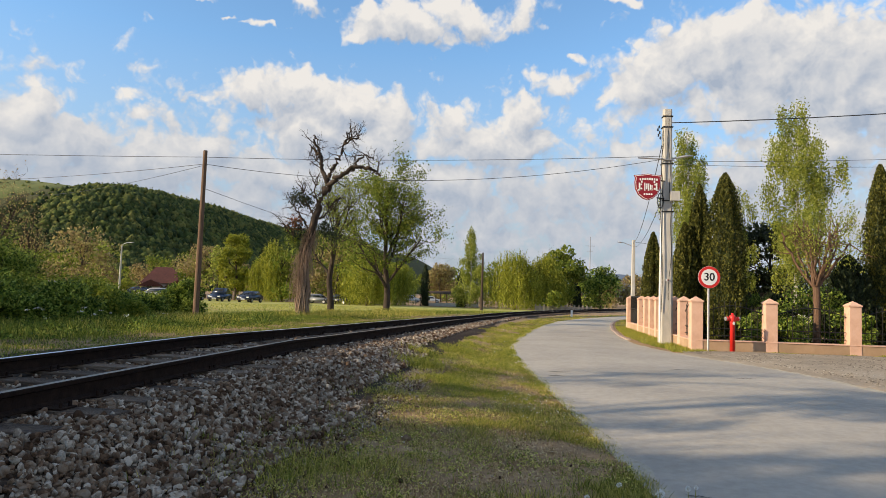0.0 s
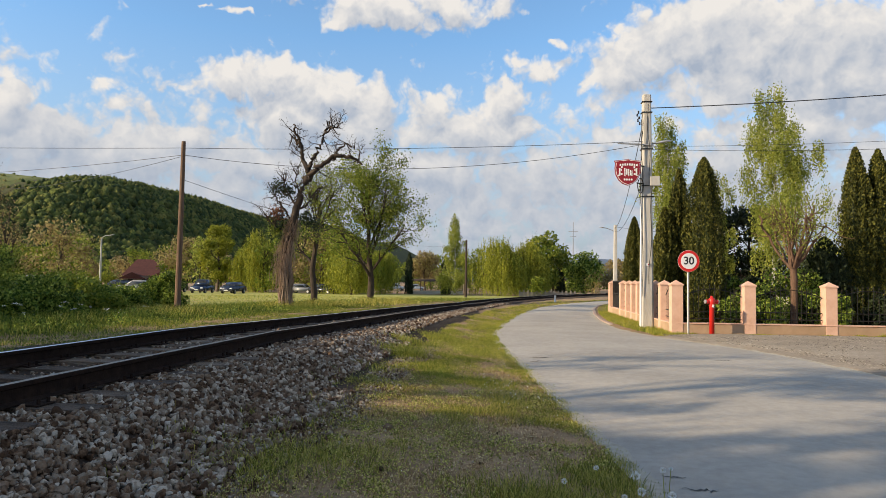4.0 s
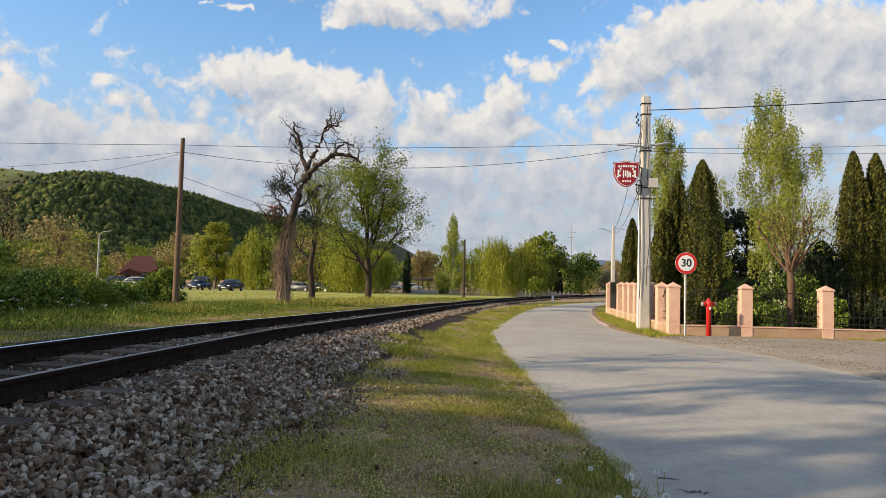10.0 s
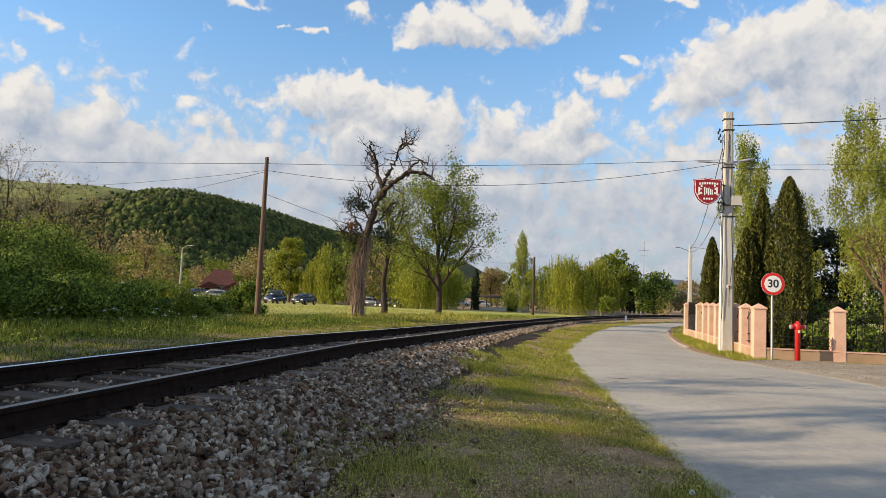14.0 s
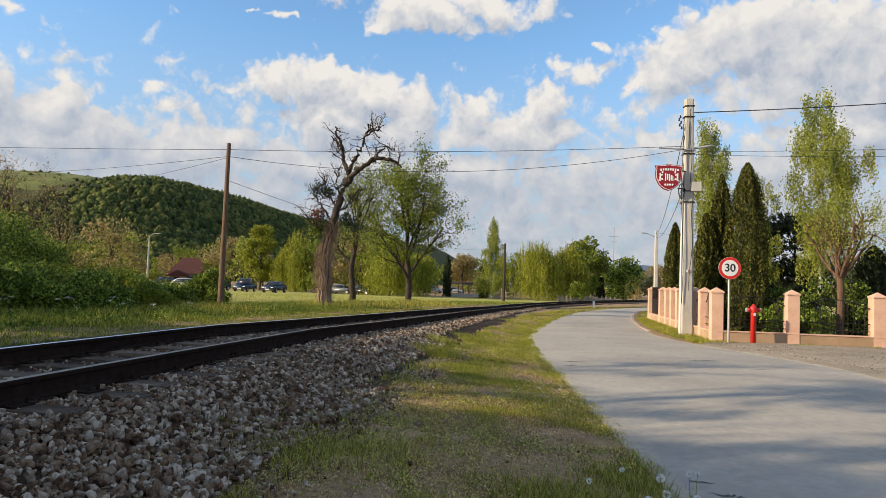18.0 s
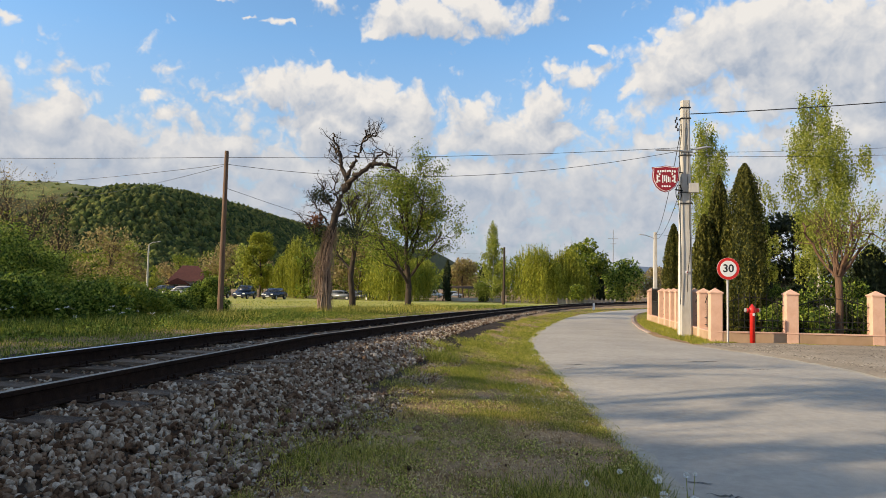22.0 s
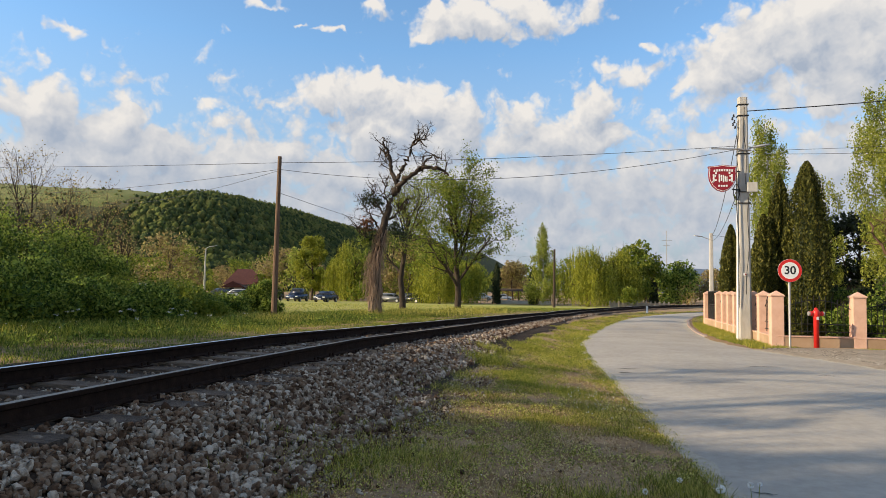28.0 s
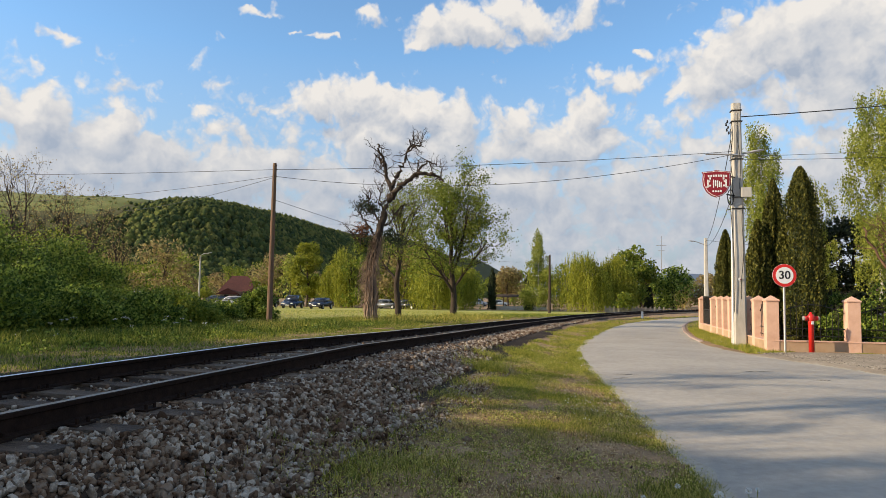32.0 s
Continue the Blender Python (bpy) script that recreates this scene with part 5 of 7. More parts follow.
# ---- ballast ----
def build_ballast():
    P, head = along(track_x, -12, 80, 0.4, 0.0)
    us = np.linspace(-2.55, 2.45, 26)
    V = []
    for (x, y), h in zip(P, head):
        for u in us:
            u *= 1 - 0.28 * float(ss(26, 40, y))
            px, py = x + u * math.cos(h), y - u * math.sin(h)
            wave = 0.12 * math.sin(y * 0.9) + 0.07 * math.sin(y * 2.3 + 1)
            edge = max(0.0, (abs(u) - 2.3 - wave + 0.65 * float(ss(26, 40, y))) * 0.35)
            V.append((px, py, gz(px, py) + 0.03 - edge))
    k = len(us)
    i, j = np.meshgrid(np.arange(len(P) - 1), np.arange(k - 1), indexing="ij")
    a = i * k + j
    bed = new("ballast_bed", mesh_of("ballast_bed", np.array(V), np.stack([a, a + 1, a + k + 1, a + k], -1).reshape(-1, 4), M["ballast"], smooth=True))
    tagged(bed, "bed of crushed stone under the track, darkened for the shade between stones", "ballast", kind="structure")
    rs = np.random.RandomState(12)

    def rocks(fine, count, cuts):
        """Broken stones: a round lump cut flat on several sides."""
        bm = bmesh.new()
        bmesh.ops.create_icosphere(bm, subdivisions=fine, radius=1)
        bv = np.array([v.co[:] for v in bm.verts])
        bf = np.array([[v.index for v in f.verts] for f in bm.faces])
        bm.free()
        kinds = []
        for _ in range(count):
            cut = bv * [rs.uniform(1.0, 1.45), rs.uniform(0.75, 1.05), rs.uniform(0.55, 0.85)]
            for _ in range(cuts):
                d = unit(rs.randn(3))
                reach = np.max(cut @ d) * rs.uniform(0.46, 0.74)
                cut = cut - np.maximum(0, cut @ d - reach)[:, None] * d
            kinds.append(cut + rs.randn(*cut.shape) * 0.025)
        return kinds, bf

    kinds, bf = rocks(1, 14, 5)
    sharp, sf = rocks(2, 18, 15)

    def scatter(n, y0, y1, u0, u1, s0, s1, lift=0.035, power=1.0):
        y = y0 + (y1 - y0) * rs.uniform(0, 1, n) ** power
        u = rs.uniform(u0, u1, n)
        g = (track_x(y + 0.2) - track_x(y - 0.2)) / 0.4
        w = np.sqrt(1 + g * g)
        x, yy = track_x(y) + u / w, y - u * g / w
        over = np.abs((y + 6 + 0.31) % 0.62 - 0.31) < 0.15
        drop = over & (np.abs(u) < 1.33) & (rs.uniform(0, 1, n) < np.where(y < 9, 0.9, 0.6 if u0 > 0 else 0.3)) & (y > 1.5)
        x, yy = x[~drop], yy[~drop]
        n = len(x)
        s = rs.uniform(s0, s1, n) * np.where(rs.uniform(0, 1, n) < 0.12, 1.35, 1.0)
        return np.stack([x, yy, ground_z(x, yy) + lift + rs.uniform(-0.25, 0.3, n) * s], 1), s

    lots = [scatter(10500, 2.6, 8, 0.84, 2.55, 0.02, 0.05, 0.04), scatter(6800, 8, 14, 0.84, 2.2, 0.024, 0.048, 0.04), scatter(3800, 14, 34, 0.84, 1.85, 0.028, 0.055),
            scatter(7500, 3.5, 13, 1.95, 2.8, 0.007, 0.022, 0.01), scatter(2600, 3, 12, -0.68, 0.68, 0.02, 0.042, 0.03), scatter(1500, 12, 30, -0.68, 0.68, 0.028, 0.05),
            scatter(500, 3, 14, -1.5, -0.86, 0.02, 0.04, 0.02), scatter(900, 3.5, 13, 2.6, 4.8, 0.006, 0.018, 0.0), scatter(1800, -8, 2.6, 0.84, 2.35, 0.025, 0.045, 0.03),
            scatter(600, -8, 3, -0.68, 0.68, 0.025, 0.045, 0.03), scatter(1600, 34, 50, 0.84, 1.7, 0.04, 0.07), scatter(260, 3.5, 9, 2.3, 3.0, 0.02, 0.04, 0.01)]
    C, S = np.concatenate([a for a, _ in lots]), np.concatenate([b for _, b in lots])
    near = np.argsort((C[:, 0] + 2.1) ** 2 + (C[:, 1] - 4.6) ** 2)
    near = np.concatenate([near[S[near] > 0.022][:300], near[S[near] <= 0.022], near[S[near] > 0.022][300:]])
    V, Q, o = [], [], 0
    for i in near[300:]:
        e = np.array(Euler(rs.uniform(0, 6.28, 3)).to_matrix()).T
        big = S[i] > 0.02 and C[i][1] < 9
        form, f = (sharp[i % 18], sf) if big else (kinds[i % 14], bf)
        V.append((form * S[i]) @ e + C[i])
        Q.append(f + o)
        o += len(form)
    stones = new("loose_stones", mesh_of("loose_stones", np.concatenate(V), np.concatenate(Q), M["stone"]))
    stones.parent = bed
    tagged(stones, "loose crushed stones of the track bed", kind="stuff")
    meshes = [mesh_of("stone", form * 0.045, sf, M["stone_piece"]) for form in sharp]
    for i in near[:300]:
        m = pose(*C[i], *rs.uniform(0, 360, 3)) @ Matrix.Scale(S[i] / 0.045, 4)
        piece("stone", meshes[i % 18], bed, m)


# ---- grass ----
def blades(X, Y, H, W, seed, lift=0.0):
    rs = np.random.RandomState(seed)
    n = len(X)
    a = rs.uniform(0, 6.28, n)
    base = np.stack([X, Y, ground_z(X, Y) + lift - 0.01], 1)
    side = np.stack([np.cos(a), np.sin(a), np.zeros(n)], 1) * (W / 2)[:, None]
    tip = base + np.stack([rs.randn(n) * 0.4 * H, rs.randn(n) * 0.4 * H, H], 1)
    if float(np.mean(W)) >= 0.0099:
        return np.stack([base - side, base + side, tip], 1).reshape(-1, 3), np.arange(3 * n).reshape(-1, 3)
    mid = (base + tip) / 2 + np.stack([np.zeros(n), np.zeros(n), 0.12 * H], 1)
    V = np.stack([base - side, base + side, mid + side * 0.7, tip, mid - side * 0.7], 1).reshape(-1, 3)
    q = np.arange(n)[:, None] * 5
    return V, np.concatenate([q + [0, 1, 2], q + [0, 2, 4], q + [4, 2, 3]])


def patchy(X, Y, seed, s):
    return np.array([noise.noise(Vector((x * s, y * s, seed))) for x, y in zip(X, Y)])


def build_grass():
    rs = np.random.RandomState(33)

    def verge(n, y0, y1, power=1.0):
        y = y0 + (y1 - y0) * rs.uniform(0, 1, n) ** power
        lo, hi = track_x(y) + 2.3 + 0.35 * np.sin(y * 1.3) * np.sin(y * 0.7), road_l(y) + 0.1
        x = lo + (hi - lo) * rs.uniform(0, 1, n)
        p = patchy(x, y, 1.0, 0.9) + 0.6 * patchy(x, y, 4.0, 3.0)
        bare = (p < -0.30) & (rs.uniform(0, 1, n) < 0.55)
        return x[~bare], y[~bare], p[~bare]

    green, dry, long, near_green, near_dry = [], [], [], [], []
    for n, y0, y1, w in ((90000, 3.4, 9, 0.0045), (60000, 9, 17, 0.007), (36000, 17, 40, 0.016), (8000, 40, 60, 0.035), (9000, -8, 3.4, 0.012)):
        x, y, p = verge(n, y0, y1, 1.2)
        q = patchy(x, y, 6.0, 2.2)
        h = (0.012 + 0.026 * rs.uniform(0, 1, len(x)) + 0.05 * np.clip(p, 0, 1) + 0.03 * np.clip(q, 0, 1)) * (1 + 0.04 * np.clip(y - 9, 0, 15))
        # Trodden brown ground near the eye, greener towards the bend and along the road.
        brown = 1.0 - 0.10 * np.clip(y - 5, 0, 5.5) - 0.3 * ss(-0.9, -0.1, x - road_l(y)) - 1.1 * p - 0.7 * q
        thin = rs.uniform(0, 1, len(x)) < np.where(y < 8, np.clip(brown - 0.25, 0, 0.8), 0)
        x, y, h, brown = x[~thin], y[~thin], h[~thin], brown[~thin]
        d = rs.uniform(0, 1, len(x)) < brown
        (near_green if y0 < 5 else green).append(blades(x[~d], y[~d], h[~d], np.full((~d).sum(), w), 1))
        (near_dry if y0 < 5 else dry).append(blades(x[d], y[d], h[d] * 0.8, np.full(d.sum(), w), 2))
    # Flattened straw and litter over the bare soil.
    n = 34000
    y = 3.2 + 16 * rs.uniform(0, 1, n) ** 1.5
    x = track_x(y) + 2.4 + (road_l(y) - track_x(y) - 2.35) * rs.uniform(0, 1, n)
    V, Q = blades(x, y, np.full(n, 0.010), np.full(n, 0.006), 9)
    V = V.reshape(-1, 5, 3)
    V[:, 2:, :2] += (V[:, 2:, :2] - V[:, :1, :2]) * 4.0
    near_dry.append((V.reshape(-1, 3), Q))
    # Taller tufts on the edge of the stones and lush grass along the road.
    for cx, cy, r, n, h in ((-1.45, 4.95, 0.45, 900, 0.13), (-1.0, 5.4, 0.4, 600, 0.10), (-1.2, 11.6, 0.35, 1300, 0.2), (-1.3, 13.2, 0.3, 900, 0.18), (0.85, 5.3, 0.3, 1700, 0.10),
                            (0.35, 4.75, 0.35, 2600, 0.09), (0.75, 4.6, 0.3, 2200, 0.09), (-1.45, 6.4, 0.3, 300, 0.07), (-1.4, 8.6, 0.35, 500, 0.09), (-1.5, 9.8, 0.35, 500, 0.1), (0.05, 9.6, 0.4, 2600, 0.07),
                            (0.4, 8.3, 0.35, 1800, 0.07), (-0.5, 7.7, 0.5, 900, 0.05), (-0.6, 10.6, 0.5, 2000, 0.07), (0.2, 13.0, 0.5, 2000, 0.08), (-0.8, 15.5, 0.5, 1800, 0.1)):
        x, y = cx + rs.randn(n) * r * 0.6, cy + rs.randn(n) * r * 0.6
        k = x < road_l(y) + 0.03
        x, y = x[k], y[k]
        (near_green if cy < 9 else green).append(blades(x, y, h * rs.uniform(0.3, 1.2, len(x)), np.full(len(x), 0.006), 3))
    n = 9000
    x = rs.uniform(5.0, 16, n)
    green.append(blades(x, 19.5 - 0.013 * (x - 5.8) - np.abs(rs.randn(n)) * 0.16, rs.uniform(0.03, 0.16, n) * (0.12 + np.clip(1.5 * patchy(x, x, 7, 1.1), 0, 1)), np.full(n, 0.02), 4))
    n = 22000
    y = rs.uniform(18.9, 45, n)
    x = road_r(y) + 0.25 + (np.maximum(0.3, np.minimum(6.6, 5.6 + 0.06 * (y - 19.7)) - road_r(y) + np.where(y > 33, 6, 0))) * rs.uniform(0, 1, n)
    green.append(blades(x, y, rs.uniform(0.04, 0.12, n), np.full(n, 0.02), 5))
    # A ragged fringe that hangs over the edge of the road, and tufts on the lawn.
    n = 15000
    y = 3.2 + 30 * rs.uniform(0, 1, n) ** 1.5
    reach = 0.20 * np.clip(0.35 + 1.3 * patchy(y, y * 0, 12.0, 2.2) + 0.8 * patchy(y, y * 0, 14.0, 7.0), 0, 1.3)
    x = road_l(y) - 0.22 + (0.22 + reach) * rs.uniform(0, 1, n)
    h = rs.uniform(0.015, 0.06, n) * (1 - 0.5 * (x > road_l(y)))
    lift = np.maximum(0.014 - ground_z(x, y), 0) * (x > road_l(y) - 0.05)
    for near, lot in ((True, near_green), (False, green)):
        k = (y < 9) == near
        lot.append(blades(x[k], y[k], h[k], np.full(k.sum(), 0.006), 8, lift[k]))
    # Small weeds that come up between the stones.
    for _ in range(34):
        cy = 3.4 + 12 * rs.uniform() ** 1.4
        cx = float(track_x(cy)) + rs.uniform(1.9, 2.6)
        m = rs.randint(10, 45)
        near_green.append(blades(cx + rs.randn(m) * 0.045, cy + rs.randn(m) * 0.045, rs.uniform(0.03, 0.10, m), np.full(m, 0.006), rs.randint(9999), 0.03))
    n = 26000
    y = rs.uniform(26, 78, n)
    x = track_x(y) - 4 - 30 * rs.uniform(0, 1, n)
    green.append(blades(x, y, rs.uniform(0.03, 0.11, n), np.full(n, 0.05), 11))
    # Beyond the track: low tawny grass by the rail, lusher towards the bushes.
    for n, y0, y1, w in ((60000, 5, 16, 0.009), (70000, 16, 34, 0.016), (14000, 34, 70, 0.04)):
        y = y0 + (y1 - y0) * rs.uniform(0, 1, n)
        u = 1.05 + 8.5 * rs.uniform(0, 1, n) ** 1.25
        x = track_x(y) - u
        p = patchy(x, y, 9.0, 0.7) + 0.6 * patchy(x, y, 10.0, 2.5)
        away = ss(2.6, 5.5, u + 0.8 * p)
        h = (0.03 + 0.035 * np.clip(p + 0.5, 0, 1) + 0.13 * away) * rs.uniform(0.4, 1.25, n)
        kind = rs.uniform(0, 1, n)
        d = kind < np.where(away < 0.5, 0.06 - 0.35 * p, 0.02 - 0.15 * p)
        # Sun and shade by colour: lit patches get bright grass, the rest dark green.
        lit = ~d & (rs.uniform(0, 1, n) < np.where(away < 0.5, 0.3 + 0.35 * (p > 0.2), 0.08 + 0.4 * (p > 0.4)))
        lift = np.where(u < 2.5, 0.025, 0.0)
        shade_tone = ~d & ~lit
        for lot, k, seed in ((green, lit, 13), (long, shade_tone, 6), (dry, d, 7)):
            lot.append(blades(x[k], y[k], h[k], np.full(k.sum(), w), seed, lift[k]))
    # Clumps of taller weeds at the foot of the bushes, one bright stand of tall grass beside the pole.
    for _ in range(120):
        cy = rs.uniform(10, 24)
        cx = float(track_x(cy)) - rs.uniform(4.8, 8.0)
        m, r = rs.randint(60, 150), rs.uniform(0.15, 0.4)
        (long if rs.uniform() < 0.7 else green).append(blades(cx + rs.randn(m) * r, cy + rs.randn(m) * r, rs.uniform(0.10, 0.34, m), np.full(m, 0.022), rs.randint(9999)))
    for cx, cy, r in ((-8.4, 29.0, 0.7), (-7.4, 29.6, 0.8), (-6.6, 31.5, 0.8), (-8.3, 34.8, 0.7), (-6.2, 36, 1.0), (-5.4, 39, 1.0), (-7.0, 46, 0.8), (-4.6, 43, 1.0)):
        near_green.append(blades(cx + rs.randn(600) * r * 0.6, cy + rs.randn(600) * r * 0.6, rs.uniform(0.1, 0.42, 600), np.full(600, 0.03), 78))
    for cx, cy in ((-8.7, 18.6), (-9.2, 18.9), (-8.3, 19.3), (-9.5, 19.6)):
        near_green.append(blades(cx + rs.randn(500) * 0.35, cy + rs.randn(500) * 0.3, rs.uniform(0.15, 0.42, 500), np.full(500, 0.018), 77))
    for name, lot, m, label in (("verge_weeds", near_green, "weeds", "low weedy grass on the shaded verge"), ("straw", near_dry, "straw", "brown straw and litter on the shaded verge"), ("long_grass", long, "longgrass", "lush long grass along the far side of the track, coloured darker for bush shade"), ("grass", green, "grass", "short spring grass on the verges and beside the track"), ("dry_grass", dry, "drygrass", "dry straw-coloured grass between the green")):
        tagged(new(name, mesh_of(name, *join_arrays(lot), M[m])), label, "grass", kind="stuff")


def verge_leaves():
    """Small broad leaves of low weeds in patches, and dead leaf litter on the soil."""
    rs = np.random.RandomState(71)

    def over(n, y0, y1, power):
        y = y0 + (y1 - y0) * rs.uniform(0, 1, n) ** power
        lo = track_x(y) + 2.2
        return lo + (road_l(y) - lo) * rs.uniform(0, 1, n), y

    lots = []
    # Creeping plants: many small clumps, each with its own size and height.
    for seed, count, y0, y1, power in ((1, 1500, 3.4, 9, 1.1), (2, 900, 9, 18, 1.2)):
        cx, cy = over(count, y0, y1, power)
        p = patchy(cx, cy, 31.0, 0.9) + 0.5 * patchy(cx, cy, 33.0, 3.0)
        for x0, y1_, q in zip(cx, cy, p):
            if q < rs.uniform(-0.35, 0.45):
                continue
            m, r = int(rs.uniform(12, 60)), rs.uniform(0.03, 0.11)
            X, Y = x0 + rs.randn(m) * r, y1_ + rs.randn(m) * r
            top = rs.uniform(0.02, 0.07) * np.exp(-((X - x0) ** 2 + (Y - y1_) ** 2) / (2 * r * r))
            lots.append(leaf_arrays(np.stack([X, Y, ground_z(X, Y) + 0.006 + top * rs.uniform(0, 1.1, m)], 1), rs.uniform(0.010, 0.024), rs.randint(99999), 0.6))
    for cx, cy, r, n, h in ((-1.5, 4.95, 0.45, 5200, 0.13), (-1.1, 5.4, 0.4, 3600, 0.10), (-0.95, 6.4, 0.35, 1200, 0.07), (-1.2, 11.6, 0.35, 1600, 0.2), (-1.5, 8.4, 0.4, 1200, 0.09), (1.0, 5.2, 0.3, 1500, 0.07), (-1.55, 6.9, 0.3, 700, 0.08), (-1.7, 9.6, 0.4, 900, 0.1)):
        X, Y = cx + rs.randn(n) * r * 0.6, cy + rs.randn(n) * r * 0.6
        k = X < road_l(Y)
        X, Y = X[k], Y[k]
        lots.append(leaf_arrays(np.stack([X, Y, ground_z(X, Y) + h * np.clip(0.5 + patchy(X, Y, 3.0, 9.0), 0.1, 1.3) * rs.uniform(0, 1, len(X)) ** 1.2], 1), 0.013, 73, 0.45))
    # Broad leaves of nettles and docks at the foot of the bushes beyond the track.
    n = 26000
    y = rs.uniform(9, 24, n)
    x = track_x(y) - 4.0 - 4.5 * rs.uniform(0, 1, n) ** 0.8
    p = patchy(x, y, 41.0, 1.1) + 0.5 * patchy(x, y, 43.0, 3.0)
    k = p > -0.1
    x, y, p = x[k], y[k], p[k]
    herbs = leaf_arrays(np.stack([x, y, ground_z(x, y) + (0.05 + 0.42 * np.clip(p, 0, 1)) * rs.uniform(0.1, 1, len(x))], 1), 0.065, 75, 0.55)
    tagged(new("herbs", mesh_of("herbs", *herbs, M["shrub"])), "leafy green herbs and nettles before the bushes", "weeds", kind="stuff")
    tagged(new("low_weeds", mesh_of("low_weeds", *join_arrays(lots), M["weed_leaf"])), "low broad-leaved weeds and clover in the verge", "weeds", kind="stuff")
    x, y = over(26000, 3.2, 13, 1.5)
    C = np.stack([x, y, ground_z(x, y) + rs.uniform(0.004, 0.02, len(x))], 1)
    tagged(new("leaf_litter", mesh_of("leaf_litter", *leaf_arrays(C, 0.027, 74, 0.4), M["straw"])), "dead brown leaves and stalks on the soil", "litter", kind="stuff")


def dandelion(x, y, h, r):
    t = thing("dandelion", (x, y, gz(x, y)), random.uniform(0, 360), "white dandelion clock on a thin stalk in the verge", "flower", "dandelions in the verge")
    tube("stem", [(0, 0, 0), (0.01, 0, h * 0.5), (0.015, 0.005, h)], [0.003, 0.0025, 0.002], M["grass"], t, 5)
    rs = np.random.RandomState(int(h * 1000))
    w = rs.randn(150, 3)
    w /= np.linalg.norm(w, axis=1)[:, None]
    add_mesh("seed_head", leaf_arrays(np.array([0.015, 0.005, h]) + w * r * rs.uniform(0.75, 1, (150, 1)), r * 0.55, 3, 0.35, 0, w * 2), M["white"], t)


# ---- road furniture ----
def disc(r, z0, z1, n=40):
    return lathe(((r, z0), (r, z1)), n)


def speed_sign():
    t = thing("speed_sign", (5.97, 19.3, 0.0), 3.0, "round white speed limit sign with red rim on steel post", "road sign")
    part("post", lathe(((0.03, 0), (0.03, 2.35), (0.01, 2.36)), 12), M["zinc"], t)
    face = Matrix.Translation((0, -0.05, 2.10)) @ Matrix.Rotation(radians(90), 4, "X")

    def plate(name, bm, m, label=""):
        bmesh.ops.transform(bm, matrix=face, verts=bm.verts)
        return part(name, bm, M[m], t, label)

    plate("back_plate", disc(0.302, -0.012, 0.0), "zinc")
    plate("rim", disc(0.30, 0.001, 0.006), "red", "red rim")
    plate("face", disc(0.222, 0.007, 0.012), "white")
    plate("edge_line", disc(0.305, -0.008, -0.002), "white")
    c = bpy.data.curves.new("number", "FONT")
    c.body, c.size, c.align_x, c.align_y, c.extrude = "30", 0.30, "CENTER", "CENTER", 0.001
    c.offset = 0.006
    c.materials.append(M["black"])
    ob = new("number", c)
    ob.parent = t
    ob.matrix_basis = face @ Matrix.Translation((0, 0, 0.0145))


speed_sign()


def hydrant():
    t = thing("fire_hydrant", (6.60, 19.25, 0.0), 10, "tall red fire hydrant with two side outlets beside the wall", "hydrant")
    part("foot", lathe(((0.12, 0), (0.12, 0.03), (0.085, 0.04)), 16), M["red"], t)
    part("column", lathe(((0.066, 0.03), (0.064, 0.85), (0.078, 0.87), (0.078, 0.9)), 18), M["red"], t, smooth=True)
    part("head", lathe(((0.078, 0.9), (0.088, 0.93), (0.088, 1.03), (0.07, 1.07), (0.04, 1.085), (0.035, 1.13), (0.01, 1.135)), 18), M["red"], t, smooth=True)
    for s in (-1, 1):
        bm = lathe(((0.05, 0.07), (0.05, 0.13), (0.062, 0.13), (0.062, 0.16), (0.05, 0.175)), 14)
        bmesh.ops.transform(bm, matrix=Matrix.Translation((0, 0, 0.975)) @ Matrix.Rotation(radians(90 * s), 4, "Y"), verts=bm.verts)
        o = part("outlet", bm, M["red"], t, "side outlet")
        bm = lathe(((0.058, 0.176), (0.058, 0.205), (0.04, 0.21)), 14)
        bmesh.ops.transform(bm, matrix=Matrix.Translation((0, 0, 0.975)) @ Matrix.Rotation(radians(90 * s), 4, "Y"), verts=bm.verts)
        part("outlet_cap", bm, M["zinc"], o, "grey metal cap")
    part("tag", box(-0.025, -0.084, 0.82, 0.025, -0.066, 0.9), M["white"], t, "white tag")


hydrant()


def lamp_head(parent, x, y, z, s=1.0, turn=0):
    bm = bmesh.new()
    prof = ((0.0, 0.03, 0.03), (0.15, 0.05, 0.045), (0.35, 0.11, 0.06), (0.6, 0.12, 0.055), (0.72, 0.06, 0.03))
    rings = []
    for d, w, h in prof:
        rings.append([bm.verts.new((d * s, a * w * s, b * h * s)) for a, b in ((-1, -0.3), (-0.7, 0.7), (0, 1), (0.7, 0.7), (1, -0.3), (0, -0.6))])
    for a, b in zip(rings, rings[1:]):
        for i in range(6):
            bm.faces.new((a[i], a[(i + 1) % 6], b[(i + 1) % 6], b[i]))
    bm.faces.new(rings[0][::-1])
    bm.faces.new(rings[-1])
    bmesh.ops.transform(bm, matrix=pose(x, y, z, 0, -8, turn), verts=bm.verts)
    return part("lamp_head", bm, M["zinc"], parent, "grey street lamp head", True)


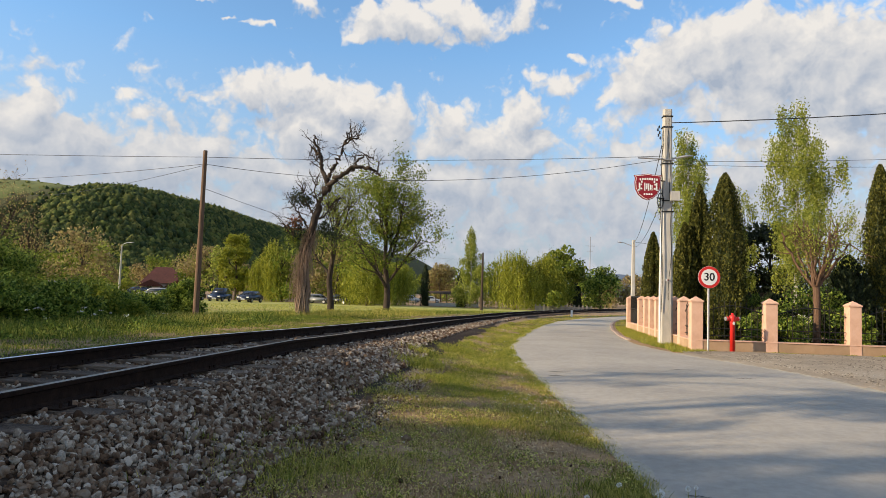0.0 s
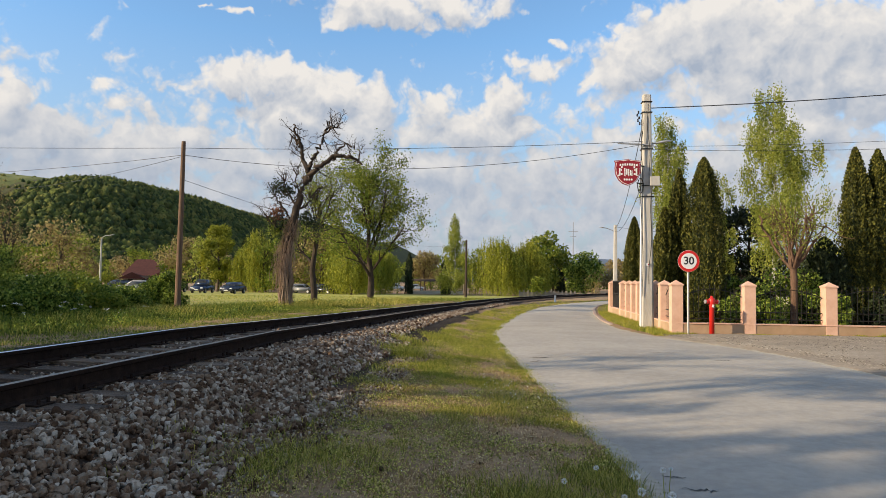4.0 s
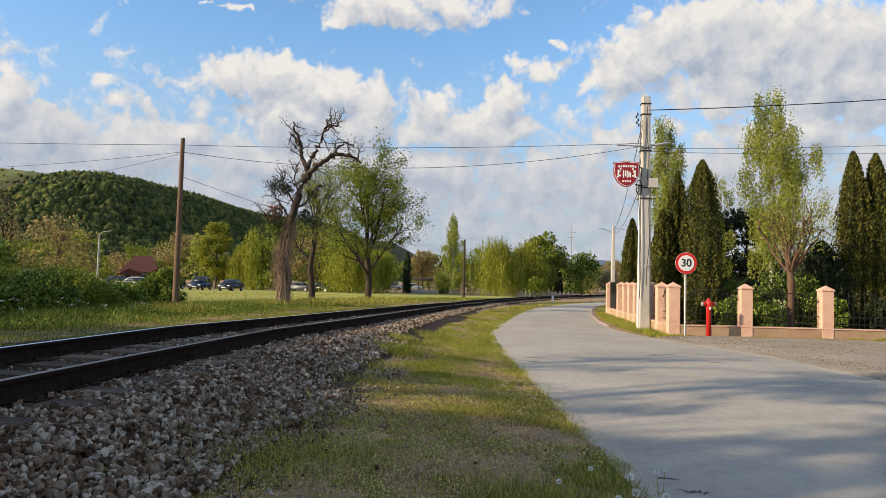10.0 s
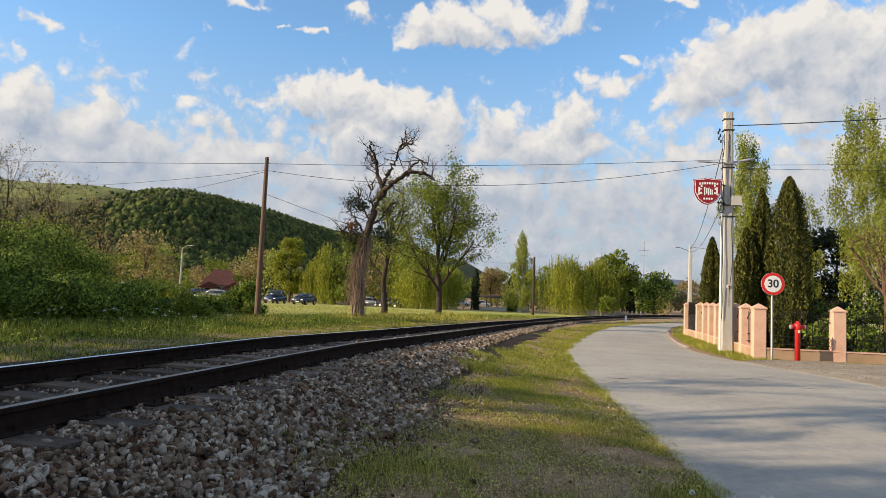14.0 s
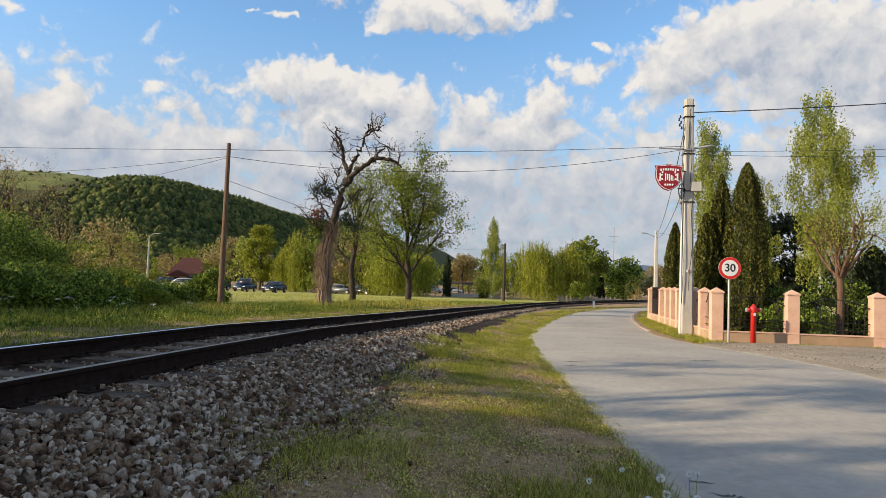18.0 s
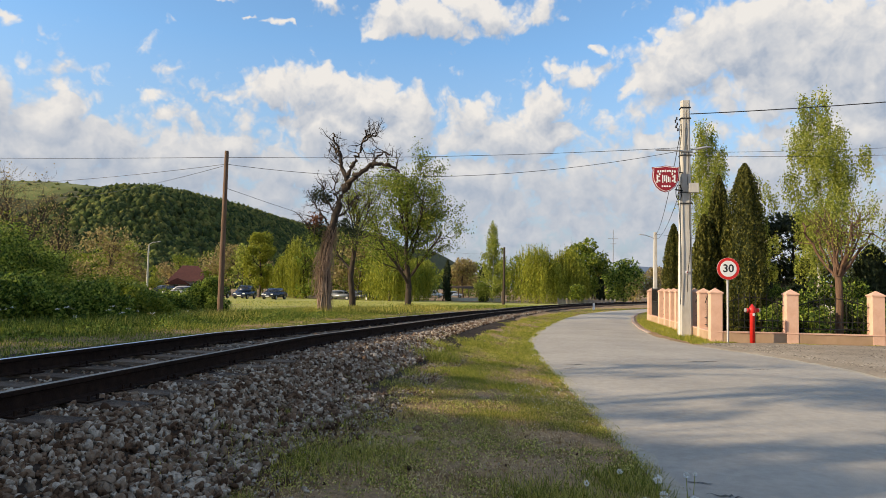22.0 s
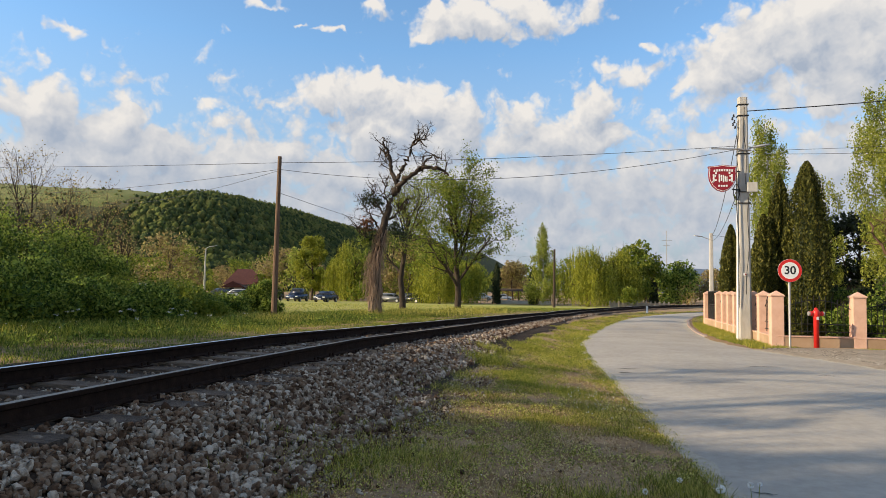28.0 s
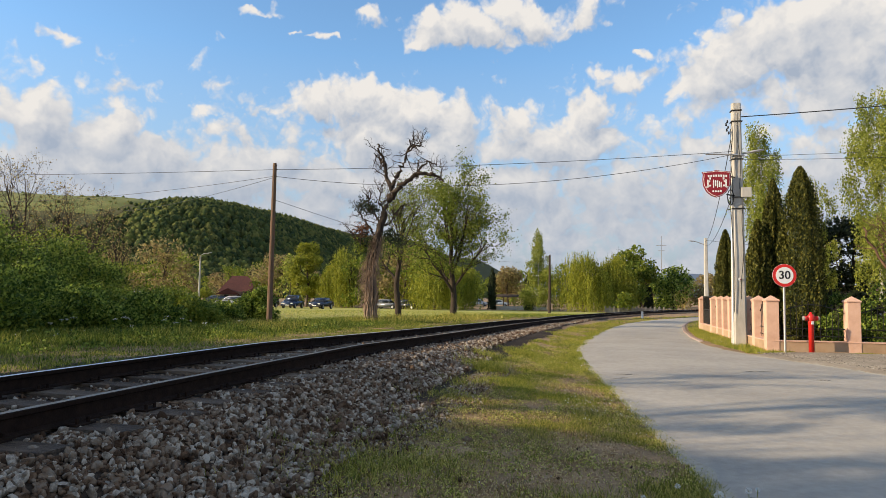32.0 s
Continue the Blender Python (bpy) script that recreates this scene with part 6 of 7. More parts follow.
def pole_fittings():
    p = big_pole
    lamp_head(p, 0.18, 0.0, 5.95, 0.85, -10)
    tube("lamp_arm", [(-0.1, -0.1, 5.75), (0.1, -0.1, 5.85), (0.22, 0.0, 5.95)], [0.022] * 3, M["zinc"], p)
    tube("cross_arm", [(-0.95, -0.16, 5.93), (-0.2, -0.16, 5.9), (0.2, -0.16, 5.86)], [0.025] * 3, M["zinc"], p)
    for z, w in ((7.3, 0.29), (6.95, 0.3), (5.75, 0.33), (4.55, 0.36), (4.2, 0.37)):
        part("band", box(-w / 2 - 0.012, -w * 0.43 - 0.012, z, w / 2 + 0.012, w * 0.43 + 0.012, z + 0.03, 0.003), M["iron"], p)
    part("junction_box", box(0.06, -0.27, 4.55, 0.36, -0.15, 4.85, 0.01), M["concrete"], p, "grey junction box")
    tube("cable_coil", [(-0.24 + 0.09 * math.cos(a), -0.2, 4.55 + 0.24 * math.sin(a)) for a in np.linspace(0, 12.4, 40)], [0.014] * 40, M["black"], p, 5)
    for i, (x0, x1, z0, z1) in enumerate(((-0.18, -0.2, 6.9, 4.7), (-0.24, -0.17, 6.7, 1.0), (-0.02, 0.06, 7.2, 4.8), (0.12, 0.04, 4.5, 1.4))):
        zs = np.linspace(z0, z1, 14)
        tube("cable", [(x0 + (x1 - x0) * f + 0.03 * math.sin(f * 9 + i), -0.19 - 0.01 * i, z) for f, z in zip(np.linspace(0, 1, 14), zs)], [0.011] * 14, M["black"], p, 5)
    for i in range(5):
        part("insulator", lathe(((0.012, 0), (0.035, 0.02), (0.02, 0.05), (0.03, 0.07), (0.01, 0.1)), 10, at=(-0.24 - 0.05 * (i % 2), -0.1 + 0.04 * i, 6.55 + 0.1 * i)), M["black"], p)
    part("conduit", lathe(((0.022, 0.0), (0.022, 4.6)), 8, at=(-0.2, -0.12, 0)), M["white"], p, "thin pale conduit")
    part("number_plate", box(-0.05, -0.185, 1.98, 0.06, -0.175, 2.06), M["white"], p, "small white plate with dark marks")
    part("plate_mark", box(0.0, -0.19, 2.0, 0.05, -0.186, 2.04), M["maroon"], p)


pole_fittings()


def shield_sign():
    t = thing("shield_sign", (4.86, 21.75, 4.55), 0, "maroon shield-shaped advertising sign with white ornaments hung on the pole", "sign")
    half = [(0.0, 0.0), (0.16, 0.05), (0.30, 0.16), (0.40, 0.34), (0.42, 0.52), (0.40, 0.66), (0.44, 0.72), (0.30, 0.735), (0.14, 0.745), (0.0, 0.77)]
    outline = half + [(-x, z) for x, z in half[-2:0:-1]]

    def flat(k, y0, y1, name, m, label=""):
        bm = bmesh.new()
        a = [bm.verts.new((x * k, y0, 0.4 + (z - 0.4) * k + 0.02)) for x, z in outline]
        b = [bm.verts.new((x * k, y1, 0.4 + (z - 0.4) * k + 0.02)) for x, z in outline]
        n = len(a)
        for i in range(n):
            bm.faces.new((a[i], b[i], b[(i + 1) % n], a[(i + 1) % n]))
        bm.faces.new(a)
        bm.faces.new(b[::-1])
        bmesh.ops.recalc_face_normals(bm, faces=bm.faces)
        part(name, bm, M[m], t, label)

    t.scale = (0.98, 1.0, 1.1)
    flat(1.0, -0.03, 0.05, "case", "maroon")
    flat(0.955, -0.036, -0.031, "border", "white", "thin white border")
    flat(0.915, -0.042, -0.037, "field", "maroon")
    for i in range(8):
        x = -0.27 + i * 0.075
        part("letter_bar", box(x, -0.05, 0.60 - 0.2 * (x + 0.01) ** 2, x + 0.05, -0.044, 0.66 - 0.2 * (x + 0.01) ** 2), M["white"], t)
    for s in (-1, 1):
        bm = bmesh.new()
        for cx, cz, w, h in ((0.27, 0.36, 0.05, 0.22), (0.21, 0.30, 0.06, 0.05), (0.2, 0.50, 0.05, 0.06), (0.22, 0.42, 0.04, 0.05), (0.29, 0.26, 0.06, 0.04)):
            box(s * cx - w / 2, -0.05, cz - h / 2 + 0.05, s * cx + w / 2, -0.044, cz + h / 2 + 0.05, 0.002, bm)
        part("ornament", bm, M["white"], t, "white ornament")
    for x0, x1, z0, z1 in ((-0.12, -0.085, 0.29, 0.52), (-0.06, -0.02, 0.33, 0.5), (0.0, 0.035, 0.29, 0.5), (0.055, 0.095, 0.31, 0.47), (0.11, 0.14, 0.3, 0.45)):
        part("mark_bar", box(x0, -0.05, z0, x1, -0.044, z1, 0.002), M["white"], t)
    for i in range(4):
        bm = lathe(((0.03, 0), (0.03, 0.006)), 12)
        bmesh.ops.transform(bm, matrix=Matrix.Translation((-0.11 + i * 0.075, -0.044, 0.19)) @ Matrix.Rotation(radians(90), 4, "X"), verts=bm.verts)
        part("dot", bm, M["white"], t, "white dot")
    for z in (0.1, 0.62):
        tube("bracket", [(0.3, 0.02, z), (0.68, 0.3, z)], [0.02, 0.02], M["iron"], t, 6)


shield_sign()


# ---- far poles, wires ----
pole_two = concrete_pole(10.05, 48.0, 5.6, 0.3, 0.2, "grey concrete utility pole with a street lamp at the bend")
lamp_head(pole_two, -0.55, 0, 5.35, 0.8, 180)
tube("lamp_arm", [(0, 0, 5.1), (-0.3, 0, 5.25), (-0.6, 0, 5.35)], [0.025] * 3, M["zinc"], pole_two)
wood_pole(-0.82, 82.7, 7.1, 0.16, 0.0, "dark wooden telegraph pole beside the far track", m="tarwood")
part("cross_arm", box(-0.5, -0.05, 6.6, 0.2, 0.05, 6.7, 0.01), M["oldwood"], wood_pole(15.0, 124.8, 7.2, 0.17, 0.0, "dark wooden telegraph pole beside the far track", m="tarwood"))


def lamp_post(x, y, h):
    t = thing("street_lamp", (x, y, gz(x, y)), 0, "pale concrete street lamp post among the trees", "street lamp")
    part("post", lathe(((0.2, 0), (0.12, h)), 8), M["concrete"], t)
    tube("arm", [(0, 0, h - 0.1), (0.7, 0, h + 0.3), (1.4, 0, h + 0.35)], [0.05] * 3, M["zinc"], t, 6)
    lamp_head(t, 1.3, 0, h + 0.33, 1.2, 0)


lamp_post(-62.7, 110, 8.9)
lamp_post(-58.5, 125, 6.5)


def radio_mast(x, y, h):
    t = thing("antenna_mast", (x, y, gz(x, y)), 0, "thin steel antenna mast in the distance", "mast")
    part("mast", lathe(((0.16, 0), (0.07, h)), 6), M["zinc"], t)
    for z, w in ((h - 2.2, 1.1), (h - 3.4, 0.7)):
        part("cross_bar", box(-w, -0.05, z, w, 0.05, z + 0.1), M["zinc"], t)


radio_mast(23.6, 158, 16.5)


def wire(a, b, sag, r=0.008, label="thin overhead wire between the poles", name="overhead_wire"):
    a, b = np.array(a, float), np.array(b, float)
    f = np.linspace(0, 1, 24)[:, None]
    P = a * (1 - f) + b * f
    P[:, 2] -= 4 * sag * (f * (1 - f))[:, 0]
    V, Q = tube_arrays(P, np.full(24, r), 5)
    tagged(new(name, mesh_of(name, V, Q, M["black"], smooth=True)), label, "wire", "overhead wires")


POLE_TOP = (-9.53, 21.5, 5.65)
wire((-48, 24.1, 6.97), POLE_TOP, 0.3)
wire(POLE_TOP, (5.4, 22.0, 6.05), 0.12)
wire((-9.53, 21.5, 5.42), (5.4, 22.0, 5.95), 0.62)
wire((-32, 31, 6.1), (-9.53, 21.5, 5.42), 0.3)
wire((-40, 52, 8.4), (-9.53, 21.5, 5.38), 0.5)
wire((-9.54, 21.5, 4.62), (-0.82, 82.7, 6.0), 1.1)
wire((5.6, 22.05, 7.15), (30, 19.6, 9.3), 0.45, 0.016, "thick black overhead cable")
wire((5.6, 22.05, 5.9), (30, 20.0, 7.6), 0.5, 0.006)
wire((5.6, 22.05, 5.8), (30, 20.6, 7.4), 0.6, 0.006)
wire((5.35, 22.0, 6.4), (10.0, 48, 5.3), 0.7, 0.012)
wire((5.35, 22.0, 4.6), (10.0, 48, 5.1), 0.5, 0.010)
wire((10.1, 48, 5.4), (30, 44, 4.6), 0.5, 0.010)


def marker_post(x, y):
    t = thing("marker_post", (x, y, gz(x, y)), 15, "small white marker post between road and track", "post")
    part("post", box(-0.07, -0.05, 0, 0.07, 0.05, 0.55, 0.02), M["white"], t)


marker_post(6.45, 53)


def far_fence():
    t = thing("concrete_fence", (7.3, 104, gz(8, 101)), 9, "low pale concrete fence of posts and panels", "fence")
    for i in range(14):
        part("post", box(i * 0.68 - 0.1, -0.14, 0, i * 0.68 + 0.1, 0.1, 0.95, 0.02), M["tanconcrete"], t)
        if i < 13:
            part("panel", box(i * 0.68 + 0.1, -0.06, 0, i * 0.68 + 0.58, 0.05, 0.7, 0.01), M["tanconcrete"], t)


far_fence()


def kerb():
    t = thing("kerb", label="weathered low concrete kerb along the bend", category="kerb", kind="structure")
    P, head = along(road_r, 24, 52, 1.0, 0.06)
    bm = box(-0.06, -0.49, -0.1, 0.06, 0.49, 0.06, 0.012)
    me = bpy.data.meshes.new("kerb_stone")
    bm.to_mesh(me)
    bm.free()
    me.materials.append(surf("kerb_stone", ((0.30, 0.2, 0.16), (0.42, 0.33, 0.28)), 5, 0.9, 0.4, vary="object", spread=0.2))
    for (x, y), h in zip(P, head):
        piece("kerb_stone", me, t, pose(x, y, 0, 0, 0, -math.degrees(h)))


kerb()


def iron_gate(a, b):
    d = math.hypot(b[0] - a[0], b[1] - a[1])
    t = thing("iron_gate", (a[0], a[1], 0.05), math.degrees(math.atan2(b[1] - a[1], b[0] - a[0])), "dark iron garden gate, closed", "gate")
    for z in (0.08, 0.9, 1.45):
        part("gate_rail", box(0.05, -0.02, z, d - 0.05, 0.02, z + 0.05, 0.004), M["iron"], t)
    n = int(d / 0.12)
    for i in range(n + 1):
        s = 0.05 + (d - 0.1) * i / n
        part("bar", box(s - 0.012, -0.012, 0.06, s + 0.012, 0.012, 1.5), M["iron"], t)
    part("lower_panel", box(0.06, -0.008, 0.1, d - 0.06, 0.008, 0.88), M["iron"], t)


iron_gate((6.34, 28.95), (6.48, 31.7))


# ---- parked cars ----
def car(x, y, turn, paint, kind_label, h=1.5, length=4.3, estate=0.0):
    t = thing("car", (x, y, gz(x, y) + 0.01), turn, kind_label, "car", "parked cars")
    pm = surf("car_paint", (tuple(c * 0.85 for c in paint), paint), 3, 0.25, 0, spec=0.6)
    L, W = length / 2, 0.87
    lower = [(-L, 0.35), (-L, 0.72), (-L + 0.15, 0.85), (-L + 1.05, 0.93), (L - 0.9 + estate, 0.98), (L - 0.08, 0.9), (L, 0.6), (L - 0.05, 0.32)]
    roof = [(-L + 1.0, 0.92), (-L + 1.75, h - 0.05), (-L + 2.3, h), (L - 1.1 + estate * 0.6, h - 0.03), (L - 0.35, 0.95)]

    def slab(pts, w0, w1, name, m, label=""):
        bm = bmesh.new()
        zs = [p[1] for p in pts]
        lo, hi = min(zs), max(zs)
        rows = []
        for s in (-1, 1):
            rows.append([bm.verts.new((px, s * (w0 + (w1 - w0) * (pz - lo) / (hi - lo)), pz)) for px, pz in pts])
        n = len(pts)
        for i in range(n):
            bm.faces.new((rows[0][i], rows[0][(i + 1) % n], rows[1][(i + 1) % n], rows[1][i]))
        bm.faces.new(rows[0][::-1])
        bm.faces.new(rows[1])
        bmesh.ops.recalc_face_normals(bm, faces=bm.faces)
        bmesh.ops.bevel(bm, geom=bm.edges[:], offset=0.035, segments=2, affect="EDGES")
        return part(name, bm, m, t, label, True)

    slab(lower, W, W - 0.03, "body", pm)
    slab(roof, W - 0.06, W - 0.22, "cabin", pm)
    g = [(-L + 1.12, 0.96), (-L + 1.78, h - 0.1), (L - 1.15 + estate * 0.6, h - 0.1), (L - 0.55, 0.98)]
    slab(g, W - 0.045, W - 0.195, "side_windows", M["glass"])
    bm = bmesh.new()
    vs = [bm.verts.new(v) for v in ((-L + 1.06, -0.68, 0.97), (-L + 1.06, 0.68, 0.97), (-L + 1.70, 0.58, h - 0.09), (-L + 1.70, -0.58, h - 0.09))]
    bm.faces.new(vs)
    bmesh.ops.solidify(bm, geom=bm.faces[:], thickness=0.03)
    part("windscreen", bm, M["glass"], t)
    for sx in (-L + 0.8, L - 0.85):
        for s in (-1, 1):
            bm = lathe(((0.2, -0.1), (0.31, -0.1), (0.325, -0.05), (0.325, 0.05), (0.31, 0.1), (0.2, 0.1)), 20)
            bmesh.ops.transform(bm, matrix=Matrix.Translation((sx, s * (W - 0.08), 0.325)) @ Matrix.Rotation(radians(90), 4, "X"), verts=bm.verts)
            w = part("wheel", bm, M["black"], t, "black tyre")
            bm = lathe(((0.19, -0.115), (0.17, -0.105), (0.17, 0.105), (0.19, 0.115)), 14)
            bmesh.ops.transform(bm, matrix=Matrix.Translation((sx, s * (W - 0.08), 0.325)) @ Matrix.Rotation(radians(90), 4, "X"), verts=bm.verts)
            part("rim", bm, M["zinc"], w, "grey wheel rim")
    for s in (-1, 1):
        part("headlight", box(-L - 0.01, s * 0.62 - 0.16, 0.62, -L + 0.08, s * 0.62 + 0.16, 0.76, 0.02), M["white"], t, "clear headlight")
        part("tail_light", box(L - 0.09, s * 0.7 - 0.1, 0.66, L + 0.005, s * 0.7 + 0.1, 0.86, 0.02), M["red"], t, "red tail light")
        part("mirror", box(-L + 1.3, s * 0.9 - 0.08, 0.95, -L + 1.42, s * 0.9 + 0.08, 1.08, 0.02), pm, t)
    part("bumper", box(-L - 0.03, -0.8, 0.3, -L + 0.1, 0.8, 0.5, 0.03), M["black"], t)
    part("licence_plate", box(-L - 0.036, -0.26, 0.4, -L - 0.031, 0.26, 0.51), M["white"], t, "white plate")
    return t


NAVY, DARK, SILVER, PALE = (0.015, 0.03, 0.07), (0.02, 0.022, 0.026), (0.42, 0.43, 0.44), (0.75, 0.75, 0.74)
car(-34.8, 85, 92, NAVY, "dark blue off-road car parked on the lawn edge", 1.75, 4.3, 0.3)
car(-30.6, 84.5, 86, (0.018, 0.026, 0.05), "dark blue saloon car parked on the lawn edge", 1.47, 4.4)
car(-40.0, 88.0, 80, DARK, "dark car parked behind the bushes", 1.5)
car(-41.0, 80.0, 20, SILVER, "silver car parked behind the bushes", 1.5, 4.4)
car(-45.5, 84.0, 60, DARK, "dark car parked behind the bushes", 1.55)
car(-61.0, 90.0, 10, PALE, "white van parked behind the bushes", 2.1, 4.9, 0.8)
car(-22.5, 100, 160, DARK, "dark car parked under the willows", 1.5)
car(-26.0, 101, 170, (0.2, 0.21, 0.22), "grey car parked under the willows", 1.5)
car(-17.3, 150, 175, PALE, "white car parked in the park", 1.6, 4.4, 0.4)
car(-12.6, 150, 178, PALE, "white car parked in the park", 1.5, 4.2)


# ---- buildings ----
def hip_roof(x0, y0, x1, y1, z0, z1, inset):
    bm = bmesh.new()
    a = [bm.verts.new(v) for v in ((x0, y0, z0), (x1, y0, z0), (x1, y1, z0), (x0, y1, z0))]
    ym = (y0 + y1) / 2
    r = [bm.verts.new((x0 + inset, ym, z1)), bm.verts.new((x1 - inset, ym, z1))]
    bm.faces.new((a[0], a[1], r[1], r[0]))
    bm.faces.new((a[1], a[2], r[1]))
    bm.faces.new((a[2], a[3], r[0], r[1]))
    bm.faces.new((a[3], a[0], r[0]))
    bm.faces.new(a[::-1])
    return bm


def house(x, y, turn, w, d, eave, ridge, label, porches=()):
    t = thing("house", (x, y, gz(x, y) - 0.1), turn, label, "house")
    part("wall", box(-w / 2, -d / 2, 0, w / 2, d / 2, eave), M["plaster"], t)
    part("roof", hip_roof(-w / 2 - 0.5, -d / 2 - 0.5, w / 2 + 0.5, d / 2 + 0.5, eave, ridge, d * 0.4), M["rooftile"], t)
    for i in range(3):
        cx = -w / 2 + w * (i + 0.5) / 3
        f = part("window", box(cx - 0.6, -d / 2 - 0.05, eave * 0.35, cx + 0.6, -d / 2 + 0.05, eave * 0.8), M["white"], t)
        part("pane", box(cx - 0.5, -d / 2 - 0.07, eave * 0.4, cx + 0.5, -d / 2 - 0.055, eave * 0.75), M["glass"], f)
    for px, pw, pz in porches:
        bm = bmesh.new()
        yf, yb = -d / 2 - 3.5, -d / 2
        v = [bm.verts.new(c) for c in ((px - pw, yf, pz), (px + pw, yf, pz), (px, yf, pz + pw * 0.55), (px - pw, yb, pz), (px + pw, yb, pz), (px, yb, pz + pw * 0.55))]
        for q in ((0, 1, 2), (5, 4, 3), (0, 2, 5, 3), (1, 4, 5, 2), (0, 3, 4, 1)):
            bm.faces.new([v[i] for i in q])
        part("porch_roof", bm, M["rooftile"], t)
        for s in (-1, 1):
            part("porch_post", box(px + s * pw * 0.85 - 0.1, yf + 0.1, 0, px + s * pw * 0.85 + 0.1, yf + 0.3, pz), M["oldwood"], t)


house(-66, 132, 26, 7.6, 7, 2.6, 5.9, "low house with a red hipped tile roof behind the bushes", ((-2.2, 2.4, 2.0), (2.6, 2.4, 2.0)))
house(18.0, 49, 0, 9, 6, 1.75, 2.5, "low garden house with a red tile roof")


def pavilion(x, y):
    t = thing("pavilion", (x, y, gz(x, y)), 4, "low open pavilion with a brown roof in the park", "pavilion")
    part("roof", hip_roof(-5, -2, 5, 2, 2.2, 2.7, 1.2), M["tarwood"], t)
    for i in range(6):
        part("post", box(-4.6 + i * 1.84 - 0.08, -1.7, 0, -4.6 + i * 1.84 + 0.08, -1.55, 2.2), M["oldwood"], t)
    part("low_wall", box(-4.7, -1.75, 0, 4.7, -1.6, 0.6, 0.01), M["plaster"], t)


pavilion(-6.5, 119)


# ---- flowers, stones, grass ----
build_ballast()
for x, y, h, r in ((1.0, 4.85, 0.2, 0.028), (1.02, 4.75, 0.13, 0.026), (1.25, 5.0, 0.21, 0.02), (1.22, 4.7, 0.13, 0.025), (0.55, 4.75, 0.15, 0.018), (0.82, 5.1, 0.16, 0.018), (1.32, 5.15, 0.2, 0.014), (0.9, 4.6, 0.12, 0.02)):
    dandelion(x, y, h, r)
build_grass()
verge_leaves()


def daisies():
    rs = np.random.RandomState(61)
    n = 420
    y = np.concatenate([9.0 + 0.7 * rs.randn(170), rs.uniform(4, 26, 90), rs.uniform(21, 27, 90), rs.uniform(10, 20, 70)])
    x = np.concatenate([rs.uniform(0.1, 1.0, 170), np.zeros(90), rs.uniform(4.9, 5.6, 90), -8.2 - rs.uniform(0, 2, 70)])
    x[170:260] = track_x(y[170:260]) + 2.6 + (road_l(y[170:260]) - track_x(y[170:260]) - 2.7) * rs.uniform(0, 1, 90)
    C = np.stack([x, y, ground_z(x, y) + rs.uniform(0.03, 0.07, n) + np.where(np.arange(n) >= 350, 0.2, 0)], 1)
    tagged(new("daisies", mesh_of("daisies", *leaf_arrays(C, 0.014, 62, 0.9), M["white"])), "small white daisies scattered in the grass", "flowers", kind="stuff")


daisies()


def white_umbels():
    rs = np.random.RandomState(63)
    C = []
    for _ in range(17):
        cy = rs.uniform(12.5, 18)
        cx = float(track_x(cy)) - rs.uniform(5.2, 7.6)
        C.append(np.array([cx, cy, gz(cx, cy) + rs.uniform(0.3, 0.5)]) + rs.randn(14, 3) * [0.03, 0.03, 0.012])
    tagged(new("white_flowers", mesh_of("white_flowers", *leaf_arrays(np.concatenate(C), 0.02, 64, 0.9), M["white"])), "white flower heads on tall stalks before the bushes", "flowers", kind="stuff")


white_umbels()


def field_stone(x, y, s, seed, m="stone_piece"):
    ob = new("field_stone", rock_mesh(seed, s, M[m]))
    ob.matrix_basis = pose(x, y, gz(x, y) + s * 0.3, 0, 0, seed * 40)
    tagged(ob, "single pale stone lying in the verge grass", "stone", "stones in the verge")


for i, (x, y, s) in enumerate(((-0.81, 6.35, 0.05), (-0.4, 5.9, 0.03), (-0.55, 5.75, 0.028), (0.35, 7.9, 0.035), (-1.2, 7.3, 0.04), (0.0, 5.5, 0.02), (-0.7, 5.1, 0.03))):
    field_stone(x, y, s, 500 + i)


# ---- loose gravel on the forecourt ----
def forecourt_gravel():
    rs = np.random.RandomState(44)
    n = 17000
    y = 18.8 - 12 * rs.uniform(0, 1, n) ** 1.4
    x = road_r(y) + 0.1 + 9 * rs.uniform(0, 1, n) ** 1.2
    s = 0.005 + 0.018 * rs.uniform(0, 1, n) ** 2
    base = np.array([(1, 0, 0), (-0.8, 0.3, 0), (0, 0.9, 0), (0.1, -1, 0), (0.1, 0, 0.8), (0, 0, -0.5)])
    tri = np.array([(0, 2, 4), (2, 1, 4), (1, 3, 4), (3, 0, 4)])
    a = rs.uniform(0, 6.28, n)
    ca, sa = np.cos(a)[:, None], np.sin(a)[:, None]
    B = base[None] * s[:, None, None] * rs.uniform(0.7, 1.3, (n, 6, 1))
    V = np.stack([B[:, :, 0] * ca - B[:, :, 1] * sa + x[:, None], B[:, :, 0] * sa + B[:, :, 1] * ca + y[:, None], B[:, :, 2] + 0.075 + 0.03 * ss(0, 2, x - road_r(y))[:, None]], -1)
    Q = (tri[None] + (np.arange(n) * 6)[:, None, None]).reshape(-1, 3)
    tagged(new("loose_gravel", mesh_of("loose_gravel", V.reshape(-1, 3), Q, M["pebbles"])), "loose grey gravel strewn on the forecourt", "gravel", kind="stuff")


forecourt_gravel()


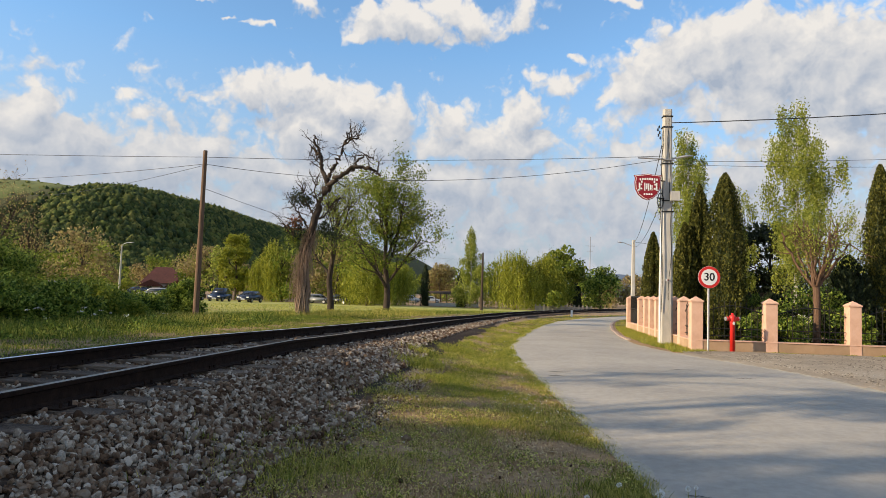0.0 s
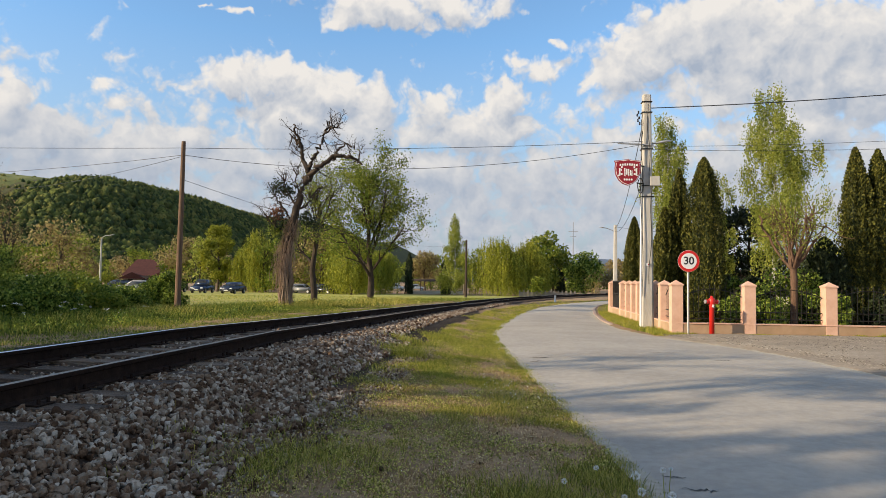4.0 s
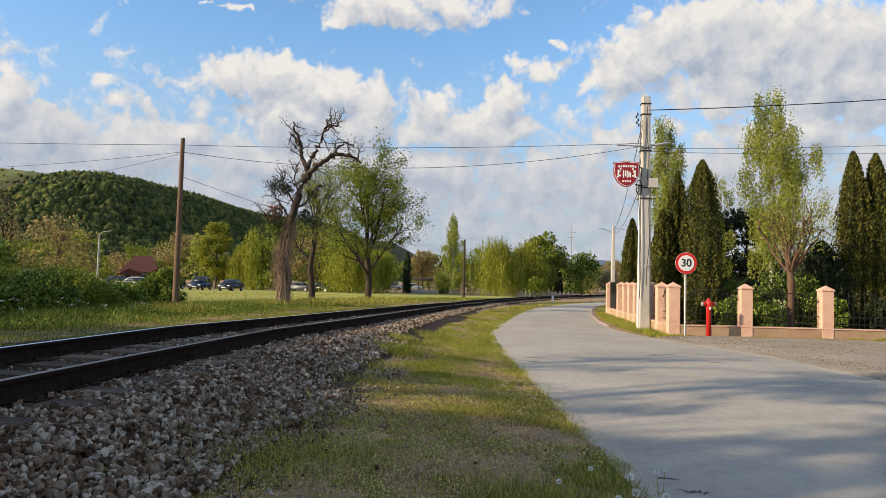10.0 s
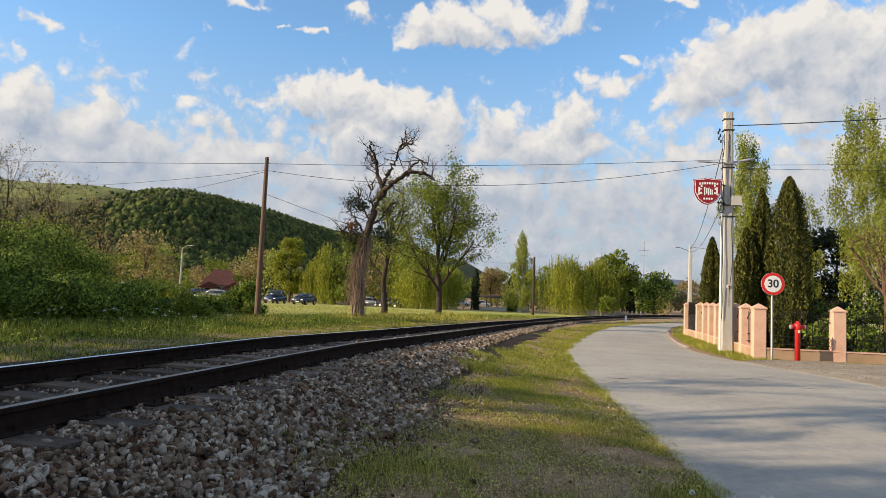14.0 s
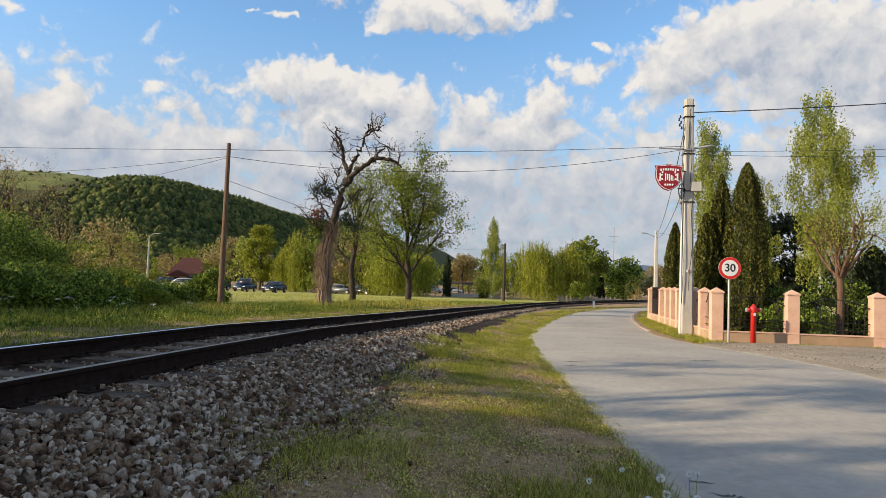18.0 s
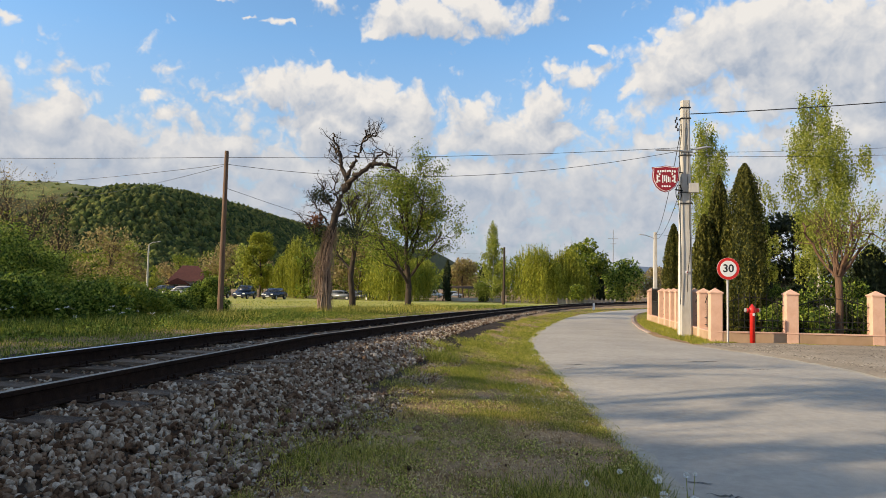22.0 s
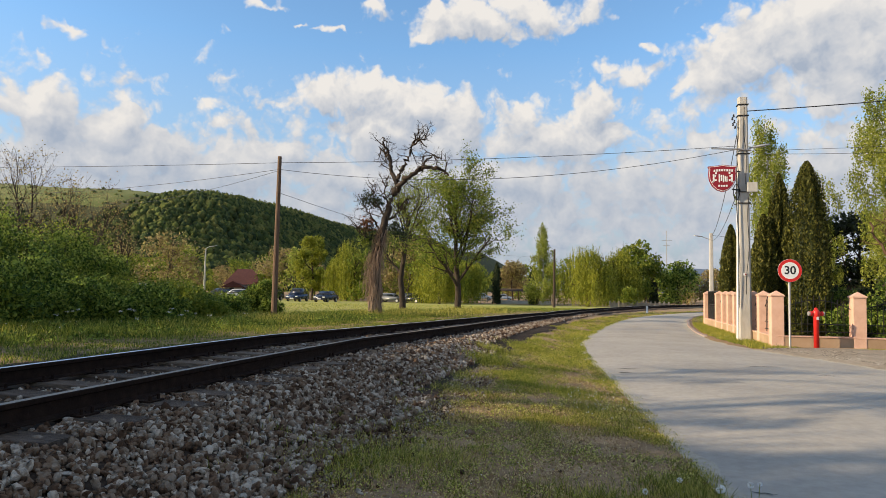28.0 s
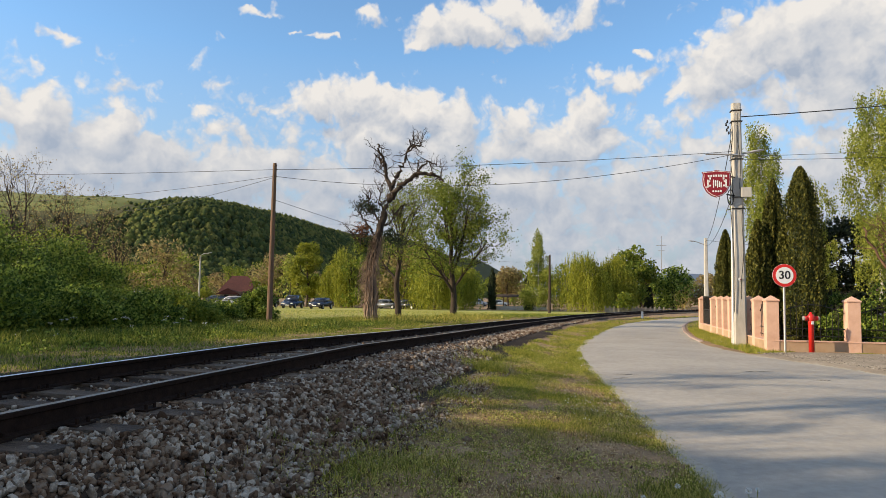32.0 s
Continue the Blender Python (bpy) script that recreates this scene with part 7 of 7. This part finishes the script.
# ---- sandy road edges and cracks ----
def sandy_edge(edge, inward, y0, y1, width, seed):
    """A thin uneven film of sand along an edge of the road."""
    ys = np.arange(y0, y1, 0.15)
    V = []
    for y in ys:
        w = width * (0.5 + 0.5 * noise.noise(Vector((y * 0.6, seed, 0))) + 0.3 * noise.noise(Vector((y * 2.3, seed, 5))))
        x = float(edge(y))
        l, r = float(road_l(y)), float(road_r(y))
        for k in range(4):
            xx = x + inward * (-0.04 + (w + 0.04) * k / 3)
            f = min(1, max(0, (xx - l) / (r - l)))
            V.append((xx, y, 0.05 * math.sin(math.pi * f) + (0.018 if k < 3 else 0.006)))
    n = len(ys)
    i, j = np.meshgrid(np.arange(n - 1), np.arange(3), indexing="ij")
    a = i * 4 + j
    Q = np.stack([a, a + 1, a + 5, a + 4], -1).reshape(-1, 4)
    if inward < 0:
        Q = Q[:, ::-1].copy()
    ob = new("sandy_edge", mesh_of("sandy_edge", np.array(V), Q, SAND))
    tagged(ob, "sandy dust along the road edge", "pavement", kind="structure")


SAND = surf("road_sand", ((0.30, 0.26, 0.20), (0.40, 0.36, 0.29), (0.46, 0.42, 0.35)), 18, 0.95, 0.5)
sandy_edge(road_l, 1, 2, 48, 0.35, 1)
sandy_edge(road_r, -1, 2, 48, 0.45, 2)


def road_crack(x, y, length, width, turn, seed):
    rs = np.random.RandomState(seed)
    n = 14
    V = []
    for i in range(n):
        s = length * (i / (n - 1) - 0.5)
        w = width * (0.3 + rs.uniform(0, 1)) * math.sin(math.pi * (i + 0.5) / n)
        o = 0.02 * rs.randn()
        px, py = x + s * math.cos(turn) - o * math.sin(turn), y + s * math.sin(turn) + o * math.cos(turn)
        f = (px - float(road_l(py))) / float(road_r(py) - road_l(py))
        z = 0.05 * math.sin(math.pi * min(1, max(0, f))) + 0.017
        V += [(px, py - w, z), (px, py + w, z)]
    Q = np.array([(2 * i, 2 * i + 2, 2 * i + 3, 2 * i + 1) for i in range(n - 1)])
    ob = new("road_crack", mesh_of("road_crack", np.array(V), Q, TAR))
    tagged(ob, "dark crack in the asphalt surface", "crack", kind="structure")


TAR = surf("dark_tar", ((0.06, 0.058, 0.055), (0.1, 0.098, 0.095)), 20, 0.9, 0.5)
for i, (x, y, length, width, turn) in enumerate(((3.85, 14.1, 0.7, 0.03, 0.1), (1.25, 13.2, 0.5, 0.04, -0.1), (1.1, 12.6, 0.3, 0.04, 0.4), (2.7, 24.0, 3.4, 0.02, 0.03), (4.6, 13.0, 0.4, 0.02, 0.0), (1.55, 5.2, 0.25, 0.02, -0.3), (1.45, 5.5, 0.2, 0.015, -0.5))):
    road_crack(x, y, length, width, turn, 20 + i)
